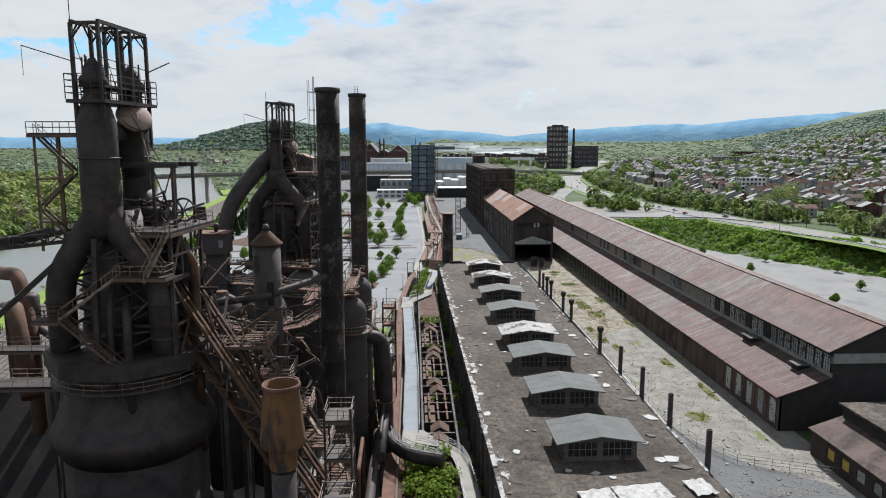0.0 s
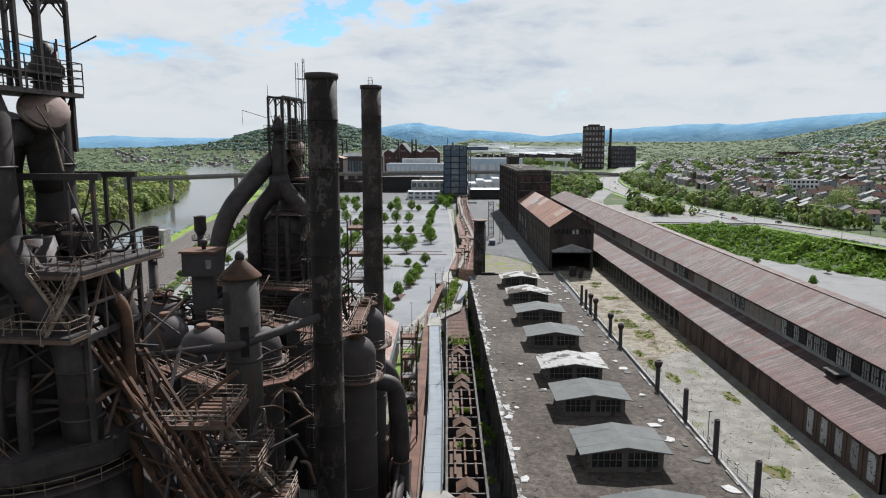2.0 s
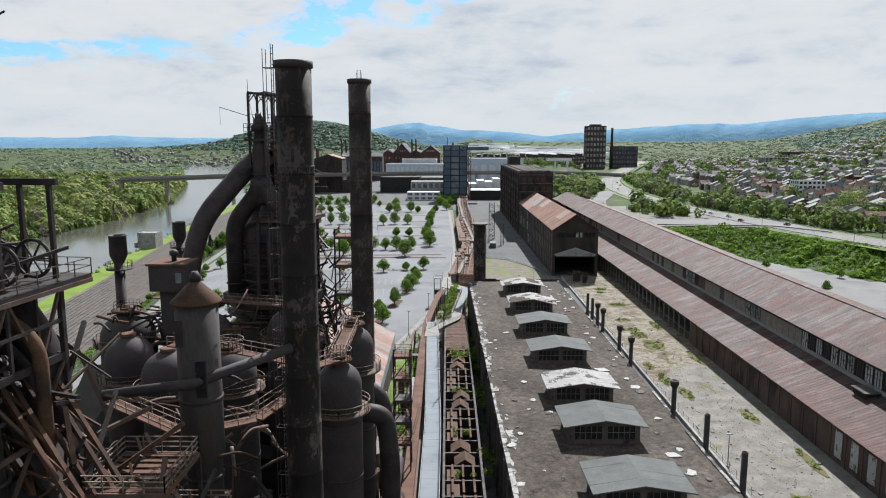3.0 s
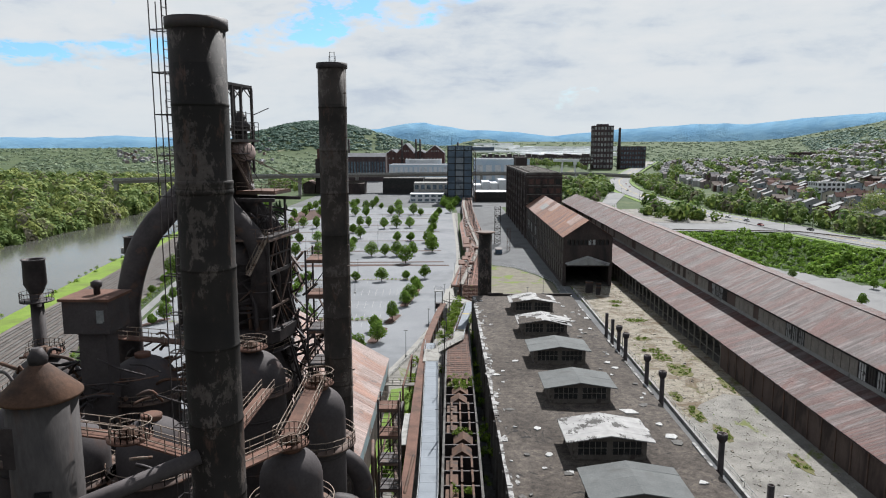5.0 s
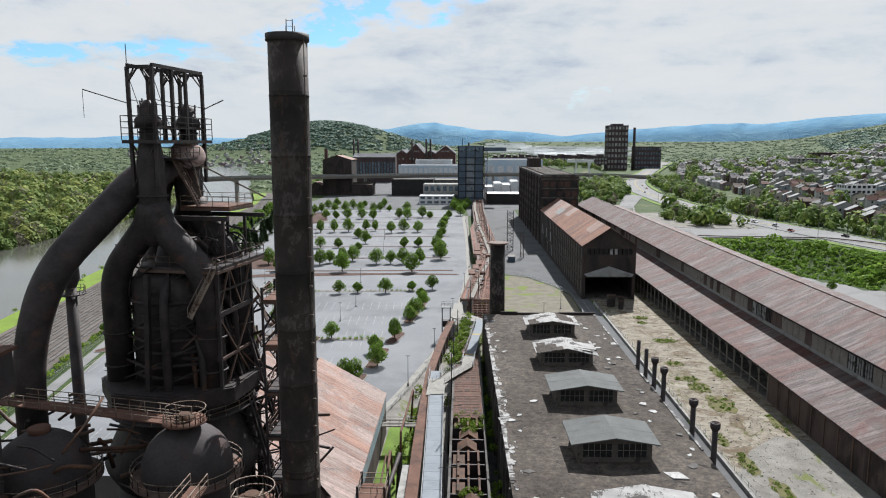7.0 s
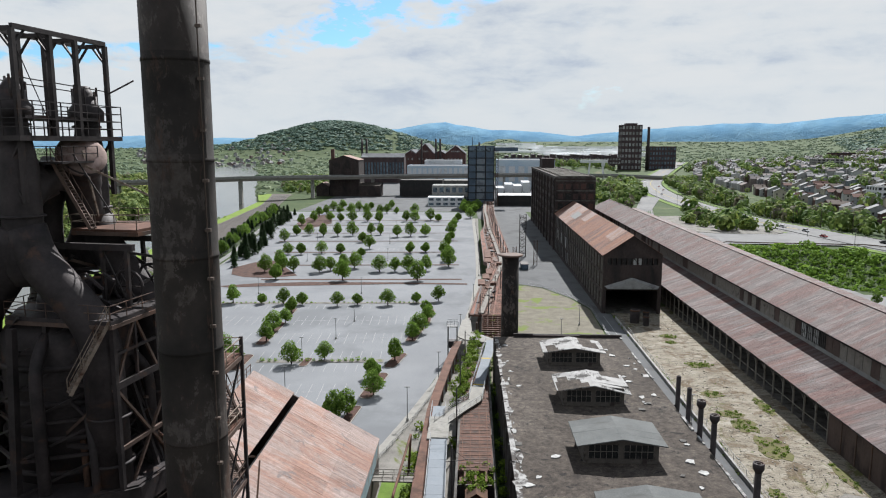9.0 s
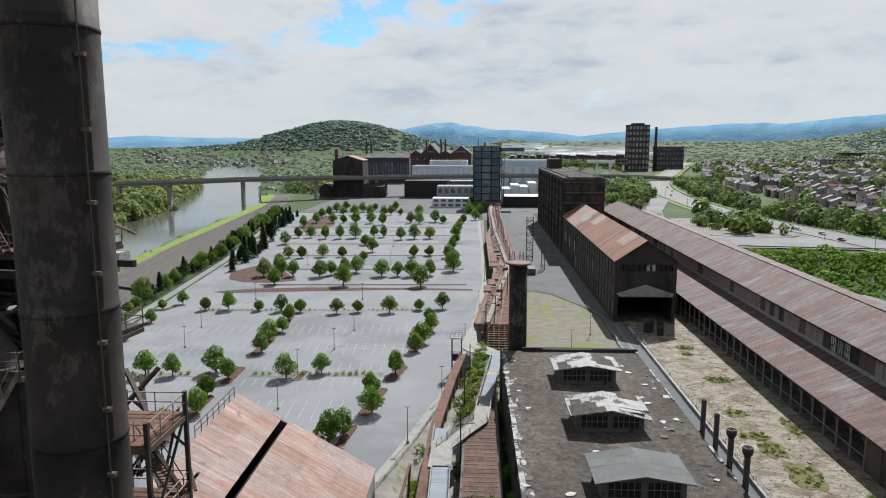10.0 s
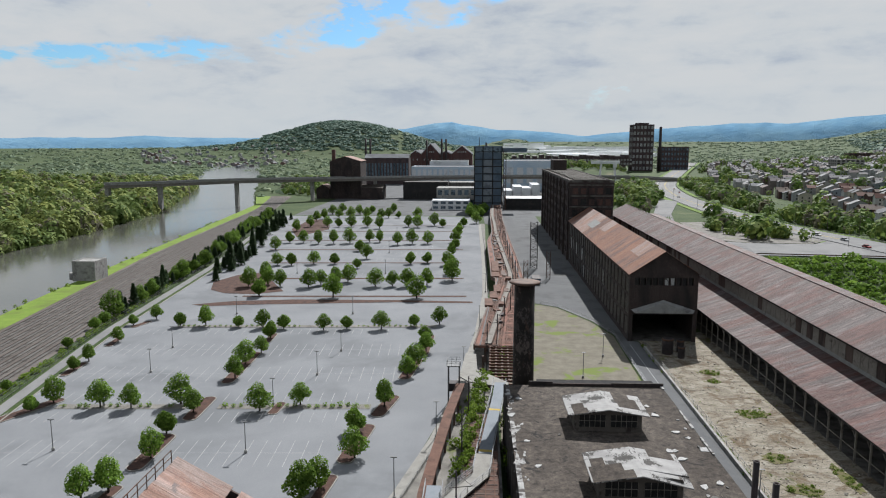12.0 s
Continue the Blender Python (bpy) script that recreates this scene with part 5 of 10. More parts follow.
tower = thing("brick_block", (0, 0, 0), "tall dark brick loft block with recessed window bays", "brick building")
holes = []
for i in range(26):
    y = TY0 + 2 + i * 6.1
    for st in range(7):
        holes.append((y, y + 3.7, 3 + st * 5.2, 6.4 + st * 5.2))
s = Shape()
wall_openings(s, "y", TX0, 0.6, TY0, TY1, 0, TZ, holes)
part("wall", s, brick_dark, tower)
part("window_band", Shape().box(TX0 + 0.35, TX0 + 0.42, TY0 + 0.5, TY1 - 0.5, 2.5, TZ - 2), glass_dark, tower, "dark glazing behind the bays")
holes = [(TX0 + 1.4 + i * 4.1, TX0 + 4.2 + i * 4.1, 22.5 + st * 5.4, 25.6 + st * 5.4) for i in range(5) for st in range(3)]
s = Shape()
wall_openings(s, "x", TY0, 0.6, TX0 + 0.6, TX1, 0, TZ, holes)
part("wall", s, brick_dark, tower)
for h in holes:
    part("window", Shape().box(h[0], h[1], TY0 + 0.35, TY0 + 0.42, h[2], h[3]), brick_red if rng.random() < 0.6 else glass_dark, tower)
part("wall", Shape().box(TX1 - 0.6, TX1, TY0 + 0.6, TY1, 0, TZ), brick_dark, tower)
part("wall", Shape().box(TX0 + 0.6, TX1 - 0.6, TY1 - 0.6, TY1, 0, TZ), brick_dark, tower)
part("roof", Shape().box(TX0 + 0.5, TX1 - 0.5, TY0 + 0.5, TY1 - 0.5, TZ - 0.9, TZ - 0.5), shed_roof_mat, tower)
for i in range(16):
    y = TY0 + 4 + i * 9.8
    part("roof_skylight", Shape().box(TX0 + 3, TX1 - 3, y, y + 3.2, TZ - 0.5, TZ + 0.35), timber_grey, tower)
part("penthouse", Shape().box(TX0 + 5, TX0 + 14, TY1 - 30, TY1 - 10, TZ - 0.5, TZ + 7), brick_dark, tower)
for i in range(6):
    part("pier", Shape().box(TX0 + i * 4.1, TX0 + 1.0 + i * 4.1, TY0 - 0.3, TY0 - 0.003, 0, TZ - 1.0), brick_dark, tower)
for i in range(4):
    part("string_course", Shape().box(TX0 - 0.1, TX1 + 0.1, TY0 - 0.42, TY0 - 0.303, 21.4 + i * 5.4, 22.0 + i * 5.4), concrete_dark, tower)
for i in range(9):
    y = TY0 + 1 + i * 18.2
    part("bay_pier", Shape().box(TX0 - 0.7, TX0 - 0.003, y, y + 1.6, 0, TZ - 1.0), brick_dark, tower)
part("cornice", Shape().box(TX0 - 0.25, TX1 + 0.25, TY0 - 0.25, TY0, TZ - 1.0, TZ + 0.1), concrete_dark, tower)
part("cornice", Shape().box(TX0 - 0.25, TX0, TY0, TY1, TZ - 1.0, TZ + 0.1), concrete_dark, tower)


def block(name, x0, x1, y0, y1, z, mat, label, category="building", rows=0, cols=0, glass=None, roof=None, side_cols=0, group=""):
    """A plain far building: walls, set-in flat roof and real window recesses in the faces that show."""
    t = thing(name, ((x0 + x1) / 2, (y0 + y1) / 2, land((x0 + x1) / 2, (y0 + y1) / 2)), label, category, group)
    hx, hy = (x1 - x0) / 2, (y1 - y0) / 2
    s = Shape()
    hs = []
    if rows and cols:
        st, cw = z / rows, 2 * hx / cols
        hs = [(-hx + cw * (i + 0.18), -hx + cw * (i + 0.82), st * (j + 0.25), st * (j + 0.78)) for i in range(cols) for j in range(rows)]
    wall_openings(s, "x", -hy, 0.5, -hx, hx, 0, z, hs)
    part("wall", s, mat, t)
    gl = glass or glass_dark
    for h in hs:
        part("window", Shape().box(h[0], h[1], -hy + 0.25, -hy + 0.32, h[2], h[3]), gl, t)
    s = Shape()
    hs = []
    if rows and side_cols:
        st, cw = z / rows, (2 * hy - 1) / side_cols
        hs = [(-hy + 0.5 + cw * (i + 0.18), -hy + 0.5 + cw * (i + 0.82), st * (j + 0.25), st * (j + 0.78)) for i in range(side_cols) for j in range(rows)]
    for fx in (-hx, hx - 0.5):
        s = Shape()
        wall_openings(s, "y", fx, 0.5, -hy + 0.5, hy, 0, z, hs if side_cols else [])
        part("wall", s, mat, t)
    if side_cols:
        for fx in (-hx + 0.25, hx - 0.32):
            part("window_band", Shape().box(fx, fx + 0.07, -hy + 0.5, hy - 0.5, z * 0.1, z * 0.95), gl, t)
    part("wall", Shape().box(-hx + 0.5, hx - 0.5, hy - 0.5, hy, 0, z), mat, t)
    part("roof", Shape().box(-hx + 0.5, hx - 0.5, -hy + 0.5, hy - 0.5, z - 0.7, z - 0.3), roof or shed_roof_mat, t)
    return t


def gabled(name, x0, x1, y0, y1, eave, apex, mat, roof, label, category="factory hall", along="y", group="", cols=0, trim=None):
    """A hall with a pitched roof; the ridge runs along y or x."""
    cx, cy = (x0 + x1) / 2, (y0 + y1) / 2
    t = thing(name, (cx, cy, land(cx, cy)), label, category, group)
    hx, hy = (x1 - x0) / 2, (y1 - y0) / 2
    a, b = (hx, hy) if along == "y" else (hy, hx)
    m = (lambda p: p) if along == "y" else (lambda p: (p[1], p[0], p[2]))
    s = Shape()
    prof = [(-a, 0), (a, 0), (a, eave), (0, apex), (-a, eave)]
    s.v = [m((u, v, z)) for v in (-b, b) for u, z in prof]
    s.f = [tuple(range(5)), tuple(range(9, 4, -1))] + [(i, (i + 1) % 5, (i + 1) % 5 + 5, i + 5) for i in (0, 1, 4)]
    part("wall", s, mat, t)
    for sg in (-1, 1):
        s = Shape()
        o = 0.5
        zz = eave - o * (apex - eave) / a
        q = [m((0, -b - o, apex + 0.12)), m((sg * (a + o), -b - o, zz + 0.12)), m((sg * (a + o), b + o, zz + 0.12)), m((0, b + o, apex + 0.12))]
        s.v = q + [(x, y, z - 0.11) for x, y, z in q]
        s.f = [(0, 1, 2, 3), (7, 6, 5, 4)] + [(i, i + 4, (i + 1) % 4 + 4, (i + 1) % 4) for i in range(4)]
        part("roof", s, roof, t)
    if trim:
        for sg in (-1, 1):
            part("barge_board", Shape().beam((sg * (hx + 0.5), -hy - 0.55, eave), (0, -hy - 0.55, apex + 0.15), 0.4, 1.1), trim, t)
        for lo in (eave * 0.5, eave * 0.75, eave + 2.0):
            n_ = max(2, int(hx / 3))
            for i in range(n_):
                x = -hx * (0.8 if lo < eave else 0.45) + (i + 0.2) * hx * (1.6 if lo < eave else 0.9) / n_
                if apex - (apex - eave) * abs(x + 0.6) / hx > lo + 3:
                    part("window", Shape().box(x, x + 1.6, -hy - 0.12, -hy - 0.02, lo, lo + 2.6), pane_pale, t)
    for i in range(cols):
        w_ = 2 * hx / cols
        x = -hx + w_ * (i + 0.2)
        part("window", Shape().box(x, x + w_ * 0.6, -hy - 0.12, -hy - 0.02, eave * 0.25, eave * 0.8), window_blue if mat is not brick_red else pane_pale, t)
    return t


# slate-blue lift tower at the end of the trestle
bt = block("lift_tower", -1.8, 22.0, 748, 772, 56, blue_clad, "tall slate-blue clad tower with floor bands and a pale panel strip", "tower")
for x in (-12.0, -4.6, 4.0, 12.0):
    part("corner_post", Shape().box(x - 0.45, x + 0.45, -12.6, -12.05, 0, 56), shop_dark, bt)
for i in range(8):
    part("floor_band", Shape().box(-12.2, 12.2, -12.45, -12.04, 6 + i * 6.4, 6.7 + i * 6.4), shop_dark, bt)
for i in range(6):
    part("panel", Shape().box(-4.0, 3.4, -12.3, -12.03, 7.2 + i * 6.4, 12.0 + i * 6.4), tower_panel, bt, "pale weathered panel")
part("top_opening", Shape().box(-10.5, 10.5, -12.3, -12.03, 50.2, 54.2), window_blue, bt)
part("side_frame", lattice((14.6, -9, 0), (14.6, -9, 52), 2.4, 2.4, 4.4, 0.3, 0.45), iron_rust, bt)
part("roof_bridge", Shape().box(12.1, 34, -10, 4, 51, 54.5), blue_clad, bt)
part("mast", Shape().lathe(-8, 0, [(0.3, 55.5), (0.2, 64)], 8), iron, bt)
block("visitor_hall", -39.5, -6.0, 746, 770, 8.5, white_clad, "low white hall with a glazed front", "hall", 2, 5, window_blue, white_clad)
block("white_hall", -37, 6, 772, 800, 18.0, concrete_pale, "cream flat-roofed two-storey hall", "hall", 2, 7, window_blue, concrete_pale)
block("grey_store", -30, 0, 866, 896, 18, concrete_dark, "plain grey rendered store beside the warehouse", "warehouse", 1, 4, glass_dark, concrete_pale)
block("dark_hall", 26, 62, 752, 790, 10, shop_dark, "low dark industrial hall", "hall", 2, 5, glass_dark, white_clad)
for i in range(4):
    block("roof_shed", 26 + i * 9.5, 34 + i * 9.5, 800 + i * 10, 840 + i * 10, 14 + (i * 3) % 5, white_clad, "small white flat-roofed works shed", "shed", roof=white_clad)
bb = gabled("gas_works", -157, -124, 868, 905, 40, 45, brick_dark, red_roof_mat, "tall brown works building with a steep rusty roof", "industrial building")
for i in range(9):
    part("rib", Shape().box(-16 + i * 4 - 0.4, -16 + i * 4 + 0.4, -19.0, -18.6, 2, 38), brick_dark, bb)
part("chimney", Shape().box(-15.5, -12, -12, -8, 40, 52), brick_red, bb)
gabled("annex", -172, -158, 868, 890, 11, 15, brick_dark, red_roof_mat, "low brick annex with rusty roof", "annex")
gabled("annex", -123, -100, 862, 890, 12, 15, brick_dark, shed_roof_mat, "low dark brick annex with flat roof", "annex", "x")
block("long_store", -78, -31, 862, 896, 18.5, shop_dark, "long dark warehouse below the bridge", "warehouse", 2, 14, glass_dark, concrete_dark)
# pale works sheds and brick works behind
block("blue_works", -84, -4, 1010, 1075, 29.5, blue_pale, "large pale blue works shed", "factory", 2, 12, white_clad, roof_far)
block("white_works", -66, -14, 1080, 1130, 35, white_clad, "long white works shed", "factory", 1, 8, blue_pale, roof_far)
gabled("brick_works", -165, -101, 1140, 1170, 38, 43.5, brick_far, roof_far, "long red brick works hall with a grey roof", "factory hall", "x", "brick works halls", 14)
block("blue_works", 34, 108, 1010, 1100, 37, blue_pale, "large pale blue works shed with white panels", "factory", 1, 6, white_clad, roof_far)
for i, (xa, xb, ap) in enumerate(((-111, -94, 48), (-93.5, -64, 59), (-63.5, -45, 47), (-44.5, -11, 55.5))):
    gabled("brick_works", xa, xb, 1270, 1400, 42, ap, brick_mid, roof_far, "red brick works hall with white-trimmed gabled front", "factory hall", "y", "brick works halls", 0, white_clad)
lw = block("brick_works", 54, 250, 1290, 1340, 12, brick_far, "very long low brick works hall with pale windows", "factory hall", 2, 40, pane_pale, roof_far, group="brick works halls")
for i in range(17):
    part("roof_monitor", Shape().box(-96 + i * 11.4, -90 + i * 11.4, -22, 20, 11.7, 15 + (i * 5) % 3), brick_far, lw)
    part("monitor_roof", Shape().box(-96.5 + i * 11.4, -89.5 + i * 11.4, -22.5, 20.5, 15.05 + (i * 5) % 3, 15.4 + (i * 5) % 3), trim_pale, lw)
for x, y, h in ((-178, 1230, 66), (-171, 1232, 66), (-60, 1262, 66), (-53, 1264, 66), (-84, 1262, 64), (11, 1150, 60)):
    c = thing("works_chimney", (x, y, 0), "slim dark works chimney", "chimney", "chimneys of the works")
    part("shaft", Shape().lathe(0, 0, [(1.9, 0), (1.5, h)], 12), iron, c)
# white gantry crane in the yard beyond the mill
gc = thing("gantry_crane", (159, 1000, land(159, 1000)), "white steel gantry crane in the works yard", "crane")
for x in (-8, 8):
    for y in (-3, 3):
        part("leg", Shape().beam((x * 1.25, y * 1.6, 0), (x, y, 24), 0.9, 0.9), white_clad, gc)
part("bridge", Shape().box(-20, 14, -3.2, 3.2, 24, 27.5), white_clad, gc)
part("cab", Shape().box(6, 10, -6, -3.3, 19.5, 24), white_clad, gc)
# tall brick office block and its stack
ob_ = block("office_block", 271.5, 308.5, 1395, 1425, 82, brick_far, "tall dark brick block above the highway", "building", 8, 6, pane_pale, side_cols=4)
part("parapet", Shape().box(-10, 10, -10, 10, 82, 85), brick_far, ob_)
c = thing("works_chimney", (321, 1400, 0), "tall slim dark chimney beside the block", "chimney", "chimneys of the works")
part("shaft", Shape().lathe(0, 0, [(3.0, 0), (2.4, 88)], 14), iron, c)
block("brick_wing", 324, 372, 1400, 1430, 43, brick_far, "brick wing beside the tall block", "building", 5, 9, window_blue)
block("brick_wing", 216, 258, 1380, 1420, 26, brick_far, "low red brick office wing", "building", 3, 6, window_blue)
# far pale warehouses across the valley, on ground that rises towards the ridge
rgw = random.Random(61)
for i in range(30):
    y0 = 2450 + (i % 5) * 130 + rgw.uniform(-30, 30)
    x0 = (y0 - 130) * (0.01 + 0.033 * (i // 5) + rgw.uniform(0, 0.03))
    wh = block("warehouse", x0, x0 + rgw.uniform(110, 190), y0, y0 + rgw.uniform(30, 60), rgw.uniform(6, 10), white_far, "far long white warehouse", "warehouse", roof=white_far if rgw.random() < 0.7 else roof_far, group="far warehouses")

# river bridge
br = thing("road_bridge", (0, 0, 0), "long pale highway bridge on slim piers", "bridge")
BR = [(-322, 718, 23.6), (-284, 742, 23.8), (-232, 793, 24), (-160, 850, 23), (-60, 905, 22), (60, 960, 21), (190, 1010, 18), (300, 1045, 12)]
part("deck", Shape().strip(BR, 13, 0, 0.9), concrete_pale, br)
for off in (-5, 0, 5):
    part("girder", Shape().strip([(a, b, c - 0.9) for a, b, c in BR], 0.7, 0, 2.6, off), timber_grey, br)
for off in (-6.3, 6.3):
    part("parapet", Shape().strip([(a, b, c + 1.1) for a, b, c in BR], 0.4, 0, 1.2, off), trim_pale, br)
for a, b, c in ((-320, 719.5, 23), (-284, 742, 23), (-232, 793, 23.5), (-170, 842, 22.5), (-110, 878, 22), (-40, 914, 21), (40, 951, 20), (110, 979, 19)):
    part("pier", Shape().box(a - 1.6, a + 1.6, b - 2.2, b + 2.2, -6, c - 1.5), concrete_pale, br)

# pump house on the bank, low brown store beside the shop
ph = block("pump_house", -170, -160, 414, 424, 8.6, concrete_pale, "small pale pump house on the river bank", "pump house", roof=concrete_pale)
part("barrel", Shape().lathe(-7, -2, [(1.2, 0), (1.2, 3)], 12), concrete_pale, ph)

# brown store with a raised centre beside the shop gable
st = thing("brown_store", (0, 0, 0), "low brown store with a raised roof light and amber windows", "store")
bx0, bx1, by0, by1 = 73.5, 110.0, 60.0, 119.5
holes = [(by0 + 2 + i * 4.2, by0 + 4.2 + i * 4.2, 1.6, 3.6) for i in range(13)]
s = Shape()
wall_openings(s, "y", bx0, 0.4, by0, by1, 0, 5.0, holes)
part("wall", s, brick_dark, st)
for h in holes:
    # Yellow paint on some panes stands in for yellowish light in them.
    part("window", Shape().box(bx0 + 0.2, bx0 + 0.26, h[0], h[1], h[2], h[3]), paint_yellow if rng.random() < 0.5 else pane_pale, st, "window painted yellow or pale for a yellowish lit look")
part("wall", Shape().box(bx0 + 0.4, bx1, by1 - 0.4, by1, 0, 5.0), brick_dark, st)
part("wall", Shape().box(bx0 + 0.4, bx1, by0, by0 + 0.4, 0, 5.0), brick_dark, st)
part("wall", Shape().box(bx1 - 0.4, bx1, by0 + 0.4, by1 - 0.4, 0, 5.0), brick_dark, st)
s = Shape()
s.v = [(bx0 - 0.5, by0, 5.0), (bx0 + 6.5, by0, 7.4), (bx0 + 6.5, by1 + 0.5, 7.4), (bx0 - 0.5, by1 + 0.5, 5.0)]
s.v += [(x, y, z - 0.2) for x, y, z in s.v]
s.f = [(0, 1, 2, 3), (7, 6, 5, 4)] + [(i, i + 4, (i + 1) % 4 + 4, (i + 1) % 4) for i in range(4)]
part("roof", s, shop_wall_mat, st, "brown felt roof")
part("raised_wall", Shape().box(bx0 + 5.6, bx0 + 6.0, by0, by1, 6.8, 9.2), shop_dark, st)
part("raised_roof", Shape().box(bx0 + 5.2, bx1, by0, by1 + 0.8, 9.2, 9.6), shed_roof_mat, st)
part("raised_end", Shape().box(bx0 + 6.0, bx1, by1 - 0.1, by1 + 0.2, 5.0, 9.2), shop_dark, st)

# ---------------------------------------------------------------- stacks


def stack(x, y, top, r, bands, ladder_az, label, plate):
    t = thing("smokestack", (x, y, 0), label, "smokestack", "furnace smokestacks")
    n = 14
    for i in range(n):
        z0, z1 = top * i / n, top * (i + 1) / n
        rr = r * (1.06 - 0.06 * (z0 + z1) / 2 / top)
        part("shell_ring", Shape().lathe(0, 0, [(rr, z0), (rr + 0.035, z0 + 0.03), (rr + 0.035, z0 + 0.16), (rr, z0 + 0.2), (rr, z1)], 40, i == n - 1), plate, t)
    for z in bands:
        part("band", Shape().lathe(0, 0, [(r, z - 0.25), (r + 0.08, z - 0.2), (r + 0.08, z), (r + 0.02, z + 0.1), (r + 0.08, z + 0.35), (r + 0.08, z + 0.5), (r, z + 0.55)], 40, False), plate, t)
    part("rim", Shape().lathe(0, 0, [(r, top - 0.5), (r + 0.16, top - 0.4), (r + 0.16, top + 0.12), (r - 0.2, top + 0.14), (r - 0.22, top - 2.5)], 40, False), iron, t)
    a = radians(ladder_az)
    c, s_ = math.cos(a), math.sin(a)
    lad = Shape()
    for o in (-0.25, 0.25):
        p = Vector(((r + 0.35) * c - o * s_, (r + 0.35) * s_ + o * c, 2))
        lad.beam(p, (p.x, p.y, top + 1.6), 0.06)
    for i in range(int(top / 0.45)):
        z = 2 + i * 0.45
        lad.beam(((r + 0.35) * c + 0.25 * s_, (r + 0.35) * s_ - 0.25 * c, z), ((r + 0.35) * c - 0.25 * s_, (r + 0.35) * s_ + 0.25 * c, z), 0.035)
    part("ladder", lad, iron, t)
    cage = Shape()
    for o in (-0.36, 0.36):
        p = Vector(((r + 1.05) * c - o * s_, (r + 1.05) * s_ + o * c, 4))
        cage.beam(p, (p.x, p.y, top + 1.2), 0.05)
    for i in range(int(top / 2.3)):
        z = 4 + i * 2.3
        pts = [((r + d) * c - o * s_, (r + d) * s_ + o * c, z) for d, o in ((0.0, -0.36), (1.05, -0.36), (1.05, 0.36), (0.0, 0.36))]
        for p, q in zip(pts, pts[1:]):
            cage.beam(p, q, 0.06)
    part("ladder_cage", cage, iron, t)
    return t


S1 = (-11.2, 93.4)
S2 = (-10.43, 132.45)
stack(*S1, 64.2, 1.52, (55.0, 22), 172, "tall soot-black riveted smokestack with a caged ladder", stack_mat)
st2 = stack(*S2, 66.2, 1.55, (30,), 98, "tall brown-black smokestack with a bolted conduit and top cage", brown_stack_mat)
cond = Shape()
for (a, d) in ((radians(-30), 0.10),):
    cond.beam(((1.64 + d) * math.cos(a), (1.64 + d) * math.sin(a), 2), ((1.59 + d) * math.cos(a), (1.59 + d) * math.sin(a), 66), 0.05)
for i in range(26):
    a = radians(-28)
    z = 3 + i * 2.4
    cond.box(1.55 * math.cos(a) - 0.0, 1.55 * math.cos(a) + 0.28, 1.55 * math.sin(a) - 0.18, 1.55 * math.sin(a) + 0.02, z, z + 0.14)
part("conduit", cond, rail_mat, st2, "bolted conduit up the shell")

# ---------------------------------------------------------------- blast furnaces
UP = Vector((0, 0, 1))


def stair(a, b, width=0.8):
    """A flight with stringers, treads and hand rails from a down to b."""
    s = Shape()
    a, b = Vector(a), Vector(b)
    d = b - a
    side = Vector((d.y, -d.x, 0)).normalized() * (width / 2)
    for o in (side, -side):
        s.beam(a + o, b + o, 0.08, 0.25)
        s.beam(a + o + UP * 1.0, b + o + UP * 1.0, 0.05)
        n = max(2, round(d.length / 2))
        for i in range(n + 1):
            p = a.lerp(b, i / n) + o
            s.beam(p, p + UP * 1.0, 0.05)
    n = max(3, round(abs(d.z) / 0.25))
    for i in range(n):
        p = a.lerp(b, (i + 0.5) / n)
        s.beam(p - side, p + side, 0.24, 0.04)
    return s


def deck(t, x0, x1, y0, y1, z, mat, thick=0.18, rail="all", rail_mat=None, ribs=True):
    """A plated platform with edge beams and railings, as parts of t."""
    part("platform", Shape().box(x0, x1, y0, y1, z - thick, z), mat, t)
    e = Shape()
    for a, b in (((x0, y0), (x1, y0)), ((x1, y0), (x1, y1)), ((x1, y1), (x0, y1)), ((x0, y1), (x0, y0))):
        e.beam((*a, z - thick - 0.15), (*b, z - thick - 0.15), 0.14, 0.3)
    part("edge_beam", e, steel_brown, t)
    lines = [[(x0, y0, z), (x1, y0, z), (x1, y1, z), (x0, y1, z), (x0, y0, z)]] if rail == "all" else rail
    for l in lines:
        part("railing", railing(l, 1.1, 1.7, 0.055, 2), rail_mat or steel_brown, t)


def sheave(t, c, r, axis="x"):
    c = Vector(c)
    u, v = (Vector((0, 1, 0)), UP) if axis == "x" else (Vector((1, 0, 0)), UP)
    n = 20
    pts = [c + (u * math.cos(2 * math.pi * i / n) + v * math.sin(2 * math.pi * i / n)) * r for i in range(n + 1)]
    wheel = part("sheave_wheel", Shape().tube(pts, 0.12, 6, False), iron, t)
    for i in range(6):
        a = 2 * math.pi * i / 6
        part("spoke", Shape().beam(c, c + (u * math.cos(a) + v * math.sin(a)) * r, 0.1), iron, wheel)


cover_mat = surf("faded_pink_lid", (0.27, 0.19, 0.165), (0.40, 0.30, 0.27), 0.8, (0.16, 0.09, 0.07), 0.7, 0.52, 0.66, 0.85)


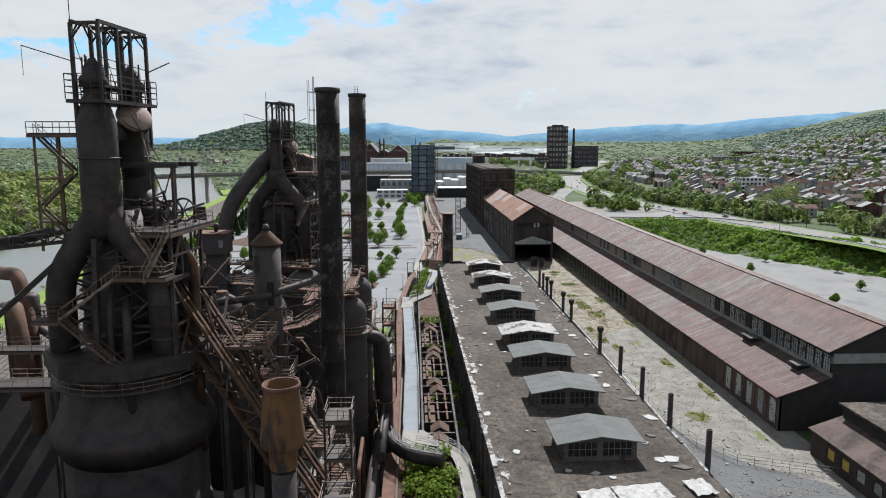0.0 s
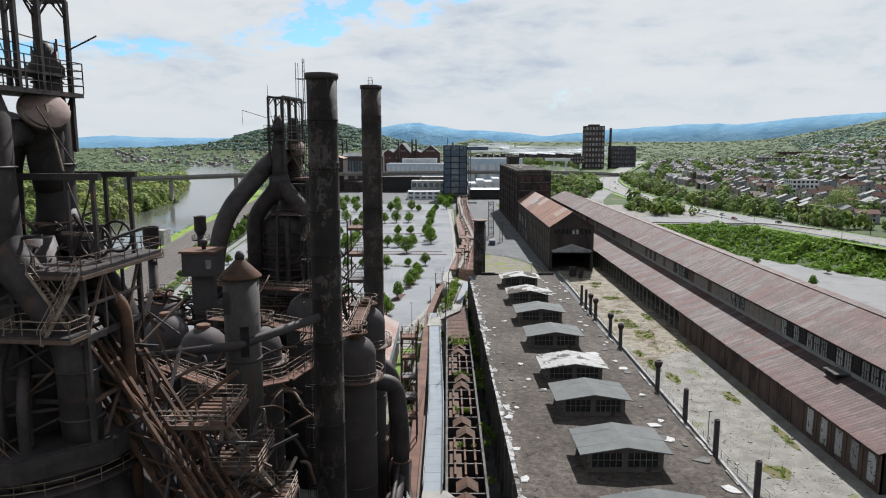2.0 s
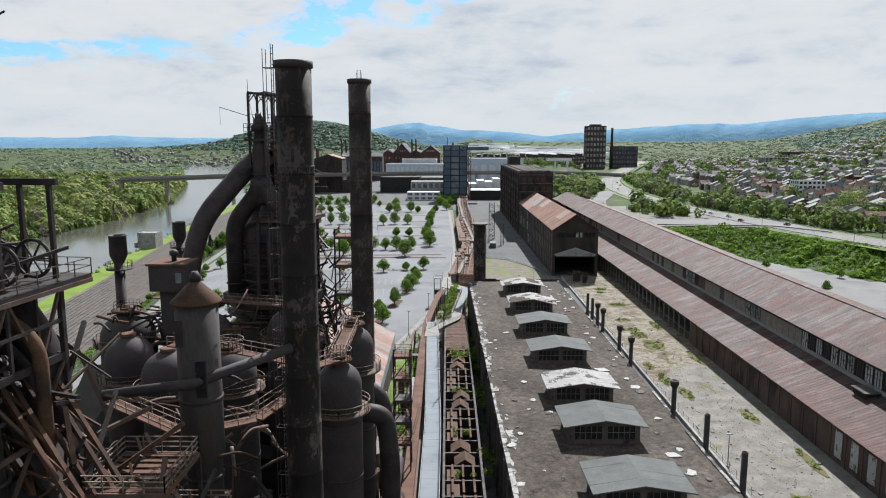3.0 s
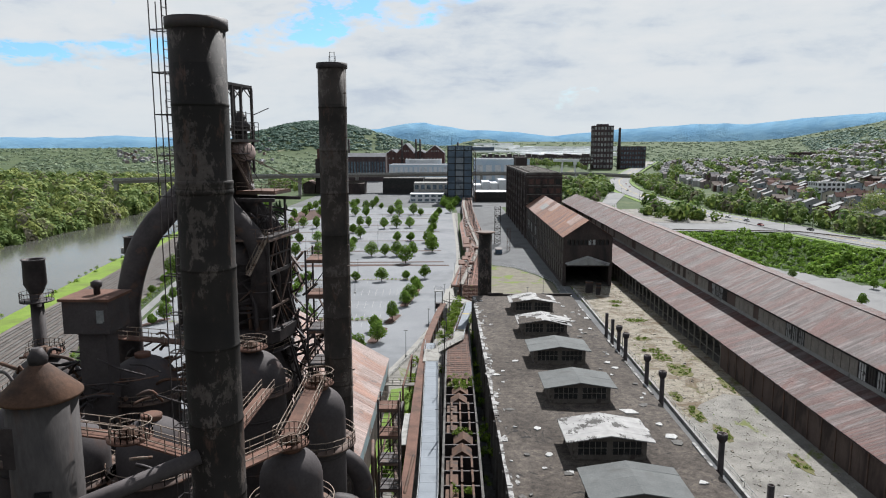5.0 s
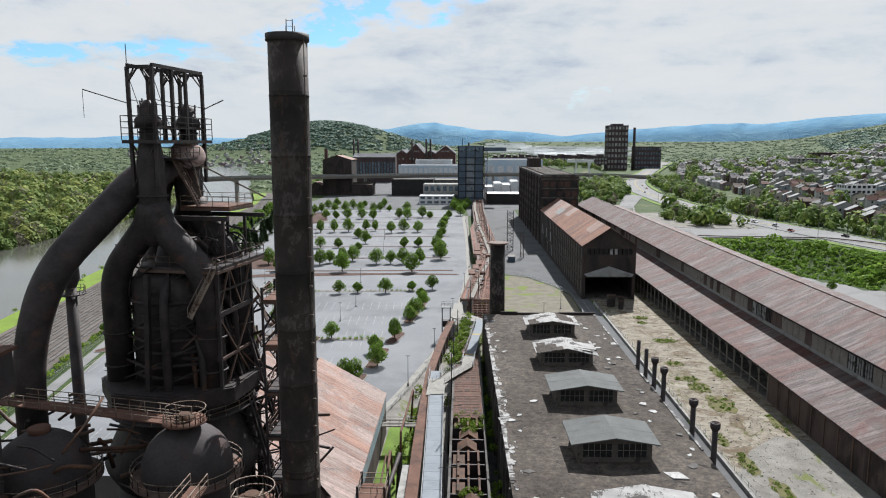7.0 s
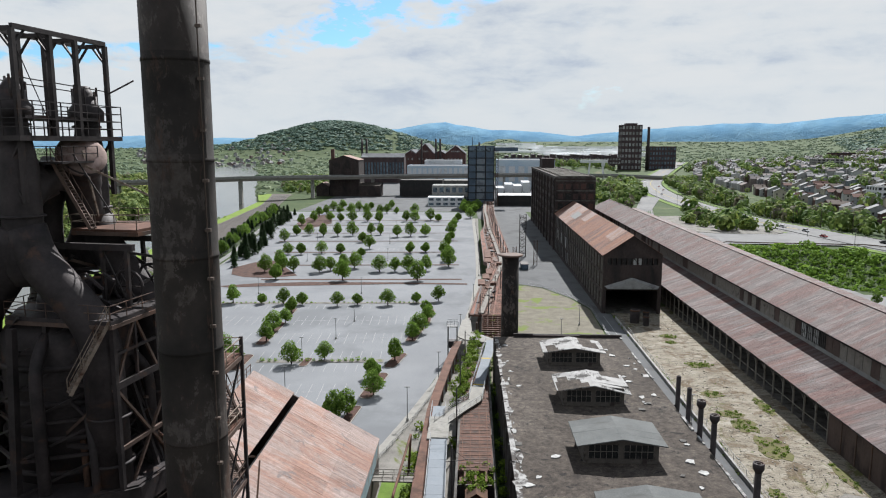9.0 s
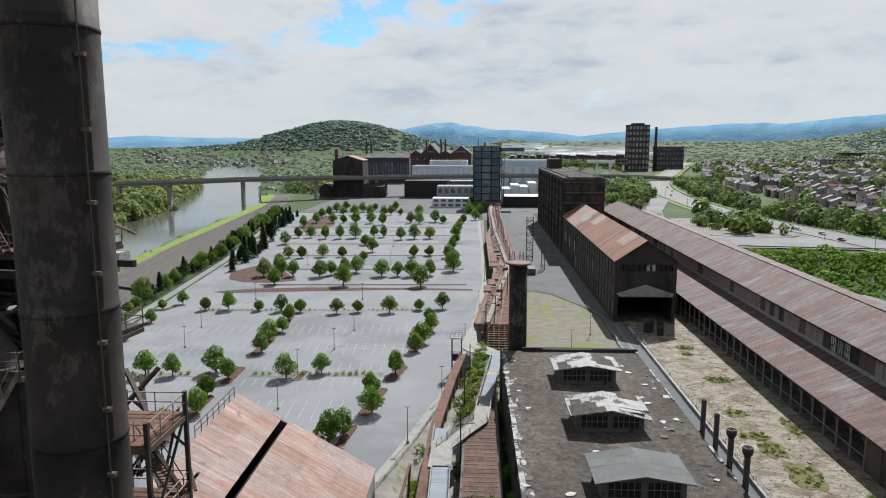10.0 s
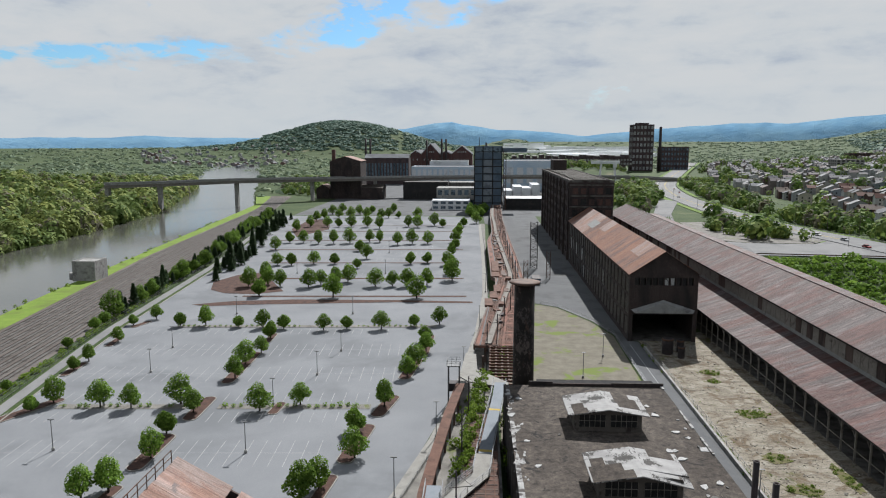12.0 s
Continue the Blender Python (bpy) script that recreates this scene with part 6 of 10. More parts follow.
def furnace(cx, cy, dz, turn, label, seed, first, rn, rf, rtop, apex, shoulder, ph, reach, foot):
    """One furnace: hearth, bell, collar, four uptakes that join in two trunks, hoist frame and top platform."""
    rg = random.Random(seed)
    t = thing("blast_furnace", pose(cx, cy, 0, 0, 0, turn), label, "blast furnace", "blast furnaces")
    z = lambda h: h + dz
    # hearth and bell
    part("hearth_shell", Shape().lathe(0, 0, [(7.4, 0), (7.4, z(21))], 40), iron, t)
    part("bell", Shape().lathe(0, 0, [(7.4, z(20.9)), (8.4, z(22.6)), (8.6, z(23.4)), (8.4, z(23.9)), (6.9, z(27.2)), (5.9, z(29.6)), (5.6, z(30.6))], 40), iron, t, "broad sooty bell-shaped shell")
    for q in range(3):
        part("shell_band", Shape().lathe(0, 0, [(7.4, 4 + q * 6), (7.62, 4.1 + q * 6), (7.62, 4.9 + q * 6), (7.4, 5 + q * 6)], 40, False), iron, t)
    col = Shape()
    oct_ = [(8.6 * math.cos(radians(a)), 8.6 * math.sin(radians(a))) for a in range(22, 382, 45)]
    col.prism(oct_, z(30.7), z(32.3))
    part("collar", col, iron, t, "heavy octagonal plate collar")
    part("collar_top", Shape().prism([(x * 0.97, y * 0.97) for x, y in oct_], z(32.3), z(32.42)), iron, t)
    part("bell_walk", Shape().lathe(0, 0, [(5.8, z(29.1)), (8.0, z(29.1)), (8.0, z(29.25)), (5.8, z(29.25))], 40, False), iron, t)
    part("railing", railing(ring(0, 0, z(29.25), 7.9, 26), 1.05, 3, 0.055), rail_pale, t)
    part("throat", Shape().lathe(0, 0, [(3.9, z(30.5)), (3.7, z(37)), (3.0, z(42)), (1.8, z(47))], 32), iron, t)
    if not first:
        part("shaft_casing", Shape().lathe(0, 0, [(4.8, z(31)), (4.8, z(43.2)), (3.6, z(45))], 32), iron, t, "black riveted shaft casing")
        for q in range(4):
            part("shell_band", Shape().lathe(0, 0, [(4.8, z(33 + q * 2.7)), (5.05, z(33.05 + q * 2.7)), (5.05, z(33.4 + q * 2.7)), (4.8, z(33.45 + q * 2.7))], 32, False), iron, t)
    # columns from the collar to the hoist deck
    for i in range(6):
        a = radians(30 + 60 * i)
        b = Vector((6.6 * math.cos(a), 6.6 * math.sin(a), z(30.6)))
        part("leg_column", Shape().beam(b, (4.4 * math.cos(a), 5.6 * math.sin(a), z(44.6)), 0.5), iron, t)
    for q in range(5):
        h = z(32.2 + q * 2.6)
        for i in range(6):
            a, b = radians(30 + 60 * i), radians(90 + 60 * i)
            f = 1 - 0.06 * q
            part("ring_beam", Shape().beam((6.6 * f * math.cos(a), 6.6 * f * math.sin(a), h), (6.6 * f * math.cos(b), 6.6 * f * math.sin(b), h), 0.24), iron, t)
            part("brace", Shape().beam((6.6 * f * math.cos(a), 6.6 * f * math.sin(a), h), (6.5 * f * math.cos(b), 6.5 * f * math.sin(b), h + 2.6), 0.16), iron, t)
    # two trunks, each on a fork of two uptakes
    for sy in (-1, 1):
        yy = 3.7 * sy
        r = rn if sy < 0 else rf
        part("uptake_trunk", Shape().tube([(0, yy, z(61.4)), (0, yy, z(58.8)), (0, yy, z(57.2)), (0, yy, z(56.0)), (0, yy, z(52)), (0, yy, apex + 1), (0, yy, apex - 0.8), (0, yy, apex - 1.8)], [rtop, rtop, rtop + (r - rtop) * 0.6, r, r, r * 1.04, r, r * 0.6], 28), iron, t)
        for hh, rr in ((58.9, rtop), (52.4, r)):
            part("flange", Shape().lathe(0, yy, [(rr, z(hh)), (rr + 0.2, z(hh + 0.03)), (rr + 0.2, z(hh + 0.16)), (rr, z(hh + 0.2))], 28, False), iron, t)
        part("valve_head", Shape().lathe(0, yy, [(1.3, z(59.4)), (1.35, z(60.2)), (0.9, z(60.8)), (0.7, z(61.6)), (0.3, z(62.2))], 20), iron, t)
        for i in range(7):
            a = 2 * math.pi * i / 7
            part("valve_pin", Shape().beam((0.9 * math.cos(a), yy + 0.9 * math.sin(a), z(60.6)), (0.9 * math.cos(a), yy + 0.9 * math.sin(a), z(61.7 + rg.uniform(0, 0.8))), 0.12), iron, t)
        for sx in (-1, 1):
            path = bend([(sx * 0.15, yy, apex + 2.4), (sx * 0.8, yy, apex + 0.2), (sx * 5.4, yy * 0.9, shoulder), (sx * 5.5, yy * 0.85, z(30.5))], 8, 2.4)
            part("uptake", Shape().tube(path, 1.42, 28), iron, t)
            for hh in (37.6, 34.0):
                part("flange", Shape().lathe(sx * 5.5, yy * 0.85, [(1.42, z(hh)), (1.6, z(hh + 0.03)), (1.6, z(hh + 0.2)), (1.42, z(hh + 0.23))], 28, False), iron, t)
    # saddle between the trunks
    part("cross_main", Shape().tube(bend([(0, -3.7, z(52.8)), (0, -2.0, z(54.6)), (0, 0, z(55.2)), (0, 2.0, z(54.6)), (0, 3.7, z(52.8))], 4, 1), 1.0, 20), iron, t)
    # bleeder pipe with a dished cover on its slanting mouth
    bl = part("bleeder", Shape().tube(bend([(0.0, 3.3, z(50.6)), (0.1, 2.6, z(53.4)), (0.7, 1.6, z(55.6)), (1.75, 0.9, z(56.6))], 6, 2.0), [1.35] * 7 + [1.5] * 7 + [1.62] * 2, 26), iron, t)
    ax = Vector((0.60, -0.52, 0.60)).normalized()
    c0 = Vector((1.5, 0.95, z(56.7)))
    part("cover", Shape().tube([c0 - ax * 0.15, c0 + ax * 0.12, c0 + ax * 0.3, c0 + ax * 0.46, c0 + ax * 0.54], [1.82, 1.82, 1.5, 0.95, 0.15], 30), cover_mat, bl, "dull pink dished cover")
    part("cover_stay", Shape().beam(c0 + ax * 0.7, c0 + Vector((1.6, -0.6, -4.6)), 0.14), rail_pale, bl)
    part("cover_stay", Shape().beam(c0 + ax * 0.3 + Vector((0.2, -1.2, 0)), c0 + Vector((2.6, -0.4, -4.4)), 0.1), iron, bl)
    # top platform and hoist frame
    px, py, pz, top = 1.35, 4.7, z(58.2), z(65.4)
    part("top_platform", Shape().box(-px - 0.6, px + 0.6, -py - 0.7, py + 0.7, pz - 0.35, pz), iron, t)
    part("railing", railing([(-px - 0.6, -py - 0.7, pz), (px + 0.6, -py - 0.7, pz), (px + 0.6, py + 0.7, pz), (-px - 0.6, py + 0.7, pz), (-px - 0.6, -py - 0.7, pz)], 2.4, 1.3, 0.07, 4), iron, t)
    part("top_deck", Shape().box(-px, px, -py + 0.6, py - 0.6, pz + 1.2, pz + 1.45), iron, t)
    for i, yy in enumerate((-py, -1.3, 1.3, py)):
        for sx in (-1, 1):
            part("frame_post", Shape().beam((sx * px, yy, z(53.5) if i in (0, 3) else pz), (sx * px, yy, top), 0.32), iron, t)
        fr = Shape()
        fr.beam((-px, yy, top), (px, yy, top), 0.3)
        for sx in (-1, 1):
            fr.beam((sx * px, yy, top - 1.5), (sx * (px - 1.2), yy, top), 0.14)
        part("portal_beam", fr, iron, t)
    for sx in (-1, 1):
        hb = Shape()
        hb.beam((sx * px, -py, top + 0.16), (sx * px, py, top + 0.16), 0.28, 0.34)
        for a, b in ((-py, -1.3), (1.3, py)):
            hb.beam((sx * px, a, top - 1.3), (sx * px, a + 1.1, top), 0.13)
            hb.beam((sx * px, b, top - 1.3), (sx * px, b - 1.1, top), 0.13)
        part("runway_beam", hb, iron, t)
        cb = Shape()
        cb.beam((sx * px, -py, pz + 4.0), (sx * px, py, pz + 3.6), 0.07)
        cb.beam((sx * px, -1.4, pz), (sx * px, -py, top - 0.6), 0.05)
        part("tie_rod", cb, iron, t)
    for yy in (-py, py):
        br = Shape()
        br.beam((-px, yy, z(53.5)), (px, yy, pz - 0.3), 0.14)
        br.beam((px, yy, z(53.5)), (-px, yy, pz - 0.3), 0.14)
        part("knee_brace", br, iron, t)
    part("davit_arm", Shape().beam((-px, -py, pz + 3.6), (-px - 4.4, -py - 1.0, pz + 5.0), 0.1), iron, t)
    part("davit_arm", Shape().beam((px, py, pz + 3.4), (px + 2.8, py - 0.5, pz + 4.4), 0.1), iron, t)
    part("hoist_cable", Shape().beam((-px - 4.4, -py - 1.0, pz + 5.0), (-px - 4.4, -py - 1.0, pz + 2.2), 0.035), iron, t)
    part("rod", Shape().beam((-px, -py, top), (-px, -py, top + 2.2), 0.06), iron, t)
    # hoist deck with sheaves, portal and long boom
    deck(t, -1.5, 7.2, -4.5, 6.5, z(45.2), iron, 0.3, "all", steel_brown)
    if not first:
        deck(t, 0.5, 6.2, 0.5, 6.2, ph + 1.2, deck_rust, 0.2, "all", rail_pale)
    for x, y in ((6.0, -0.6), (6.0, 4.4), (3.9, 4.4), (3.9, -0.6)):
        part("portal_post", Shape().beam((x, y, z(45.2)), (x, y, ph - 0.1), 0.28), iron, t)
    pb = Shape()
    part("portal_beam", pb.beam((-1.6, -0.6, ph), (6.6, -0.6, ph), 0.4, 0.5), iron, t)
    part("portal_beam", Shape().beam((-1.6, 4.4, ph), (reach, 4.4, ph), 0.35, 0.45), iron, t)
    part("portal_brace", Shape().beam((3.9, -0.6, z(45.4)), (6.0, -0.6, ph - 0.2), 0.1), iron, t)
    part("portal_brace", Shape().beam((6.0, -0.6, z(45.4)), (3.9, -0.6, ph - 0.2), 0.1), iron, t)
    for yy in (0.4, 3.4):
        sheave(t, (5.2, yy, z(46.7)), 1.25, "y")
    if not first:
        part("stair", stair((1.2, -1.6, z(56.4)), (3.6, -1.0, z(51.3))), steel_brown, t)
        part("backstay", Shape().beam((2.6, -0.2, z(56.0)), (8.6, 4.4, z(51.9)), 0.16), rail_pale, t)
    if not first:
        part("stage", Shape().box(-1.2, 2.6, -2.4, 1.4, z(56.2), z(56.35)), iron, t)
        part("railing", railing([(-1.2, -2.4, z(56.35)), (2.6, -2.4, z(56.35)), (2.6, 1.4, z(56.35))], 1.1, 1.2, 0.06), iron, t)
    part("stair", stair((6.8, -4.2, z(45.2)), (5.0, -6.4, z(40.4))), rail_pale, t)
    # stair tower on the river side
    if first:
        lt = Shape()
        for x, y in ((-6.8, -3.4), (-6.8, 0.4), (-4.2, -3.4)):
            lt.beam((x, y, z(43)), (x, y, z(55)), 0.2)
        for h in (46, 50.4):
            lt.beam((-6.8, -3.4, z(h)), (-3.2, -3.4, z(h)), 0.18)
            lt.beam((-6.8, -3.4, z(h)), (-6.8, 0.4, z(h)), 0.18)
        part("stair_tower", lt, steel_brown, t)
        for a, b in (((-6.4, -3.6, 54.9), (-2.6, -3.6, 51.2)), ((-2.6, -3.6, 51.0), (-6.4, -3.6, 47.6)), ((-6.4, -3.6, 47.4), (-2.6, -3.6, 43.8))):
            part("stair", stair((a[0], a[1], z(a[2])), (b[0], b[1], z(b[2]))), steel_brown, t)
        deck(t, -7.0, -1.8, -4.2, -2.6, z(55.0), iron, 0.15)
    # gas offtake bulge behind the near trunk
    part("offtake", Shape().tube(bend([(-1.0, 1.5, z(56)), (-2.8, 1.5, z(53)), (-3.2, 1.8, z(45)), (-3.0, 2.0, z(40))], 6, 2), 1.35, 22), iron, t)
    # long arms of the cast house crane, river side
    if first:
        for a, b in (((-5, -4, 45.4), (-16, -10, 42.5)), ((-5, -2, 45), (-16, -8, 42.2)), ((-5, -4, 42), (-13, -9, 33.5))):
            part("crane_arm", Shape().beam((a[0], a[1], z(a[2])), (b[0], b[1], z(b[2])), 0.55), iron, t)
        part("crane_arm", lattice((-4, -4, z(44.6)), (-17, -10.5, z(43.6)), 1.6, 1.0, 1.6, 0.14, 0.2), iron, t)
    # skip bridge: two lattice girders and a plated bottom
    rm = Matrix.Rotation(radians(-turn), 3, "Z")
    a, b = rm @ Vector((4.7, 0.8, z(38.8))), rm @ Vector(foot)
    for o in (-1.4, 1.4):
        off = Vector((0.28, 0.96, 0)) * o
        part("skip_girder", lattice(a + off, b + off, 0.8, 2.4, 2.4, 0.16, 0.3), iron_rust if first else iron, t)
    part("skip_floor", Shape().beam(a - UP * 1.0, b - UP * 1.0, 3.0, 0.18), iron, t)
    part("skip_rail", Shape().beam(a + UP * 1.6, b + UP * 1.6, 0.25), iron_rust, t)
    for f in (0.3, 0.62):
        p = a.lerp(b, f)
        for o in (-1.5, 1.5):
            q = p + Vector((0.28, 0.96, 0)) * o
            part("skip_leg", Shape().beam(q - UP * 1.2, (q.x, q.y, 0), 0.5), iron, t)
        part("skip_tie", Shape().beam(p + Vector((-0.4, -1.4, -3)), p + Vector((0.4, 1.4, -3)), 0.25), iron, t)
    # braced side frame that carries the hoist deck
    for x in (6.9, 1.4):
        for y in (-4.0, -1.5, 1.0, 3.4):
            part("frame_post", Shape().beam((x, y, z(30.6) if y in (-4.0, 3.4) else z(40.2)), (x, y, z(45.2)), 0.34 if y in (-4.0, 3.4) else 0.2), iron, t)
        for h, w_ in ((44.8, 0.4), (42.6, 0.22), (40.2, 0.5), (35.4, 0.3)):
            part("frame_beam", Shape().beam((x, -4.0, z(h)), (x, 3.4, z(h)), 0.24, w_), iron if h > 36 else steel_brown, t)
        for y0, y1, h0, h1 in ((-4.0, -1.5, 40.2, 44.8), (-1.5, 1.0, 44.8, 40.2), (1.0, 3.4, 40.2, 44.8), (-4.0, 3.4, 30.8, 40.0), (3.4, -4.0, 30.8, 40.0)):
            part("brace", Shape().beam((x, y0, z(h0)), (x, y1, z(h1)), 0.2), steel_brown, t)
    for y in (-4.0, 3.4):
        for h in (44.8, 40.2, 35.4):
            part("frame_beam", Shape().beam((1.4, y, z(h)), (6.9, y, z(h)), 0.24, 0.36), iron, t)
        part("brace", Shape().beam((1.4, y, z(35.4)), (6.9, y, z(40.2)), 0.2), steel_brown, t)
        part("brace", Shape().beam((6.9, y, z(35.4)), (1.4, y, z(40.2)), 0.2), iron, t)
    if first:
        part("stair", stair((3.4, -4.6, z(45.2)), (6.4, -4.6, z(41.0))), rail_pale, t)
        deck(t, 2.2, 7.4, -6.6, -4.4, z(41.0), iron, 0.16, "all", rail_pale)
        part("stair", stair((2.4, -6.0, z(41.0)), (-3.6, -6.4, z(36.6))), rail_pale, t)
        deck(t, -6.2, -3.4, -7.2, -5.6, z(36.6), iron, 0.16, "all", steel_brown)
        part("stair", stair((-3.4, -6.8, z(36.6)), (3.4, -7.0, z(31.0))), steel_brown, t)
    # winch gear and loose bars on the hoist deck
    part("winch_drum", Shape().tube([(1.0, 2.2, z(46.3)), (4.0, 2.2, z(46.3))], 0.85, 18), iron, t)
    part("winch_house", Shape().box(0.2, 2.4, 4.0, 6.0, z(45.2), z(47.4)), iron, t)
    for i in range(26):
        p = Vector((rg.uniform(-1, 6.8), rg.uniform(-3.5, 5.5), z(rg.uniform(45.4, 48.6))))
        d = Vector((rg.uniform(-1, 1), rg.uniform(-1, 1), rg.uniform(-0.35, 0.35))).normalized() * rg.uniform(1.5, 5)
        part("bar", Shape().beam(p - d / 2, p + d / 2, rg.uniform(0.1, 0.24)), rg.choice((iron, iron, steel_brown)), t)
    # tangle of struts about the bridge
    for i in range(70):
        p = a.lerp(b, rg.uniform(0.0, 0.55)) + Vector((rg.uniform(-1.5, 5.0), rg.uniform(-1.0, 6.5), rg.uniform(-4, 4)))
        d = Vector((rg.uniform(-1, 1), rg.uniform(-1, 1), rg.uniform(-1.1, 1.1))).normalized() * rg.uniform(2.5, 7)
        part("strut", Shape().beam(p - d / 2, p + d / 2, rg.uniform(0.12, 0.32)), rg.choice((iron, iron, steel_brown, steel_brown, iron_rust)), t)
    for i in range(5):
        a0 = radians(rg.uniform(-80, 40))
        r0 = rg.uniform(5.8, 7.6)
        p = Vector((r0 * math.cos(a0), r0 * math.sin(a0), 0))
        part("side_pipe", Shape().tube(bend([(p.x, p.y, z(20)), (p.x, p.y, z(34 + 2 * i)), (p.x * 0.5, p.y * 0.5, z(38 + 1.6 * i))], 4, 1.5), rg.uniform(0.25, 0.5), 12), rg.choice((iron, iron_rust)), t)
    return t


f1 = furnace(-31.0, 75.1, 3.2, -6, "towering soot-black blast furnace with forked gas uptakes and hoist frame", 5, True, 1.85, 1.5, 1.0, 49.4, 43.4, 54.9, 6.6, (26.4, -5.6, 10.0))
f2 = furnace(-28.0, 150.8, 0.0, -9, "black blast furnace with forked uptakes and a sweeping downcomer", 9, False, 1.35, 1.3, 0.9, 49.2, 44.2, 49.9, 8.4, (12.5, 0.5, 8.0))
# downcomer of the second furnace
dc = bend([(-28.6, 150.4, 55.4), (-31, 148.5, 53.8), (-36.9, 141.8, 45.5), (-38.5, 139.9, 38.0), (-38.6, 139.6, 22.0)], 8, 7)
part("downcomer", Shape().tube([f2.matrix_basis.inverted() @ Vector(p) for p in dc], [1.78 - 0.4 * i / (len(dc) - 1) for i in range(len(dc))], 28), iron, f2, "great curved downcomer pipe")

# ---------------------------------------------------------------- stoves, towers, pipes between the furnaces


def stove(x, y, r, top, ring_z, label, walk=True):
    t = thing("hot_blast_stove", (x, y, 0), label, "stove", "hot blast stoves")
    spring = top - r * 1.02
    prof = [(r, 0), (r, spring)] + [(r * math.cos(a), spring + r * 1.0 * math.sin(a)) for a in arc(0.08, math.pi / 2 - 0.12, 9)]
    part("shell", Shape().lathe(0, 0, prof, 36), iron_dome, t)
    for k in range(3):
        zz = spring - 4 - k * 6.5
        part("shell_band", Shape().lathe(0, 0, [(r, zz), (r + 0.06, zz + 0.03), (r + 0.06, zz + 0.22), (r, zz + 0.25)], 36, False), iron, t)
    part("manhole", Shape().lathe(0, 0, [(0.9, top - 0.3), (0.95, top + 0.25), (0.8, top + 0.32)], 18), deck_rust, t)
    if walk:
        part("ring_walk", Shape().lathe(0, 0, [(r, ring_z - 0.15), (r + 0.95, ring_z - 0.15), (r + 0.95, ring_z), (r, ring_z)], 36, False), steel_brown, t)
        part("railing", railing(ring(0, 0, ring_z, r + 0.88, 26), 1.1, 3, 0.06), rail_pale, t, "pale weathered hand rail")
    return t


iron_dome = surf("grey_brown_stove_plate", (0.058, 0.050, 0.051), (0.098, 0.083, 0.083), 0.3, (0.105, 0.066, 0.055), 0.4, 0.58, 0.72, 0.75, 0.1, 0.3, 4.0)
STOVES = ((-10.0, 106.3, 2.5, 33.7, 28.4), (-9.8, 117.0, 2.5, 34.9, 29.5), (-21.4, 135.0, 3.95, 33.0, 28.3), (-34.2, 134.0, 4.0, 32.6, 28.0), (-24.5, 114.0, 3.2, 33.0, 28.0), (-31.5, 113.0, 3.2, 33.0, 28.0), (-38.5, 118.0, 3.0, 33.4, 28.0), (-46.0, 134.0, 4.0, 32.6, 28.0))
for i, (x, y, r, top, rz) in enumerate(STOVES):
    stove(x, y, r, top, rz, "tall domed hot blast stove of dull grey-brown plate" if i < 3 else "sooty domed hot blast stove behind the walkways")


def gangway(pts, width, label, mat=None, rails=None, trestles=True):
    """A narrow plated walkway with railings on both sides."""
    t = thing("gangway", (0, 0, 0), label, "gangway", "gangways of the plant")
    v = [Vector(p) for p in pts]
    for a, b in zip(v, v[1:]):
        d = (b - a)
        side = Vector((d.y, -d.x, 0)).normalized() * (width / 2)
        part("deck_plate", Shape().beam(a, b, width, 0.14), mat or deck_rust, t)
        for o in (side, -side):
            part("railing", railing([a + o, b + o], 1.1, 1.7, 0.06), rails or rail_pale, t)
    return t


gangway([(-13.6, 98.5, 35.0), (-10.2, 106.0, 34.1), (-9.9, 117.0, 35.2)], 1.7, "rust-red gangway with pale rails over the stove domes")
gangway([(-27, 103.0, 36.6), (-20, 101.6, 36.4), (-13.6, 98.6, 36.2)], 1.3, "long rusty gangway with pale rails")
gangway([(-43.5, 138.6, 33.8), (-32, 136.5, 33.6), (-21.0, 134.2, 33.4)], 1.8, "rusty gangway between two stove domes")
gangway([(-21.5, 90.8, 32.0), (-15.5, 93.0, 32.6), (-12.8, 98.2, 33.4)], 1.6, "bent rust-red gangway beside a tower")
gangway([(-30, 96, 33), (-21.5, 90.5, 32.4)], 1.5, "rusty gangway with buckled pale rails")
gangway([(-17.5, 112, 31), (-17.6, 128, 30.6)], 1.4, "narrow iron gangway between stoves")
for x, y, zz, r in ((-10.0, 106.3, 34.1, 1.5), (-9.8, 117.0, 35.3, 1.5), (-20.6, 101.8, 36.5, 1.6), (-21.2, 134.4, 33.5, 1.9), (-46.0, 134.0, 32.9, 2.2)):
    t = thing("dome_platform", (x, y, zz), "round rust-red platform with pale curved rail", "platform", "platforms on the domes")
    part("plate", Shape().lathe(0, 0, [(r, -0.12), (r, 0.03), (0.3, 0.04)], 24), deck_rust, t)
    part("railing", railing(ring(0, 0, 0.03, r - 0.05, 18, radians(-120), radians(170)), 1.1, 3, 0.06), rail_pale, t)
    part("valve", Shape().lathe(0, 0, [(0.8, 0.04), (0.85, 0.35), (0.5, 0.42), (0.45, 0.7)], 16), iron_rust, t)

tower_grey = surf("dull_grey_tower_plate", (0.060, 0.054, 0.053), (0.105, 0.093, 0.089), 0.5, (0.10, 0.065, 0.05), 0.5, 0.55, 0.68, 0.75, 0.1, 0.3, 4.0, (1, 1, 0.3))
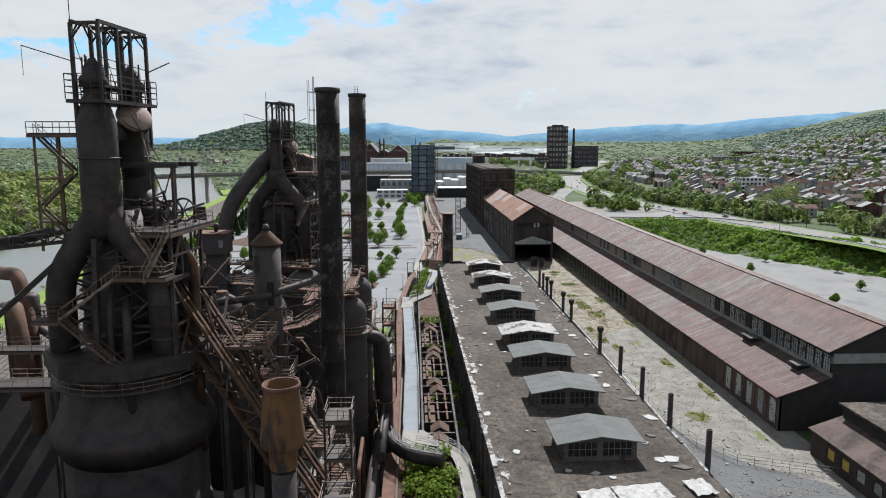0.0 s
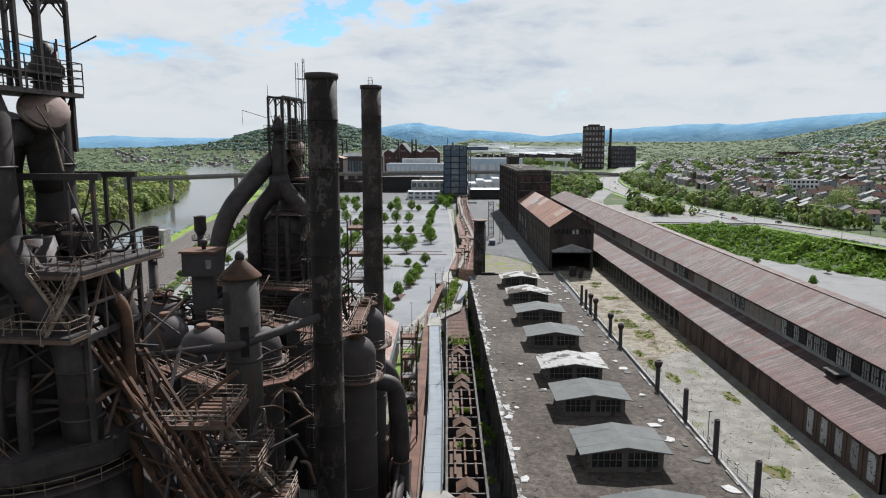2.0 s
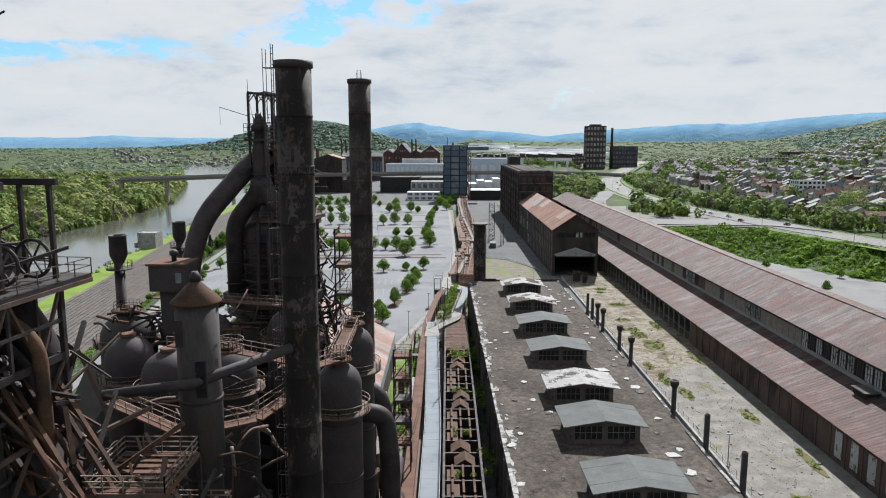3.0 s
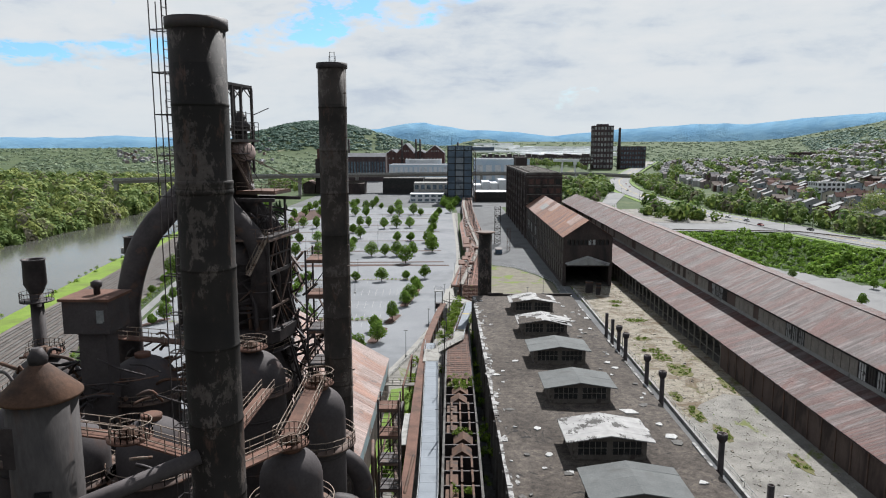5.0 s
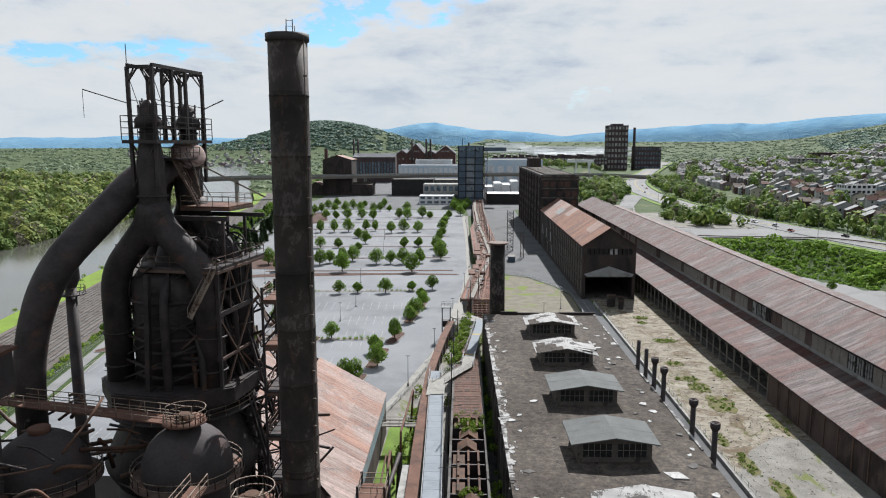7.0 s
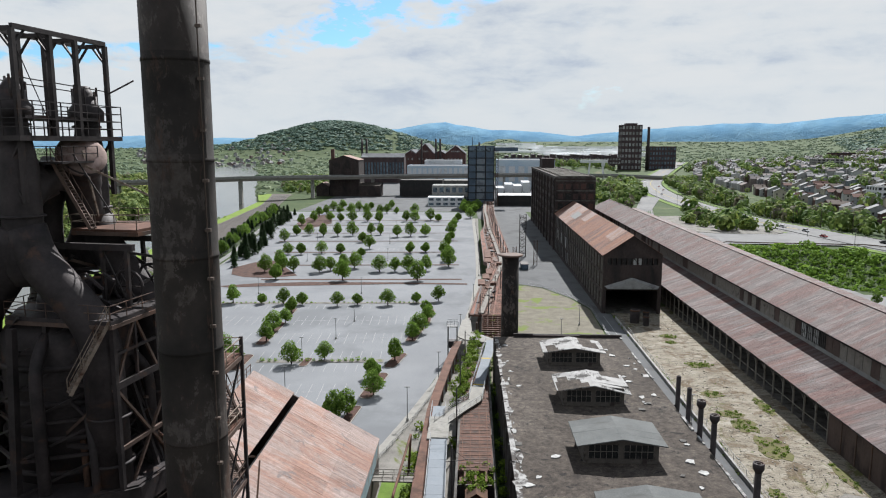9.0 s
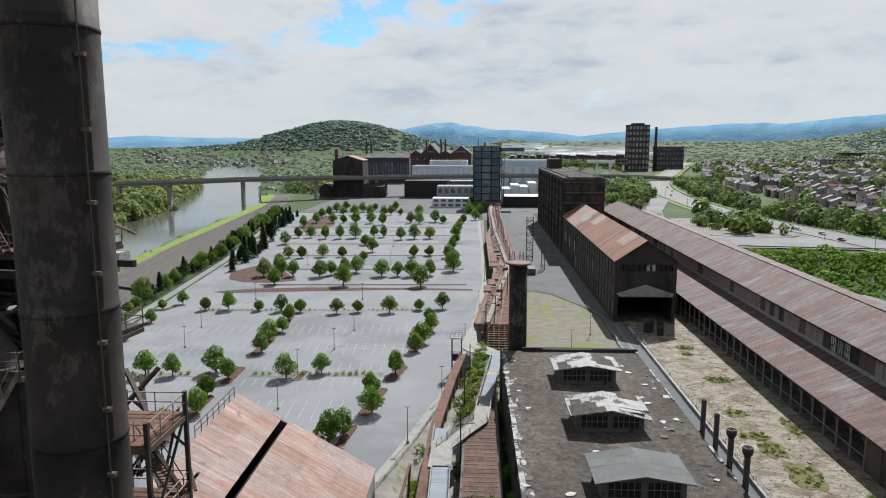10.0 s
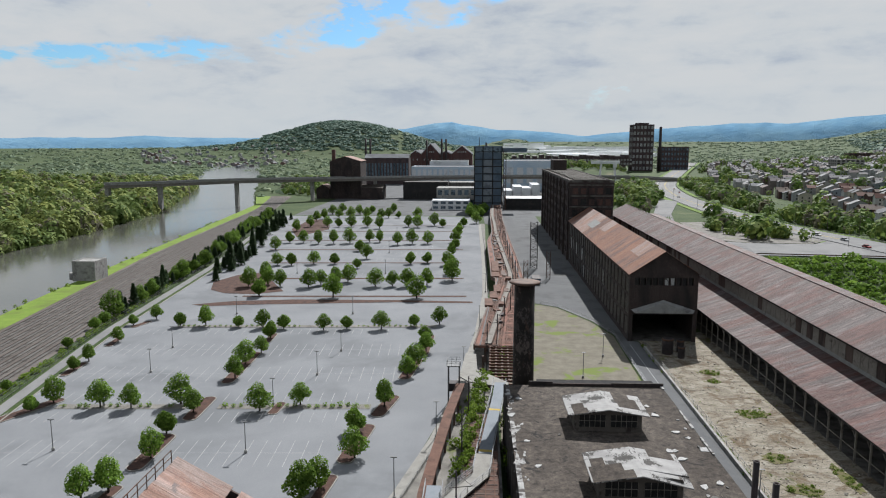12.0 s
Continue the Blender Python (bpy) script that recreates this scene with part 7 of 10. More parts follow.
# conical-roofed tower
ct = thing("dust_tower", (-18.9, 89.0, 0), "round grey tower with a rusty conical roof", "tower")
part("shell", Shape().lathe(0, 0, [(1.5, 8), (1.5, 31), (1.75, 31.2), (1.75, 44.6)], 30), tower_grey, ct)
part("roof", Shape().lathe(0, 0, [(2.05, 44.4), (2.05, 44.55), (0.5, 46.1), (0.4, 46.2)], 30), iron_rust, ct, "rusty conical roof")
part("finial", Shape().lathe(0, 0, [(0.45, 46.1), (0.5, 46.5), (0.25, 47.0)], 12), iron, ct)
# A dark block set on the shell paints the shade of a doorway.
part("door_recess", Shape().box(0.3, 1.1, -1.85, -1.6, 36.8, 39.8), glass_dark, ct)
part("louvre", Shape().box(-1.3, -0.2, -1.62, -1.4, 41.0, 43.2), iron, ct)
part("band", Shape().lathe(0, 0, [(1.75, 36.0), (1.85, 36.05), (1.85, 36.3), (1.75, 36.35)], 30, False), iron, ct)
part("band", Shape().lathe(0, 0, [(1.5, 29.0), (1.62, 29.05), (1.62, 29.35), (1.5, 29.4)], 30, False), iron, ct)
part("base_leg", Shape().lathe(0, 0, [(0.9, 0), (0.9, 8), (1.5, 9)], 20), iron, ct)
pipe = thing("gas_pipe", (0, 0, 0), "long sooty gas pipe running between towers", "pipe")
part("pipe", Shape().tube([(-26, 86.5, 37.2), (-19, 87.0, 38.0), (-11.8, 92.0, 39.6)], 0.45, 14), iron_dome, pipe)

# bin house on a stalk
bh = thing("bin_house", (-36.7, 129.0, 0), "small iron bin house with a rusty flat roof", "bin house")
part("house", Shape().box(-2.5, 2.5, -2.4, 2.4, 37.2, 40.8), iron_dome, bh)
part("roof", Shape().box(-2.8, 2.8, -2.7, 2.7, 40.8, 41.1), deck_rust, bh, "rusty flat roof")
part("cowl", Shape().lathe(0.2, 0, [(0.35, 41.1), (0.35, 41.8), (0.6, 42.0), (0.6, 42.5), (0.2, 42.7)], 14), iron, bh)
part("window", Shape().box(1.2, 2.0, -2.46, -2.4, 38.4, 39.8), pane_pale, bh)
part("stalk", Shape().box(-1.5, 1.5, -1.4, 1.4, 0, 37.2), iron_dome, bh)

# small flared chimneys by the river
for x, y, top in ((-47.8, 136.3, 43.8), (-51.8, 170.7, 42.0), (-44.5, 58.0, 43.5)):
    t = thing("flared_vent", (x, y, 0), "iron vent stack with a flared head and ring walk", "vent stack", "flared vents by the river")
    part("stem", Shape().lathe(0, 0, [(0.9, 0), (0.75, top - 4)], 18), iron, t)
    part("head", Shape().lathe(0, 0, [(0.75, top - 4.2), (1.3, top - 3.0), (1.25, top - 0.2), (1.4, top), (1.1, top), (1.0, top - 2)], 20, False), iron, t)
    part("walk", Shape().lathe(0, 0, [(0.7, top - 5.2), (1.9, top - 5.2), (1.9, top - 5.05), (0.7, top - 5.05)], 20, False), iron, t)
    part("railing", railing(ring(0, 0, top - 5.05, 1.85, 14), 1.0, 3, 0.05), steel_brown, t)

# rusty open can-shaped vessel near the first furnace
can = thing("open_vessel", (-9.0, 45.3, 0), "rust-streaked open iron vessel with a crusted rim", "vessel")
vessel_rust = surf("orange_streaked_rust", (0.085, 0.052, 0.036), (0.26, 0.125, 0.055), 0.55, (0.05, 0.042, 0.04), 0.6, 0.5, 0.62, 0.85, 0.1, 0.4, 4.0, (1, 1, 0.3))
part("shell", Shape().lathe(0, 0, [(0.9, 35.2), (1.0, 36.6), (1.5, 36.9), (1.52, 37.4), (1.42, 38.2), (1.2, 41.0), (1.22, 41.15), (1.14, 41.16), (1.12, 39.0)], 30, False), vessel_rust, can, "orange-brown streaked rust")
part("rim", Shape().lathe(0, 0, [(1.2, 40.85), (1.3, 40.95), (1.28, 41.2), (1.16, 41.2), (1.14, 40.9)], 30, False), deck_rust, can)
part("inner_floor", Shape().lathe(0, 0, [(1.14, 40.2), (1.12, 40.25)], 24), deck_rust, can)
part("neck", Shape().lathe(0, 0, [(0.85, 12), (0.85, 35)], 24), iron, can)
part("stand", Shape().lathe(0, 0, [(1.0, 0), (0.9, 12.2)], 20), iron, can)

# small bore pipes and fallen bars heaped about the stove tops
rgp = random.Random(91)
tangle = thing("pipe_tangle", (0, 0, 0), "heap of black bent pipes and bars about the stove tops", "pipework")
for i in range(90):
    x, y = rgp.uniform(-47, -26), rgp.uniform(124, 141)
    zz = rgp.uniform(27, 33.5)
    d = Vector((rgp.uniform(-1, 1), rgp.uniform(-0.6, 0.6), rgp.uniform(-0.25, 0.35))).normalized() * rgp.uniform(1.5, 6)
    p = Vector((x, y, zz))
    part("pipe", Shape().tube(bend([p, p + d * 0.55, p + d + Vector((0, 0, rgp.uniform(-2.4, 0.6)))], 3, 0.8), rgp.uniform(0.06, 0.22), 7), rgp.choice((iron, iron, iron_rust, steel_brown)), tangle)
for i in range(60):
    x, y = rgp.uniform(-31, -13), rgp.uniform(82, 106)
    zz = rgp.uniform(24, 34)
    d = Vector((rgp.uniform(-1, 1), rgp.uniform(-0.7, 0.7), rgp.uniform(-0.5, 0.4))).normalized() * rgp.uniform(1.5, 6)
    p = Vector((x, y, zz))
    part("pipe", Shape().tube(bend([p, p + d * 0.55, p + d + Vector((0, 0, rgp.uniform(-2.4, 0.6)))], 3, 0.8), rgp.uniform(0.06, 0.22), 7), rgp.choice((iron, iron_rust, steel_brown, rail_pale)), tangle)

# scaffolds and stair towers in the dark core of the plant
rg = random.Random(21)


def scaffold(x, y, w_, l_, floors, z0, step, label):
    t = thing("platform_tower", (x, y, 0), label, "platform tower", "platform towers of the plant")
    top = z0 + step * (floors - 1)
    for px_ in (0, w_):
        for py_ in (0, l_):
            part("post", Shape().beam((px_, py_, 0), (px_, py_, top + 1.2), 0.22), iron, t)
    for i in range(floors):
        zz = z0 + i * step
        deck(t, 0, w_, 0, l_, zz, rg.choice((deck_rust, iron, iron)), 0.14, "all", rail_pale if i > floors - 3 else steel_brown)
        if i:
            part("stair", stair((w_ * 0.85, 0.5, zz), (w_ * 0.85, l_ - 0.5, zz - step)), steel_brown, t)
    for i in range(floors - 1):
        part("brace", Shape().beam((0, 0, z0 + i * step), (w_, 0, z0 + (i + 1) * step), 0.12), iron, t)
        part("brace", Shape().beam((w_, 0, z0 + i * step), (w_, l_, z0 + (i + 1) * step), 0.12), iron, t)


scaffold(-9.0, 66.0, 2.6, 3.4, 5, 14, 4.0, "rusty stair tower with pale hand rails")
scaffold(-7.4, 49.5, 2.4, 3.2, 5, 12, 4.3, "rusty stair platforms beside the open vessel")
scaffold(-6.5, 138.0, 2.6, 3.0, 5, 10, 3.6, "rusty landing tower behind the brown smokestack")
scaffold(-15.8, 141.0, 3.4, 4.5, 6, 20, 4.6, "rusty lattice tower with landings")
scaffold(-44.0, 92.0, 5.0, 5.0, 6, 8, 5.0, "dark iron platform tower by the river side")

# landings that step down towards the trestle
ls = thing("landing_stair", (0, 0, 0), "rusty stair of four railed landings stepping down", "stair")
LAND = ((-21.4, -16.1, 74.2, 80.3, 35.3), (-18.4, -13.9, 75.0, 80.4, 31.1), (-15.6, -12.0, 75.4, 80.6, 27.1), (-13.4, -9.8, 75.8, 80.8, 22.9), (-10.9, -7.6, 76.0, 81.0, 18.5))
for i, (x0, x1, y0, y1, zz) in enumerate(LAND):
    e = Shape()
    for a, b in (((x0, y0), (x1, y0)), ((x1, y0), (x1, y1)), ((x1, y1), (x0, y1)), ((x0, y1), (x0, y0))):
        e.beam((*a, zz - 0.2), (*b, zz - 0.2), 0.16, 0.36)
    part("edge_beam", e, steel_brown, ls)
    for k in range(7):
        y = y0 + (y1 - y0) * (k + 0.5) / 7
        part("deck_bar", Shape().beam((x0, y, zz - 0.06), (x1, y, zz - 0.06), 0.5, 0.08), deck_rust if (k + i) % 3 == 0 else iron_rust, ls)
    part("railing", railing([(x0, y0, zz), (x1, y0, zz), (x1, y1, zz), (x0, y1, zz), (x0, y0, zz)], 1.15, 1.3, 0.075, 3), rail_pale, ls, "pale hand rail")
    if i < len(LAND) - 1:
        n_ = LAND[i + 1]
        part("stair", stair((x1 - 0.5, y0 + 0.8, zz), (n_[0] + 2.2, y1 - 1.4, n_[4])), rail_pale, ls)
    for x, y in ((x0, y0), (x1, y1)):
        part("post", Shape().beam((x, y, 0), (x, y, zz - 0.3), 0.26), iron, ls)

# loose pipework
pw = thing("pipework", (0, 0, 0), "tangle of rusty process pipes beside the trestle", "pipework")
for i in range(22):
    x, y = rg.uniform(-9, -4.2), rg.uniform(40, 190)
    l_ = rg.uniform(6, 22)
    zz = rg.uniform(2.5, 14)
    part("pipe", Shape().tube(bend([(x, y, 0.2), (x, y, zz), (x + rg.uniform(-0.8, 0.8), y + l_, zz + rg.uniform(-1, 1)), (x, y + l_, 0.3)], 4, 0.8), rg.uniform(0.12, 0.34), 10), rg.choice((iron_rust, deck_rust, iron, steel_brown)), pw)
for x, y0, y1, zz in ((-5.0, 96, 128, 12.0), (-6.3, 50, 112, 9.0)):
    part("main_pipe", Shape().tube([(x, y0, zz), (x, y1, zz)], 0.7, 16), iron, pw)
big = thing("blast_main", (0, 0, 0), "great bent blast main beside the stoves", "pipe")
part("pipe", Shape().tube(bend([(-9.0, 112, 25.6), (-5.6, 112.2, 25.4), (-4.9, 112.4, 20), (-4.9, 112.6, 4)], 8, 2.6), 1.15, 22), iron, big)
part("pipe", Shape().tube(bend([(-16.0, 128, 24), (-12.5, 125.6, 25), (-7.0, 125.4, 23), (-6.0, 125.4, 6)], 8, 2.6), 1.1, 22), iron, big)
part("flange", Shape().lathe(-4.9, 112.55, [(1.15, 14), (1.4, 14.05), (1.4, 14.3), (1.15, 14.35)], 22, False), iron_rust, big)

black_sheet = surf("near_black_roof_sheet", (0.022, 0.021, 0.021), (0.042, 0.039, 0.037), 0.3, (0.06, 0.045, 0.038), 0.3, 0.6, 0.72, 0.9, 0.0, 0.3, 4.0)
# stock house and cast house roofs in the dark below the furnaces
# Black sheets on steep pitches turned from the sun keep these roofs dark.
gabled("cast_house", -63, -17, 32, 82, 6, 26.0, iron, black_sheet, "dark steep-roofed cast house below the furnace", "cast house", "x")
gabled("cast_house", -74, -46.5, 84, 120, 6, 21, iron, black_sheet, "dark cast house with a black sheet roof", "cast house", "x")
gabled("cast_house", -62, -42, 122, 140, 6, 14, iron, black_sheet, "low dark cast house by the river with a black roof", "cast house", "x")
gabled("cast_house", -64, -15, 142, 170, 6, 17, iron, black_sheet, "dark low cast house under the second furnace", "cast house", "x")
for x, y, r, h in ((-58, 118, 3.6, 15), (-52, 122, 3.0, 12), (-66, 122, 2.6, 14), (-47, 45, 2.4, 26), (-53, 60, 2.0, 30)):
    t = thing("gas_washer", (x, y, 0), "squat rusty gas washer drum", "tank", "gas washers")
    part("drum", Shape().lathe(0, 0, [(r, 0), (r, h), (r * 0.6, h + r * 0.5), (0.5, h + r * 0.65)], 26), iron_rust, t)
    part("band", Shape().lathe(0, 0, [(r, h - 2), (r + 0.1, h - 1.9), (r + 0.1, h - 1.6), (r, h - 1.5)], 26, False), iron, t)

# ---------------------------------------------------------------- low house with a pink rusted roof
rh = thing("stock_house", (0, 0, 0), "large stock house with a pale pink rusted sheet roof", "stock house")
RX0, RX1, RY0, RY1, RZ0, RZ1 = -32.8, -11.7, 158.0, 209.4, 20.1, 8.4
part("wall", Shape().box(RX1 - 0.6, RX1 - 0.2, RY0, RY1 - 0.3, 0, 5.4), shop_wall_mat, rh)
part("wall_sheet", Shape().box(RX1 - 0.62, RX1 - 0.16, RY0, RY1 - 0.3, 5.4, RZ1 - 0.2), steel_blue, rh, "bleached blue-green wall sheets")
s = Shape()
s.v = [(RX0, RY1 - 0.3, 0), (RX1 - 0.2, RY1 - 0.3, 0), (RX1 - 0.2, RY1 - 0.3, RZ1 - 0.2), (RX0, RY1 - 0.3, RZ0 - 0.25)]
s.v += [(x, y - 0.3, zz) for x, y, zz in s.v]
s.f = [(3, 2, 1, 0), (4, 5, 6, 7), (0, 1, 5, 4), (1, 2, 6, 5), (2, 3, 7, 6), (3, 0, 4, 7)]
part("end_wall", s, shop_wall_mat, rh)
part("back_wall", Shape().box(RX0, RX0 + 0.4, RY0, RY1 - 0.6, 0, RZ0 - 0.3), iron, rh)
k_ = (RZ0 - RZ1) / (RX0 - RX1)
zr = lambda x: RZ1 + (x - RX1) * k_
cols = 15
for xa, xb in ((RX0, RX0 + 3.6), (RX0 + 3.6, -26.0), (-25.0, -20.6), (-20.6, -16.2), (-16.2, RX1)):
    for i in range(cols):
        y0, y1 = RY0 + (RY1 - RY0) * i / cols, RY0 + (RY1 - RY0) * (i + 1) / cols - 0.02
        j = rg.uniform(-0.02, 0.02)
        s = Shape()
        q = [(xa, y0, zr(xa) + j), (xb - 0.02, y0, zr(xb) + j), (xb - 0.02, y1, zr(xb)), (xa, y1, zr(xa))]
        s.v = q + [(x, y, zz - 0.1) for x, y, zz in q]
        s.f = [(0, 1, 2, 3), (7, 6, 5, 4)] + [(n_, n_ + 4, (n_ + 1) % 4 + 4, (n_ + 1) % 4) for n_ in range(4)]
        part("roof_sheet", s, pink_roof_mat, rh)
# A solid dark plate below the gap stands in for the slot's shade.
part("roof_slot", Shape().box(-26.0, -25.0, RY0, RY1 - 0.7, 14.4, 14.7), glass_dark, rh, "dark plate under the open roof slot, painting its shade")
part("railing", railing([(RX0 + 0.1, 193.0, RZ0), (RX0 + 0.1, 207.6, RZ0)], 1.6, 2.2, 0.09), steel_brown, rh)

# rust-brown gas mains and a railed deck on the river side of the first furnace
gm = thing("gas_main", (0, 0, 0), "thick rust-brown gas main with bent elbows", "pipe")
part("pipe", Shape().tube(bend([(-60, 104, 8), (-60, 104, 33), (-55.4, 96.5, 34.6), (-50.6, 90, 24)], 7, 2.4), 1.15, 22), iron_rust, gm)
part("pipe", Shape().tube(bend([(-64, 108, 37.5), (-57, 101, 38.5), (-53.6, 97, 30), (-53.6, 97, 6)], 7, 2.4), 1.0, 22), iron_rust, gm)
part("pipe", Shape().tube([(-66, 112, 31.5), (-47, 92, 30.8)], 0.55, 16), iron, gm)
for x, y, h, r in ((-55.2, 100.0, 35.6, 1.3), (-62.5, 101, 33.5, 1.5), (-49, 99, 31, 1.6)):
    t = thing("gas_valve", (x, y, 0), "sooty upright gas valve drum", "valve drum", "valve drums by the river")
    part("stem", Shape().lathe(0, 0, [(r * 0.6, 0), (r * 0.6, h - 4)], 16), iron, t)
    part("drum", Shape().lathe(0, 0, [(r * 0.6, h - 4.2), (r, h - 3.6), (r, h), (r * 0.5, h + 0.4)], 20), iron, t)
    part("railing", railing(ring(0, 0, h - 3.8, r + 0.7, 12), 1.0, 3, 0.05), steel_brown, t)
dk = thing("service_deck", (0, 0, 0), "sooty service deck with pale hand rails", "platform")
deck(dk, -58, -39.6, 76.0, 79.0, 30.4, iron, 0.3, "all", rail_pale)
for x in (-57.6, -49, -40):
    for y in (76.3, 78.7):
        part("post", Shape().beam((x, y, 0), (x, y, 30.1), 0.35), iron, dk)
deck(dk, -60, -46, 86, 88.4, 31.6, iron, 0.2, "all", steel_brown)
for x in (-59.6, -46.4):
    part("post", Shape().beam((x, 87.2, 0), (x, 87.2, 31.4), 0.35), iron, dk)

# ---------------------------------------------------------------- ore trestle and raised walkway
rust_bed_dark = surf("rusty_cinder_bed", (0.11, 0.068, 0.054), (0.20, 0.108, 0.082), 0.5, (0.075, 0.058, 0.05), 0.35, 0.48, 0.6, 0.95, 0, 0.5, 4)
tr = thing("ore_trestle", (0, 0, 0), "old concrete ore trestle with rusty track beds and open bins", "trestle")
TZ0 = 5.2
for x0, x1 in ((1.2, 1.6), (7.4, 7.8)):
    part("bin_wall", Shape().box(x0, x1, 112, 262, 0, TZ0), concrete_dark, tr)
part("rust_strip", Shape().strip([(-4.1, 60), (-4.1, 160), (-4.4, 200), (-4.2, 230), (-3.6, 240), (-2.9, 249), (-1.9, 262), (-0.1, 279)], 1.9, TZ0 + 0.25, 0.5), deck_rust, tr, "rust-red girder top")
part("rust_girder", Shape().strip([(-2.9, 60), (-2.9, 150)], 0.35, TZ0 + 0.2, 1.6), steel_brown, tr)
for i in range(33):
    y = 64 + i * 6.6
    x = lerp_table(y, [(60, -4.1), (200, -4.4), (230, -4.2), (249, -2.9), (279, -0.1)])
    part("bent_post", Shape().beam((x, y, 0), (x, y, TZ0 - 0.2), 0.45), steel_brown, tr)
part("bin_floor", Shape().box(1.6, 7.4, 112, 214, 0.1, 0.6), concrete_dark, tr)
# cross walls, hoppers with little gables
y, i = 116.0, 0
while y < 205:
    part("cross_wall", Shape().box(1.6, 7.4, y, y + 0.3, 0.6, TZ0 - 0.5), iron, tr)
    if i % 5 in (0, 1):
        s = Shape()
        w_, e, a = 1.75, TZ0 - 0.9, TZ0 + 0.25
        c = 4.3 + 0.3 * (i % 3)
        s.v = [(c - w_, y + 0.9, e), (c + w_, y + 0.9, e), (c, y + 0.9, a), (c - w_, y + 4.4, e), (c + w_, y + 4.4, e), (c, y + 4.4, a)]
        s.v += [(px_, py_, zz - 0.12) for px_, py_, zz in s.v]
        s.f = [(0, 2, 5, 3), (1, 4, 5, 2), (6, 9, 11, 8), (7, 8, 11, 10), (0, 6, 8, 2), (2, 8, 7, 1), (3, 5, 11, 9), (5, 4, 10, 11), (0, 3, 9, 6), (1, 7, 10, 4)]
        part("hopper_roof", s, iron_rust, tr, "small rusty gabled hopper roof")
        s = Shape()
        s.v = [(c - w_ + 0.2, y + 1.4, e), (c + w_ - 0.2, y + 1.4, e), (c, y + 1.4, a - 0.15), (c - w_ + 0.2, y + 1.4, 0.6), (c + w_ - 0.2, y + 1.4, 0.6)]
        s.v += [(px_, py_ + 0.2, zz) for px_, py_, zz in s.v]
        s.f = [(3, 4, 1, 2, 0), (8, 5, 7, 6, 9)]
        part("hopper_front", s, steel_brown, tr)
    else:
        for xx in (2.8, 4.5, 6.2):
            part("bin_beam", Shape().beam((xx, y + 0.5, TZ0 - 0.3), (xx, y + 4.8, TZ0 - 0.3), 0.35, 0.5), iron_rust, tr)
        part("bin_plate", Shape().box(1.9, 3.9, y + 0.8, y + 4.4, TZ0 - 0.9, TZ0 - 0.75), iron_rust, tr)
    y += 5.0
    i += 1
part("track_bed", Shape().box(1.6, 7.4, 205, 262, 0.6, TZ0), rust_bed_dark, tr, "rust-stained track bed with weeds")
for o in (2.2, 3.6, 5.2, 6.6):
    part("rail", Shape().box(o - 0.07, o + 0.07, 205, 262, TZ0 + 0.003, TZ0 + 0.17), deck_rust, tr)
for i in range(38):
    part("sleeper", Shape().box(1.8, 7.1, 206 + i * 1.5, 206.3 + i * 1.5, TZ0, TZ0 + 0.06), steel_brown if i % 3 else iron_rust, tr)
# open grid of track beams, then the long rusty deck
DECK = [(8.6, 309), (10.4, 338), (12.2, 364), (15.2, 398), (15.0, 450), (14.2, 515), (15.2, 560), (15.2, 640), (17.0, 740)]
DECK_L = [(2.6, 309), (5.1, 338), (7.6, 362), (9.7, 383), (10.1, 402), (8.5, 406), (8.3, 441), (7.6, 510), (10.8, 547), (11.0, 640), (12.8, 740)]
DECK_R = [(13.7, 309), (15.4, 338), (17.2, 364), (20.2, 384), (21.2, 400), (21.0, 453), (20.2, 518), (19.8, 560), (19.2, 615), (21.2, 740)]
for i in range(13):
    yy = 279 + i * 2.35
    part("cross_beam", Shape().beam((6.0 + i * 0.06, yy, TZ0 + 0.1), (12.4 + i * 0.06, yy, TZ0 + 0.1), 0.3, 0.5), deck_rust, tr)
for o in (6.2, 7.7, 9.2, 10.7, 12.2):
    part("stringer", Shape().beam((o, 278, TZ0 - 0.3), (o + 0.7, 309, TZ0 - 0.3), 0.4, 0.6), steel_brown, tr)
part("deck", Shape().prism(DECK_R + DECK_L[::-1], TZ0 - 0.5, TZ0 + 0.1), rust_rail_bed, tr, "rust-red ballasted track deck")
for o in (-3.9, -2.4, -0.75, 0.75, 2.4, 3.9):
    part("rail", Shape().strip(DECK, 0.16, TZ0 + 0.28, 0.18, o), deck_rust, tr)
sl = Shape()
rg = random.Random(18)
for i in range(360):
    yy = 309 + i * 1.18
    x = lerp_table(yy, [(b, a) for a, b in DECK])
    for o in (-3.15, 0.0, 3.15):
        if rg.random() < 0.9:
            sl.box(x + o - 1.3 + rg.uniform(-0.1, 0.1), x + o + 1.3 + rg.uniform(-0.1, 0.1), yy, yy + 0.3, TZ0 + 0.09, TZ0 + 0.17)
place("sleeper_rest", sl, iron_rust, tr, "old sleepers in the rusty deck", kind="stuff")
for o in (-3.2, 0.0, 3.2):
    part("cable_trough", Shape().strip(DECK, 0.4, TZ0 + 0.24, 0.15, o * 1.38), (iron, steel_brown, iron)[int(o / 3.2) + 1], tr)
for edge in (DECK_L, DECK_R):
    part("edge_girder", Shape().strip(edge, 0.4, TZ0 + 0.45, 1.5), steel_brown, tr)
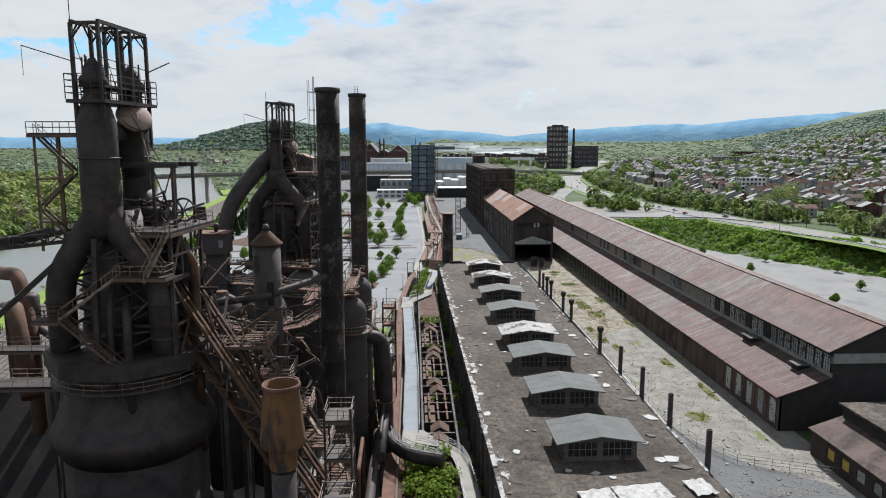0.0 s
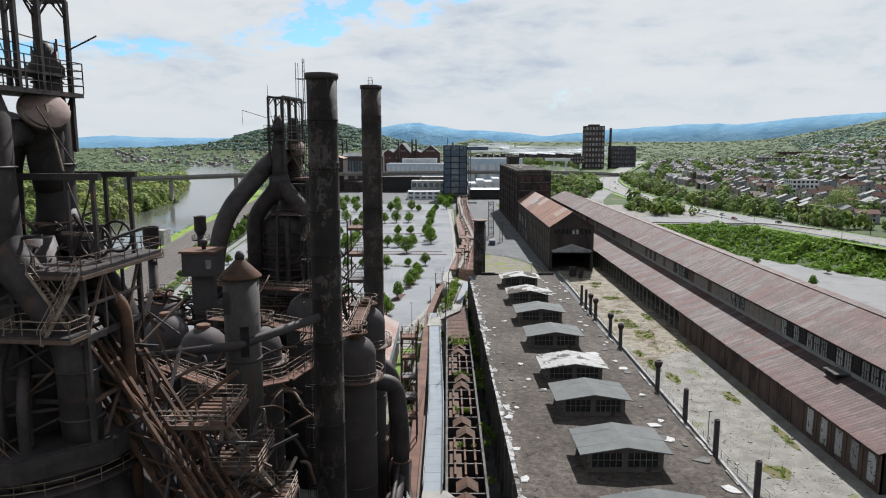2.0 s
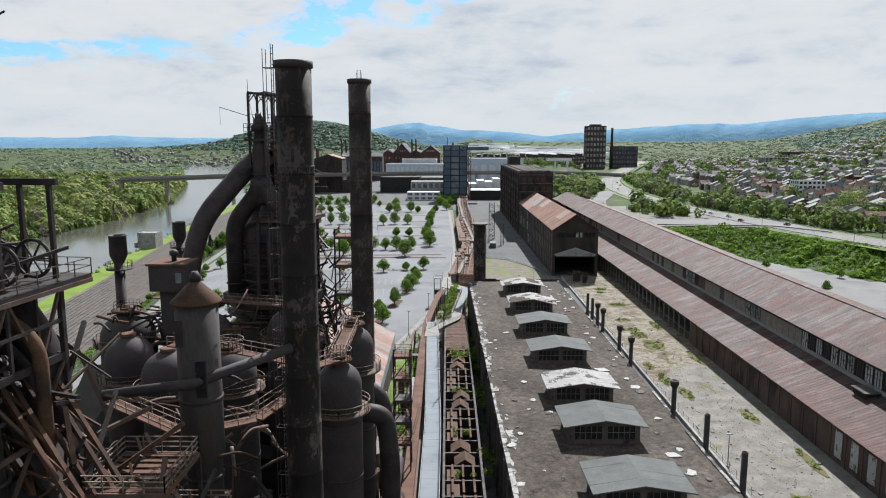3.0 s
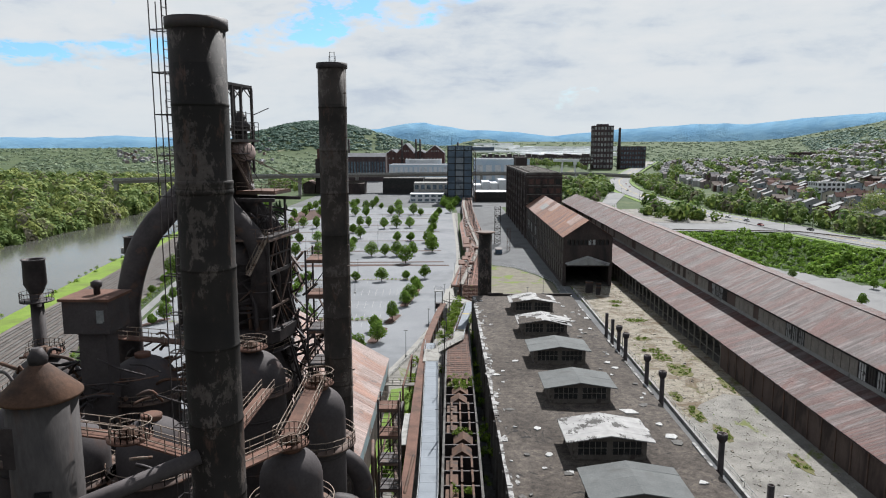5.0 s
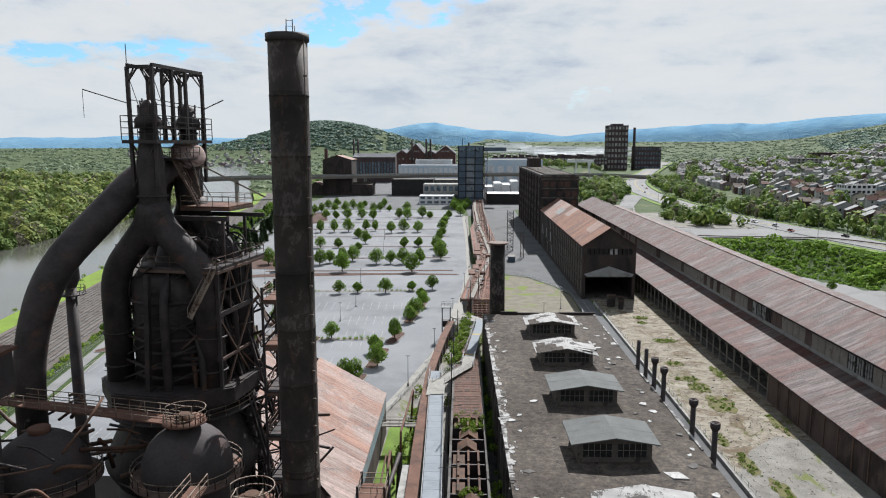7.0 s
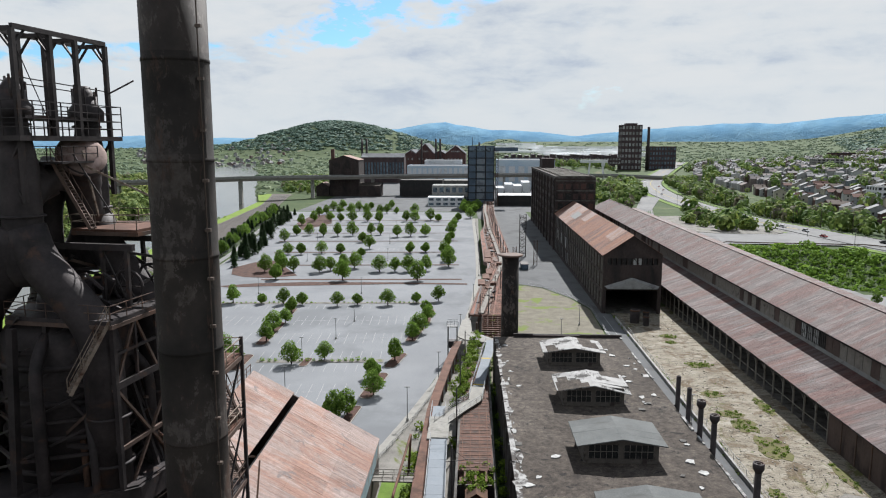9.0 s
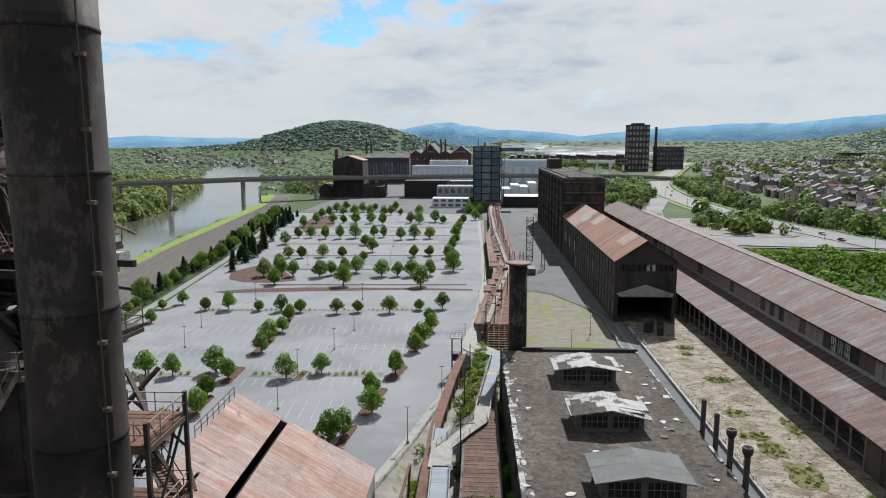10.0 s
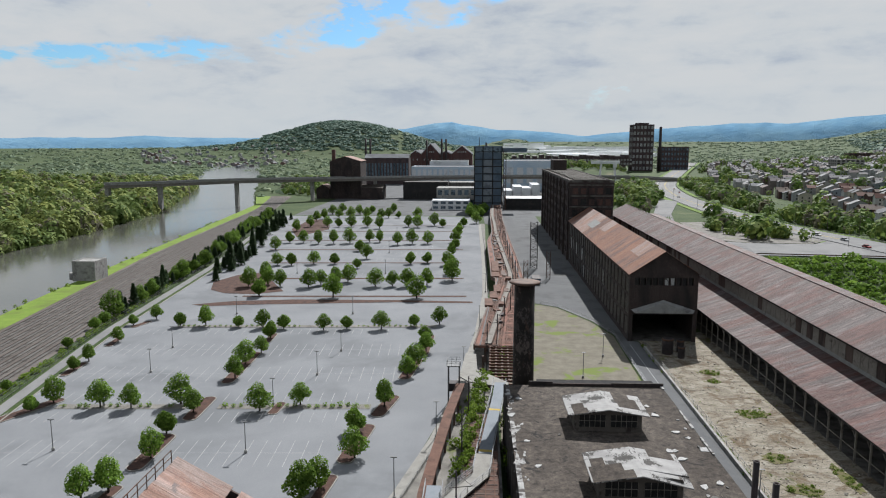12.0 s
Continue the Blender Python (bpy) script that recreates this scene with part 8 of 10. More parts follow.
# winding timber trough along the deck, tipped plates, line of trolley poles
TROUGH = road_line([(6.4, 310), (8.0, 325), (12.2, 364), (15.2, 390), (16.2, 410), (15.8, 432), (14.8, 476), (13.2, 534), (13.1, 592), (12.6, 647), (14.6, 738)], 70)
part("trough_floor", Shape().strip([(p.x, p.y) for p in TROUGH], 1.7, TZ0 + 0.5, 0.3), timber_grey, tr, "grey weathered timber trough")
for o in (-0.9, 0.9):
    part("trough_side", Shape().strip([(p.x, p.y) for p in TROUGH], 0.14, TZ0 + 0.95, 0.8, o), steel_brown, tr)
for x0, x1, y0, y1, h in ((8.8, 11.7, 404, 414, 0.7), (8.9, 11.8, 415, 427, 0.9), (9.0, 12.0, 428, 440, 0.75), (5.6, 8.2, 353, 363, 0.8), (7.4, 10.0, 364, 374, 0.9), (9.0, 11.4, 375, 386, 0.8)):
    part("tipped_plate", Shape().box(x0, x1, y0, y1, TZ0 + 0.11, TZ0 + h), deck_rust, tr, "rust-red plate box")
rg = random.Random(21)
for i in range(44):
    q = rg.uniform(318, 560)
    x = lerp_table(q, [(b, a) for a, b in DECK]) + rg.uniform(-3.4, 0.4)
    a, l, w_ = rg.uniform(-25, 25), rg.uniform(0.8, 3.2), rg.uniform(0.25, 0.9)
    part("loose_scrap", Shape().box(-w_, w_, -l, l, 0.0, rg.uniform(0.15, 0.6), pose(x, q, TZ0 + 0.18, rg.uniform(-4, 4), rg.uniform(-9, 9), a)), rg.choice((iron, iron_rust, steel_brown, deck_rust)), tr)
for x, q in ((5.9, 299.8), (8.6, 310), (11.1, 329.4), (13.8, 349.5), (15.6, 372), (17.6, 396.2), (19.1, 405.9), (17.8, 425), (17.4, 447.2), (17.1, 465), (16.9, 482.2), (16.5, 500), (16.1, 521.6), (15.9, 545), (15.7, 570.8), (15.8, 600), (16.0, 630)):
    part("trolley_post", Shape().beam((x, q, 0 if q < 305 else TZ0 + 0.09), (x + rg.uniform(-0.2, 0.2), q, TZ0 + rg.uniform(6.4, 8.6)), 0.26), iron, tr)
    part("trolley_arm", Shape().beam((x - 1.3, q, TZ0 + 6.0), (x + 0.2, q, TZ0 + 6.2), 0.14), iron, tr)
rg = random.Random(8)
for i in range(46):
    yy = 282 + i * 9.8
    x = lerp_table(yy, [(b, a) for a, b in DECK])
    for o in (-3.2, 3.2):
        part("bent_post", Shape().beam((x + o, yy, 0), (x + o, yy, TZ0 - 0.4), 0.5), steel_brown, tr)
for yy in (352, 396):
    x = lerp_table(yy, [(b, a) for a, b in DECK])
    part("deck_box", Shape().box(x - 1.2, x + 1.0, yy, yy + 3.5, TZ0 + 0.11, TZ0 + 1.5), deck_rust, tr)

wk = thing("raised_walkway", (0, 0, 0), "pale grey raised walkway with metal hand rails", "walkway")
WZ = 5.75
wx = lambda y: -0.022 * max(0.0, y - 155)
for i in range(33):
    y0 = 120 + i * 2.92
    part("deck_panel", Shape().box(-2.15 + wx(y0), 0.75 + wx(y0), y0, y0 + 2.88, WZ - 0.16, WZ), walk_grey, wk)
for x in (-2.2, 0.8):
    for i in range(12):
        part("railing", railing([(x + wx(120 + i * 8), 120 + i * 8, WZ), (x + wx(128 + i * 8), 128 + i * 8, WZ)], 1.15, 2, 0.06, 3), rail_silver, wk)
for i in range(16):
    part("bent", Shape().box(-2.0 + wx(122 + i * 6), 0.6 + wx(122 + i * 6), 122 + i * 6, 122.35 + i * 6, 0, WZ - 0.16), concrete_dark, wk)
WALK2 = [(-2.2, 216), (-1.9, 223.5), (1.2, 229.8), (4.5, 235.6), (5.1, 243), (6.3, 255), (8.0, 271), (8.6, 279)]
part("landing", Shape().box(-4.2, -0.4, 215.8, 226, WZ - 0.16, WZ), kerb_mat, wk, "pale concrete landing")
part("ramp_slab", Shape().strip(WALK2[1:5], 2.9, WZ + 0.02, 0.3), kerb_mat, wk)
part("ramp_grating", Shape().strip(WALK2[4:], 2.2, WZ + 0.08, 0.2), walk_grey, wk)
for q in (243.6, 262.5):
    x = lerp_table(q, [(b, a) for a, b in WALK2[4:]])
    part("warning_strip", Shape().strip([(x, q), (x + 0.08, q + 0.9)], 2.2, WZ + 0.1), paint_yellow, wk, "yellow warning strip")
part("landing", Shape().prism([(-0.5, 283), (1.6, 279.5), (10, 276), (10.6, 279), (3.6, 288), (3.2, 300), (0.6, 301)], WZ - 0.25, WZ + 0.02), kerb_mat, wk, "pale concrete landing")
for off in (-1.4, 1.4):
    line = []
    v = [Vector((a, b, WZ)) for a, b in WALK2]
    for i, p in enumerate(v):
        d = v[min(i + 1, len(v) - 1)] - v[max(i - 1, 0)]
        line.append(p + Vector((d.y, -d.x, 0)).normalized() * off)
    part("railing", railing(line[1:], 1.15, 2, 0.06, 3), rail_silver, wk)
# glazed lift landing at the bend and dark lift tower
part("ramp_grating", Shape().box(-3.9, -1.6, 226.05, 231.5, WZ - 0.2, WZ - 0.02), walk_grey, wk)
for x in (-4.1, -1.4):
    part("railing", railing([(x, 221 if x < -2 else 226.5, WZ), (x, 231.5, WZ)], 1.15, 1.5, 0.06, 3), rail_silver, wk)
lt = thing("lift_cage", (0.2, 278.6, 0), "small dark steel lift frame beside the landing", "lift")
for x in (0, 2.4):
    for y in (0, 2.6):
        part("post", Shape().beam((x - 3.0, y, 0), (x - 3.0, y, 9.4), 0.25), metal_pole, lt)
part("roof", Shape().box(-3.3, -0.3, -0.3, 2.9, 9.4, 9.6), metal_pole, lt)
part("car", Shape().box(-2.8, -0.8, 0.2, 2.4, 3.6, 5.4), iron, lt)
part("railing", railing([(-3.3, -0.3, 9.6), (-0.3, -0.3, 9.6), (-0.3, 2.9, 9.6), (-3.3, 2.9, 9.6), (-3.3, -0.3, 9.6)], 1.1, 1.0, 0.06), rail_silver, lt)
for x, y, top in ((2.0, 262, 13.0), (1.2, 243, 13.5), (1.0, 221.5, 13.2), (0.9, 196, 13.5), (0.9, 172, 13.5)):
    t = thing("trolley_pole", (x, y, 0), "slim black trolley pole beside the walkway", "pole", "trolley poles")
    part("pole", Shape().lathe(0, 0, [(0.16, 0), (0.1, top)], 8), iron, t)
    part("arm", Shape().beam((-1.0, 0, top - 2.6), (2.4, 0, top - 2.2), 0.08), iron, t)
    part("stay", Shape().beam((0, 0, top - 0.4), (2.2, 0, top - 2.2), 0.04), iron, t)
# near end: pale path curling down beside the shed
np_ = thing("garden_path", (0, 0, 0), "pale concrete path curling round a planted bed", "path", kind="structure")
part("landing", Shape().prism([(-2.3, 112.5), (2.2, 111), (3.2, 117), (1.4, 120), (-2.3, 120)], WZ - 0.3, WZ), kerb_mat, np_)
PATHL = road_line([(1.2, 115.5), (4.6, 113.6), (7.2, 109), (8.0, 100), (8.4, 88), (8.6, 70)], 30)
part("path", Shape().strip(PATHL, 2.3, WZ - 0.05, 0.4), kerb_mat, np_)
for off in (-1.2, 1.2):
    line = [p + Vector((0, 0, WZ)) for p in [Vector((q.x + off * 0.9, q.y + off * 0.4, 0)) for q in PATHL]]
    part("railing", railing(line[::3], 1.1, 2, 0.06, 3), rail_silver, np_)
part("bed", Shape().prism([(-3.0, 60), (6.5, 60), (6.8, 104), (5.4, 111), (2.0, 111), (-2.6, 112)], 4.6, 5.1), mulch, np_, "planted bed")
# curved dark flume with double hand rails
cv = thing("curved_flume", (0, 0, 0), "dark curved flume with a grey double hand rail", "flume")
CUR = road_line([(-5.2, 124, 8.4), (-4.9, 116, 8.2), (-3.6, 109.5, 8.0), (-0.4, 105.4, 7.8), (4.4, 103.6, 7.6)], 30)
part("flume", Shape().tube(CUR, 1.2, 16), iron, cv)
for o in (0.0, 0.9):
    part("railing", railing([p + Vector((-o * 0.6, -o, 1.15)) for p in CUR[::2]], 1.1, 1.6, 0.07, 3), metal_pole, cv)

# wagon-like pale roofed shed beside the walkway
wg = thing("trestle_shed", (-5.2, 172, 0), "narrow shed with a pale cracked roof beside the trestle", "shed")
part("body", Shape().box(-1.1, 1.1, 0, 14, 0, 4.2), steel_brown, wg)
part("roof", Shape().box(-1.35, 1.35, -0.3, 14.3, 4.2, 4.4), concrete_pale, wg)
ft = thing("foot_bridge", (0, 0, 0), "short timber foot bridge with rails", "bridge")
part("deck", Shape().box(-12, -5.2, 201.5, 203.4, 4.6, 4.8), timber_grey, ft)
for y in (201.6, 203.3):
    part("railing", railing([(-12, y, 4.8), (-5.2, y, 4.8)], 1.1, 1.6, 0.08), timber_grey, ft)

# fences
def fence(line, label, post=3.0, h=1.8, mat=None):
    t = thing("fence", (0, 0, 0), label, "fence", "yard fences")
    v = [Vector(p) for p in line]
    for a, b in zip(v, v[1:]):
        part("fence_panel", railing([a, b], h, post, 0.06, 3), mat or metal_pole, t)
    return t


fence([(51.6, 330, 0), (51.6, 260, 0), (51.4, 190, 0), (51.9, 140, 0), (53.8, 124, 0), (58, 116, 0), (66, 113, 0), (73, 110, 0)], "long grey mesh fence beside the service road")
fence([(44.4, 270, 0), (44.6, 308, 0), (45.0, 339, 0), (41.0, 356, 0), (31.8, 376, 0), (26, 380.3, 0)], "pale curved railing round the concrete pad", 2.6, 1.4, rail_silver)
fence([(lerp_table(y, LOT_L) - 5.2, y, 0) for y in range(160, 640, 24)], "mesh fence along the railway", 4.0, 2.0)
fence([(lerp_table(y, KERB) + 2.3, y, 0) for y in (205, 222, 240, 263, 290, 340, 398, 450, 500, 560, 610)], "low railing along the pale kerb walk", 3.0, 1.1)
bar = thing("lane_barrier", (0, 0, 0), "long pale concrete barrier along the shed road", "barrier")
for i in range(36):
    y = 96 + i * 6.4
    x = lerp_table(y, [(96, 50.4), (150, 51.1), (260, 51.1), (330, 51.2)])
    part("barrier_block", Shape().box(x - 0.25, x + 0.25, y, y + 6.3, 0, 0.9), concrete_pale, bar)

# yard lamps, boxes and small scraps
def lamp(x, y, h=6.2, base=0.0, arms=1):
    t = thing("lamp_post", (x, y, base), "slim dark lamp post with a flat head on asphalt", "lamp post", "lamp posts")
    part("pole", Shape().lathe(0, 0, [(0.16, 0), (0.14, 0.3), (0.09, 0.4), (0.07, h)], 10), metal_pole, t)
    part("base", Shape().lathe(0, 0, [(0.28, 0), (0.28, 0.7)], 12), concrete_pale, t)
    part("head", Shape().box(-0.55, 0.55, -0.18, 0.18, h, h + 0.12), metal_pole, t)


for u, v in ((-63.4, 256), (-26.3, 255), (-63.9, 302), (-66.7, 324), (-20.8, 300), (-17.7, 320.5), (-27, 279.6), (-64.8, 279), (-30, 232), (-66, 232), (-60, 364), (-20, 364), (-55, 440), (-15, 440), (-60, 500), (-18, 500), (-60, 560), (-18, 565)):
    lamp(*lot(u, v))
for y in (205, 237, 262, 300, 345, 400):
    lamp(lerp_table(y, KERB) + 1.2, y, 7.4, 0.16)
for x, y in ((38, 318), (30, 300), (49.2, 238), (52, 150)):
    lamp(x, y, 6.5)
sk = thing("skip_container", (27.5, 420, 0), "dark blue open skip on the yard road", "skip")
part("body", Shape().box(-1.6, 1.6, -4, 4, 0.3, 2.6), blue_clad, sk)
part("rim", Shape().box(-1.75, 1.75, -4.1, 4.1, 2.6, 2.75), iron, sk)
for x, y, r, h in ((56.5, 322, 1.5, 4.4), (59.2, 318, 0.9, 3.2), (60.6, 324, 1.0, 3.4), (58.2, 327, 0.8, 2.4)):
    t = thing("scrap_vessel", (x, y, 0), "rusty upright scrap vessel in the yard", "scrap vessel", "scrap vessels by the mill door")
    part("shell", Shape().lathe(0, 0, [(r, 0), (r * 1.05, h * 0.6), (r, h), (r * 0.75, h), (r * 0.7, h * 0.5)], 18, False), iron, t)
    part("collar", Shape().lathe(0, 0, [(r * 1.02, h - 0.5), (r * 1.12, h - 0.4), (r * 1.12, h - 0.1), (r, h)], 18, False), iron_rust, t)
# lattice masts by the trestle
for x, y, h in ((29, 455, 22), (33.5, 430, 12), (21.5, 395, 14)):
    t = thing("lattice_mast", (x, y, 0), "slender rusty lattice mast", "mast", "lattice masts")
    part("mast", lattice((0, 0, 0), (0, 0, h), 1.6 if h < 20 else 3.2, 1.6 if h < 20 else 2.2, 1.8, 0.1 if h < 20 else 0.16, 0.16 if h < 20 else 0.24), steel_brown if h < 20 else iron, t)

# scraps of curled roofing on the shed
rg = random.Random(31)
for i in range(112):
    near_edge = rg.random() < 0.2
    x = rg.uniform(SX0 + 0.9, SX0 + 3.5) if near_edge else rg.uniform(SX0 + 2, SX1 - 2)
    if not near_edge and i % 2:
        x = rg.uniform(SX1 - 7, SX1 - 1)
    y = rg.uniform(SY0 + 2, SY1 - 3)
    if 18.5 < x < 34 and any(a - 2.5 < y < a + 9.5 for a in (92.4, 112.5, 132.6, 149.1, 171.4, 193.3, 215.4, 237.7)):
        continue
    n = rg.randint(4, 6)
    r = rg.uniform(0.3, 0.9) * (1.7 if x > 33 and y < 170 else 1)
    s = Shape()
    pts = [(r * rg.uniform(0.5, 1.1) * math.cos(2 * math.pi * k / n), r * rg.uniform(0.5, 1.3) * math.sin(2 * math.pi * k / n)) for k in range(n)]
    s.v = [(a, b, 0.05 + rg.uniform(0, 0.18)) for a, b in pts] + [(a, b, 0.02) for a, b in pts]
    s.f = [tuple(range(n)), tuple(range(2 * n - 1, n - 1, -1))] + [(k, k + n, (k + 1) % n + n, (k + 1) % n) for k in range(n)]
    place("roofing_scrap", s, tar_scrap if rg.random() < 0.62 else concrete_dark, None, "torn pale roofing scrap lying on the shed roof", "roofing scrap", "scraps on the shed roof", at=SKEW @ pose(x, y, SZ, 0, 0, rg.uniform(0, 360)))
# buckled sheets near the south end of the roof
for x, y, w_, l_ in ((29, 82.5, 7, 4), (23, 82, 4.5, 3), (37, 83.5, 3, 4)):
    s = Shape()
    nx_, ny_ = 6, 4
    s.v = [(w_ * (i / nx_ - 0.5), l_ * (j / ny_ - 0.5), 0.25 + 0.35 * abs(math.sin(i * 1.9 + j * 1.3)) * rg.uniform(0.4, 1)) for j in range(ny_ + 1) for i in range(nx_ + 1)]
    s.f = [(j * (nx_ + 1) + i, j * (nx_ + 1) + i + 1, (j + 1) * (nx_ + 1) + i + 1, (j + 1) * (nx_ + 1) + i) for j in range(ny_) for i in range(nx_)]
    ob = place("buckled_sheet", s, tar_scrap, None, "large buckled pale sheet on the shed roof", "roof sheet", "buckled sheets", at=SKEW @ pose(x, y, SZ, 0, 0, 8))
    md = ob.modifiers.new("thick", "SOLIDIFY")
    md.thickness = 0.06

# ---------------------------------------------------------------- trees and scrub


def leaf_cloud(rg, n, sx, sy, sz, cz, size, hollow=0.55, outward=0.55):
    """Corners of n small leaf clumps filling an uneven crown; returns an array n x 4 x 3."""
    r = np.random.RandomState(rg)
    lobes = r.normal(size=(9, 3))
    lobes /= np.linalg.norm(lobes, axis=1)[:, None]
    d = r.normal(size=(n, 3))
    d /= np.linalg.norm(d, axis=1)[:, None]
    bulge = 0.58 + 0.54 * np.clip((d @ lobes.T).max(axis=1) - 0.5, 0, 1) / 0.5
    rad = bulge * (hollow + (1 - hollow) * r.rand(n) ** 0.5)
    c = d * rad[:, None] * np.array([sx, sy, sz]) + np.array([0, 0, cz])
    a = r.normal(size=(n, 3))
    a /= np.linalg.norm(a, axis=1)[:, None]
    nrm = d * outward + a * (1.05 - outward * 0.8) + np.array([0, 0, 0.35])
    nrm /= np.linalg.norm(nrm, axis=1)[:, None]
    t = np.cross(nrm, r.normal(size=(n, 3)))
    t /= np.linalg.norm(t, axis=1)[:, None]
    b = np.cross(nrm, t)
    s = size * (0.6 + 0.8 * r.rand(n))[:, None]
    return np.stack([c + t * s, c + b * s * 0.8, c - t * s * 0.9, c - b * s * 0.7], axis=1)


def pear(q, h):
    """Draws the crown in towards its top."""
    f = np.clip(q[:, :, 2] / h, 0, 1.1)
    k = 1.12 - 0.42 * np.clip(f - 0.45, 0, 1) / 0.5
    q[:, :, 0] *= k
    q[:, :, 1] *= k
    return q


def quads_mesh(name, q, material):
    """A mesh of loose quads from an array n x 4 x 3."""
    n = len(q)
    me = bpy.data.meshes.new(name)
    me.vertices.add(4 * n)
    me.loops.add(4 * n)
    me.polygons.add(n)
    me.vertices.foreach_set("co", np.ascontiguousarray(q, dtype=np.float32).ravel())
    me.loops.foreach_set("vertex_index", np.arange(4 * n, dtype=np.int32))
    me.polygons.foreach_set("loop_start", np.arange(0, 4 * n, 4, dtype=np.int32))
    me.polygons.foreach_set("loop_total", np.full(n, 4, dtype=np.int32))
    me.materials.append(material)
    me.update()
    me.validate()
    return me


def trunk_shape(rg, h, r, crown):
    s = Shape()
    s.tube([(0, 0, 0), (0.03, 0.02, h * 0.3), (0.0, 0.05, h * 0.62), (0.05, 0, h * 0.86)], [r, r * 0.8, r * 0.5, r * 0.15], 8)
    for i in range(7):
        a = rg.uniform(0, 6.28)
        z0 = h * rg.uniform(0.28, 0.55)
        l_ = crown * rg.uniform(0.5, 0.85)
        s.tube([(0, 0, z0), (math.cos(a) * l_ * 0.5, math.sin(a) * l_ * 0.5, z0 + l_ * 0.45), (math.cos(a) * l_, math.sin(a) * l_, z0 + l_ * 1.0)], [r * 0.42, r * 0.25, r * 0.08], 5)
    return s


def make_tree(seed, h, crown, mat, label):
    rg = random.Random(seed)
    t = thing("tree", (0, 0, -60), label, "tree", "trees of the parking lot")
    part("trunk", trunk_shape(rg, h, 0.14 + 0.012 * h, crown), bark, t)
    part("crown", quads_mesh("crown", pear(leaf_cloud(seed, 1500, crown * 1.26, crown * 1.16, h * 0.44, h * 0.585, 0.26, 0.4), h), mat), mat, t)
    return t


def make_conifer(seed, h, label):
    t = thing("conifer", (0, 0, -60), label, "tree", "conifers along the railway")
    part("trunk", Shape().lathe(0, 0, [(0.2, 0), (0.05, h * 0.95)], 8), bark, t)
    r = np.random.RandomState(seed)
    n = 1100
    f = r.rand(n) ** 0.75
    z = 0.4 + f * (h - 0.5)
    rad = (1 - f) * h * 0.27 * (0.55 + 0.45 * r.rand(n)) * (0.85 + 0.25 * np.sin(f * 38)) + 0.08
    a = r.rand(n) * 6.283
    c = np.stack([rad * np.cos(a), rad * np.sin(a), z - rad * 0.25], 1)
    out = np.stack([np.cos(a), np.sin(a), np.full(n, -0.35)], 1)
    tang = np.stack([-np.sin(a), np.cos(a), r.normal(size=n) * 0.3], 1)
    s = (0.16 + 0.16 * r.rand(n))[:, None]
    q = np.stack([c + out * s * 1.5, c + tang * s, c - out * s, c - tang * s], 1)
    part("crown", quads_mesh("crown", q, leaf_dark), leaf_dark, t)
    return t


kinds = [make_tree(11, 6.6, 2.3, leaf_mid, "young round-headed maple with fresh green leaves"), make_tree(12, 5.2, 1.8, leaf_mid, "small young maple with fresh green leaves"),
         make_tree(13, 7.2, 2.7, leaf_mid, "broad young shade tree in full spring leaf")]
conifers = [make_conifer(4, 6.5, "dark green conical spruce"), make_conifer(5, 4.6, "small dark green spruce")]


def put(kind, x, y, size, seed, z=0.0):
    rg = random.Random(seed)
    m = pose(x, y, z, 0, 0, rg.uniform(0, 360)) @ Matrix.Diagonal((size, size, size * rg.uniform(0.92, 1.1), 1))
    ob = copy_thing(kind, m)
    ob.matrix_basis = m
    return ob


NEAR_TREES = ((-92, 276), (-80, 274), (-73, 274), (-63, 277), (-58, 272), (-59, 261), (-57, 250), (-58, 237), (-61, 234), (-44, 274), (-36, 278), (-21, 264),
              (-19, 252), (-17, 278), (-14, 298), (-13, 306), (-11, 320), (-12, 330), (-23, 240), (-25, 236), (-57, 295), (-58, 306), (-57, 316), (-59, 331), (-92, 343), (-84, 344),
              (-73, 343), (-65, 343), (-58, 342), (-45, 341), (-38, 343), (-27, 343), (-17, 347), (-9, 350))
for i, (x, y) in enumerate(NEAR_TREES):
    put(kinds[(2, 0, 0, 2, 0, 1)[i % 6] if y < 335 else (1, 0)[i % 2]], x, y, (0.84, 0.90, 0.78, 0.98)[i % 4] if y < 335 else (0.86, 0.94, 0.8)[i % 3], i, 0.1)
for i, (x, y) in enumerate(((-101, 306), (-101, 299), (-103, 325), (-108, 344), (-104, 352), (-94, 271))):
    put(kinds[i % 2], x, y, 0.72, 60 + i, 0.05)
rg = random.Random(77)
# the rows of the far half, from the lot road outwards: size of the trees, then their places
FAR_ROWS = (
    (1.36, ((-81, 389), (-52, 388), (-20, 388))),
    (1.12, ((-91, 406), (-88, 420), (-84, 410), (-78, 407), (-66, 406), (-62, 411), (-56, 412), (-52, 418), (-39, 409), (-32, 410), (-26, 410), (-18, 413), (-8, 424))),
    (1.10, ((-94, 457), (-87, 457), (-77, 461), (-67, 462), (-54, 451), (-54, 479), (-30, 464), (-22, 467), (-12, 461), (-9, 439))),
    (1.16, ((-109, 505), (-109, 534), (-101, 534), (-91, 530), (-82, 531), (-73, 534), (-62, 504), (-62, 539), (-56, 539), (-44, 528), (-36, 533), (-27, 534))),
)
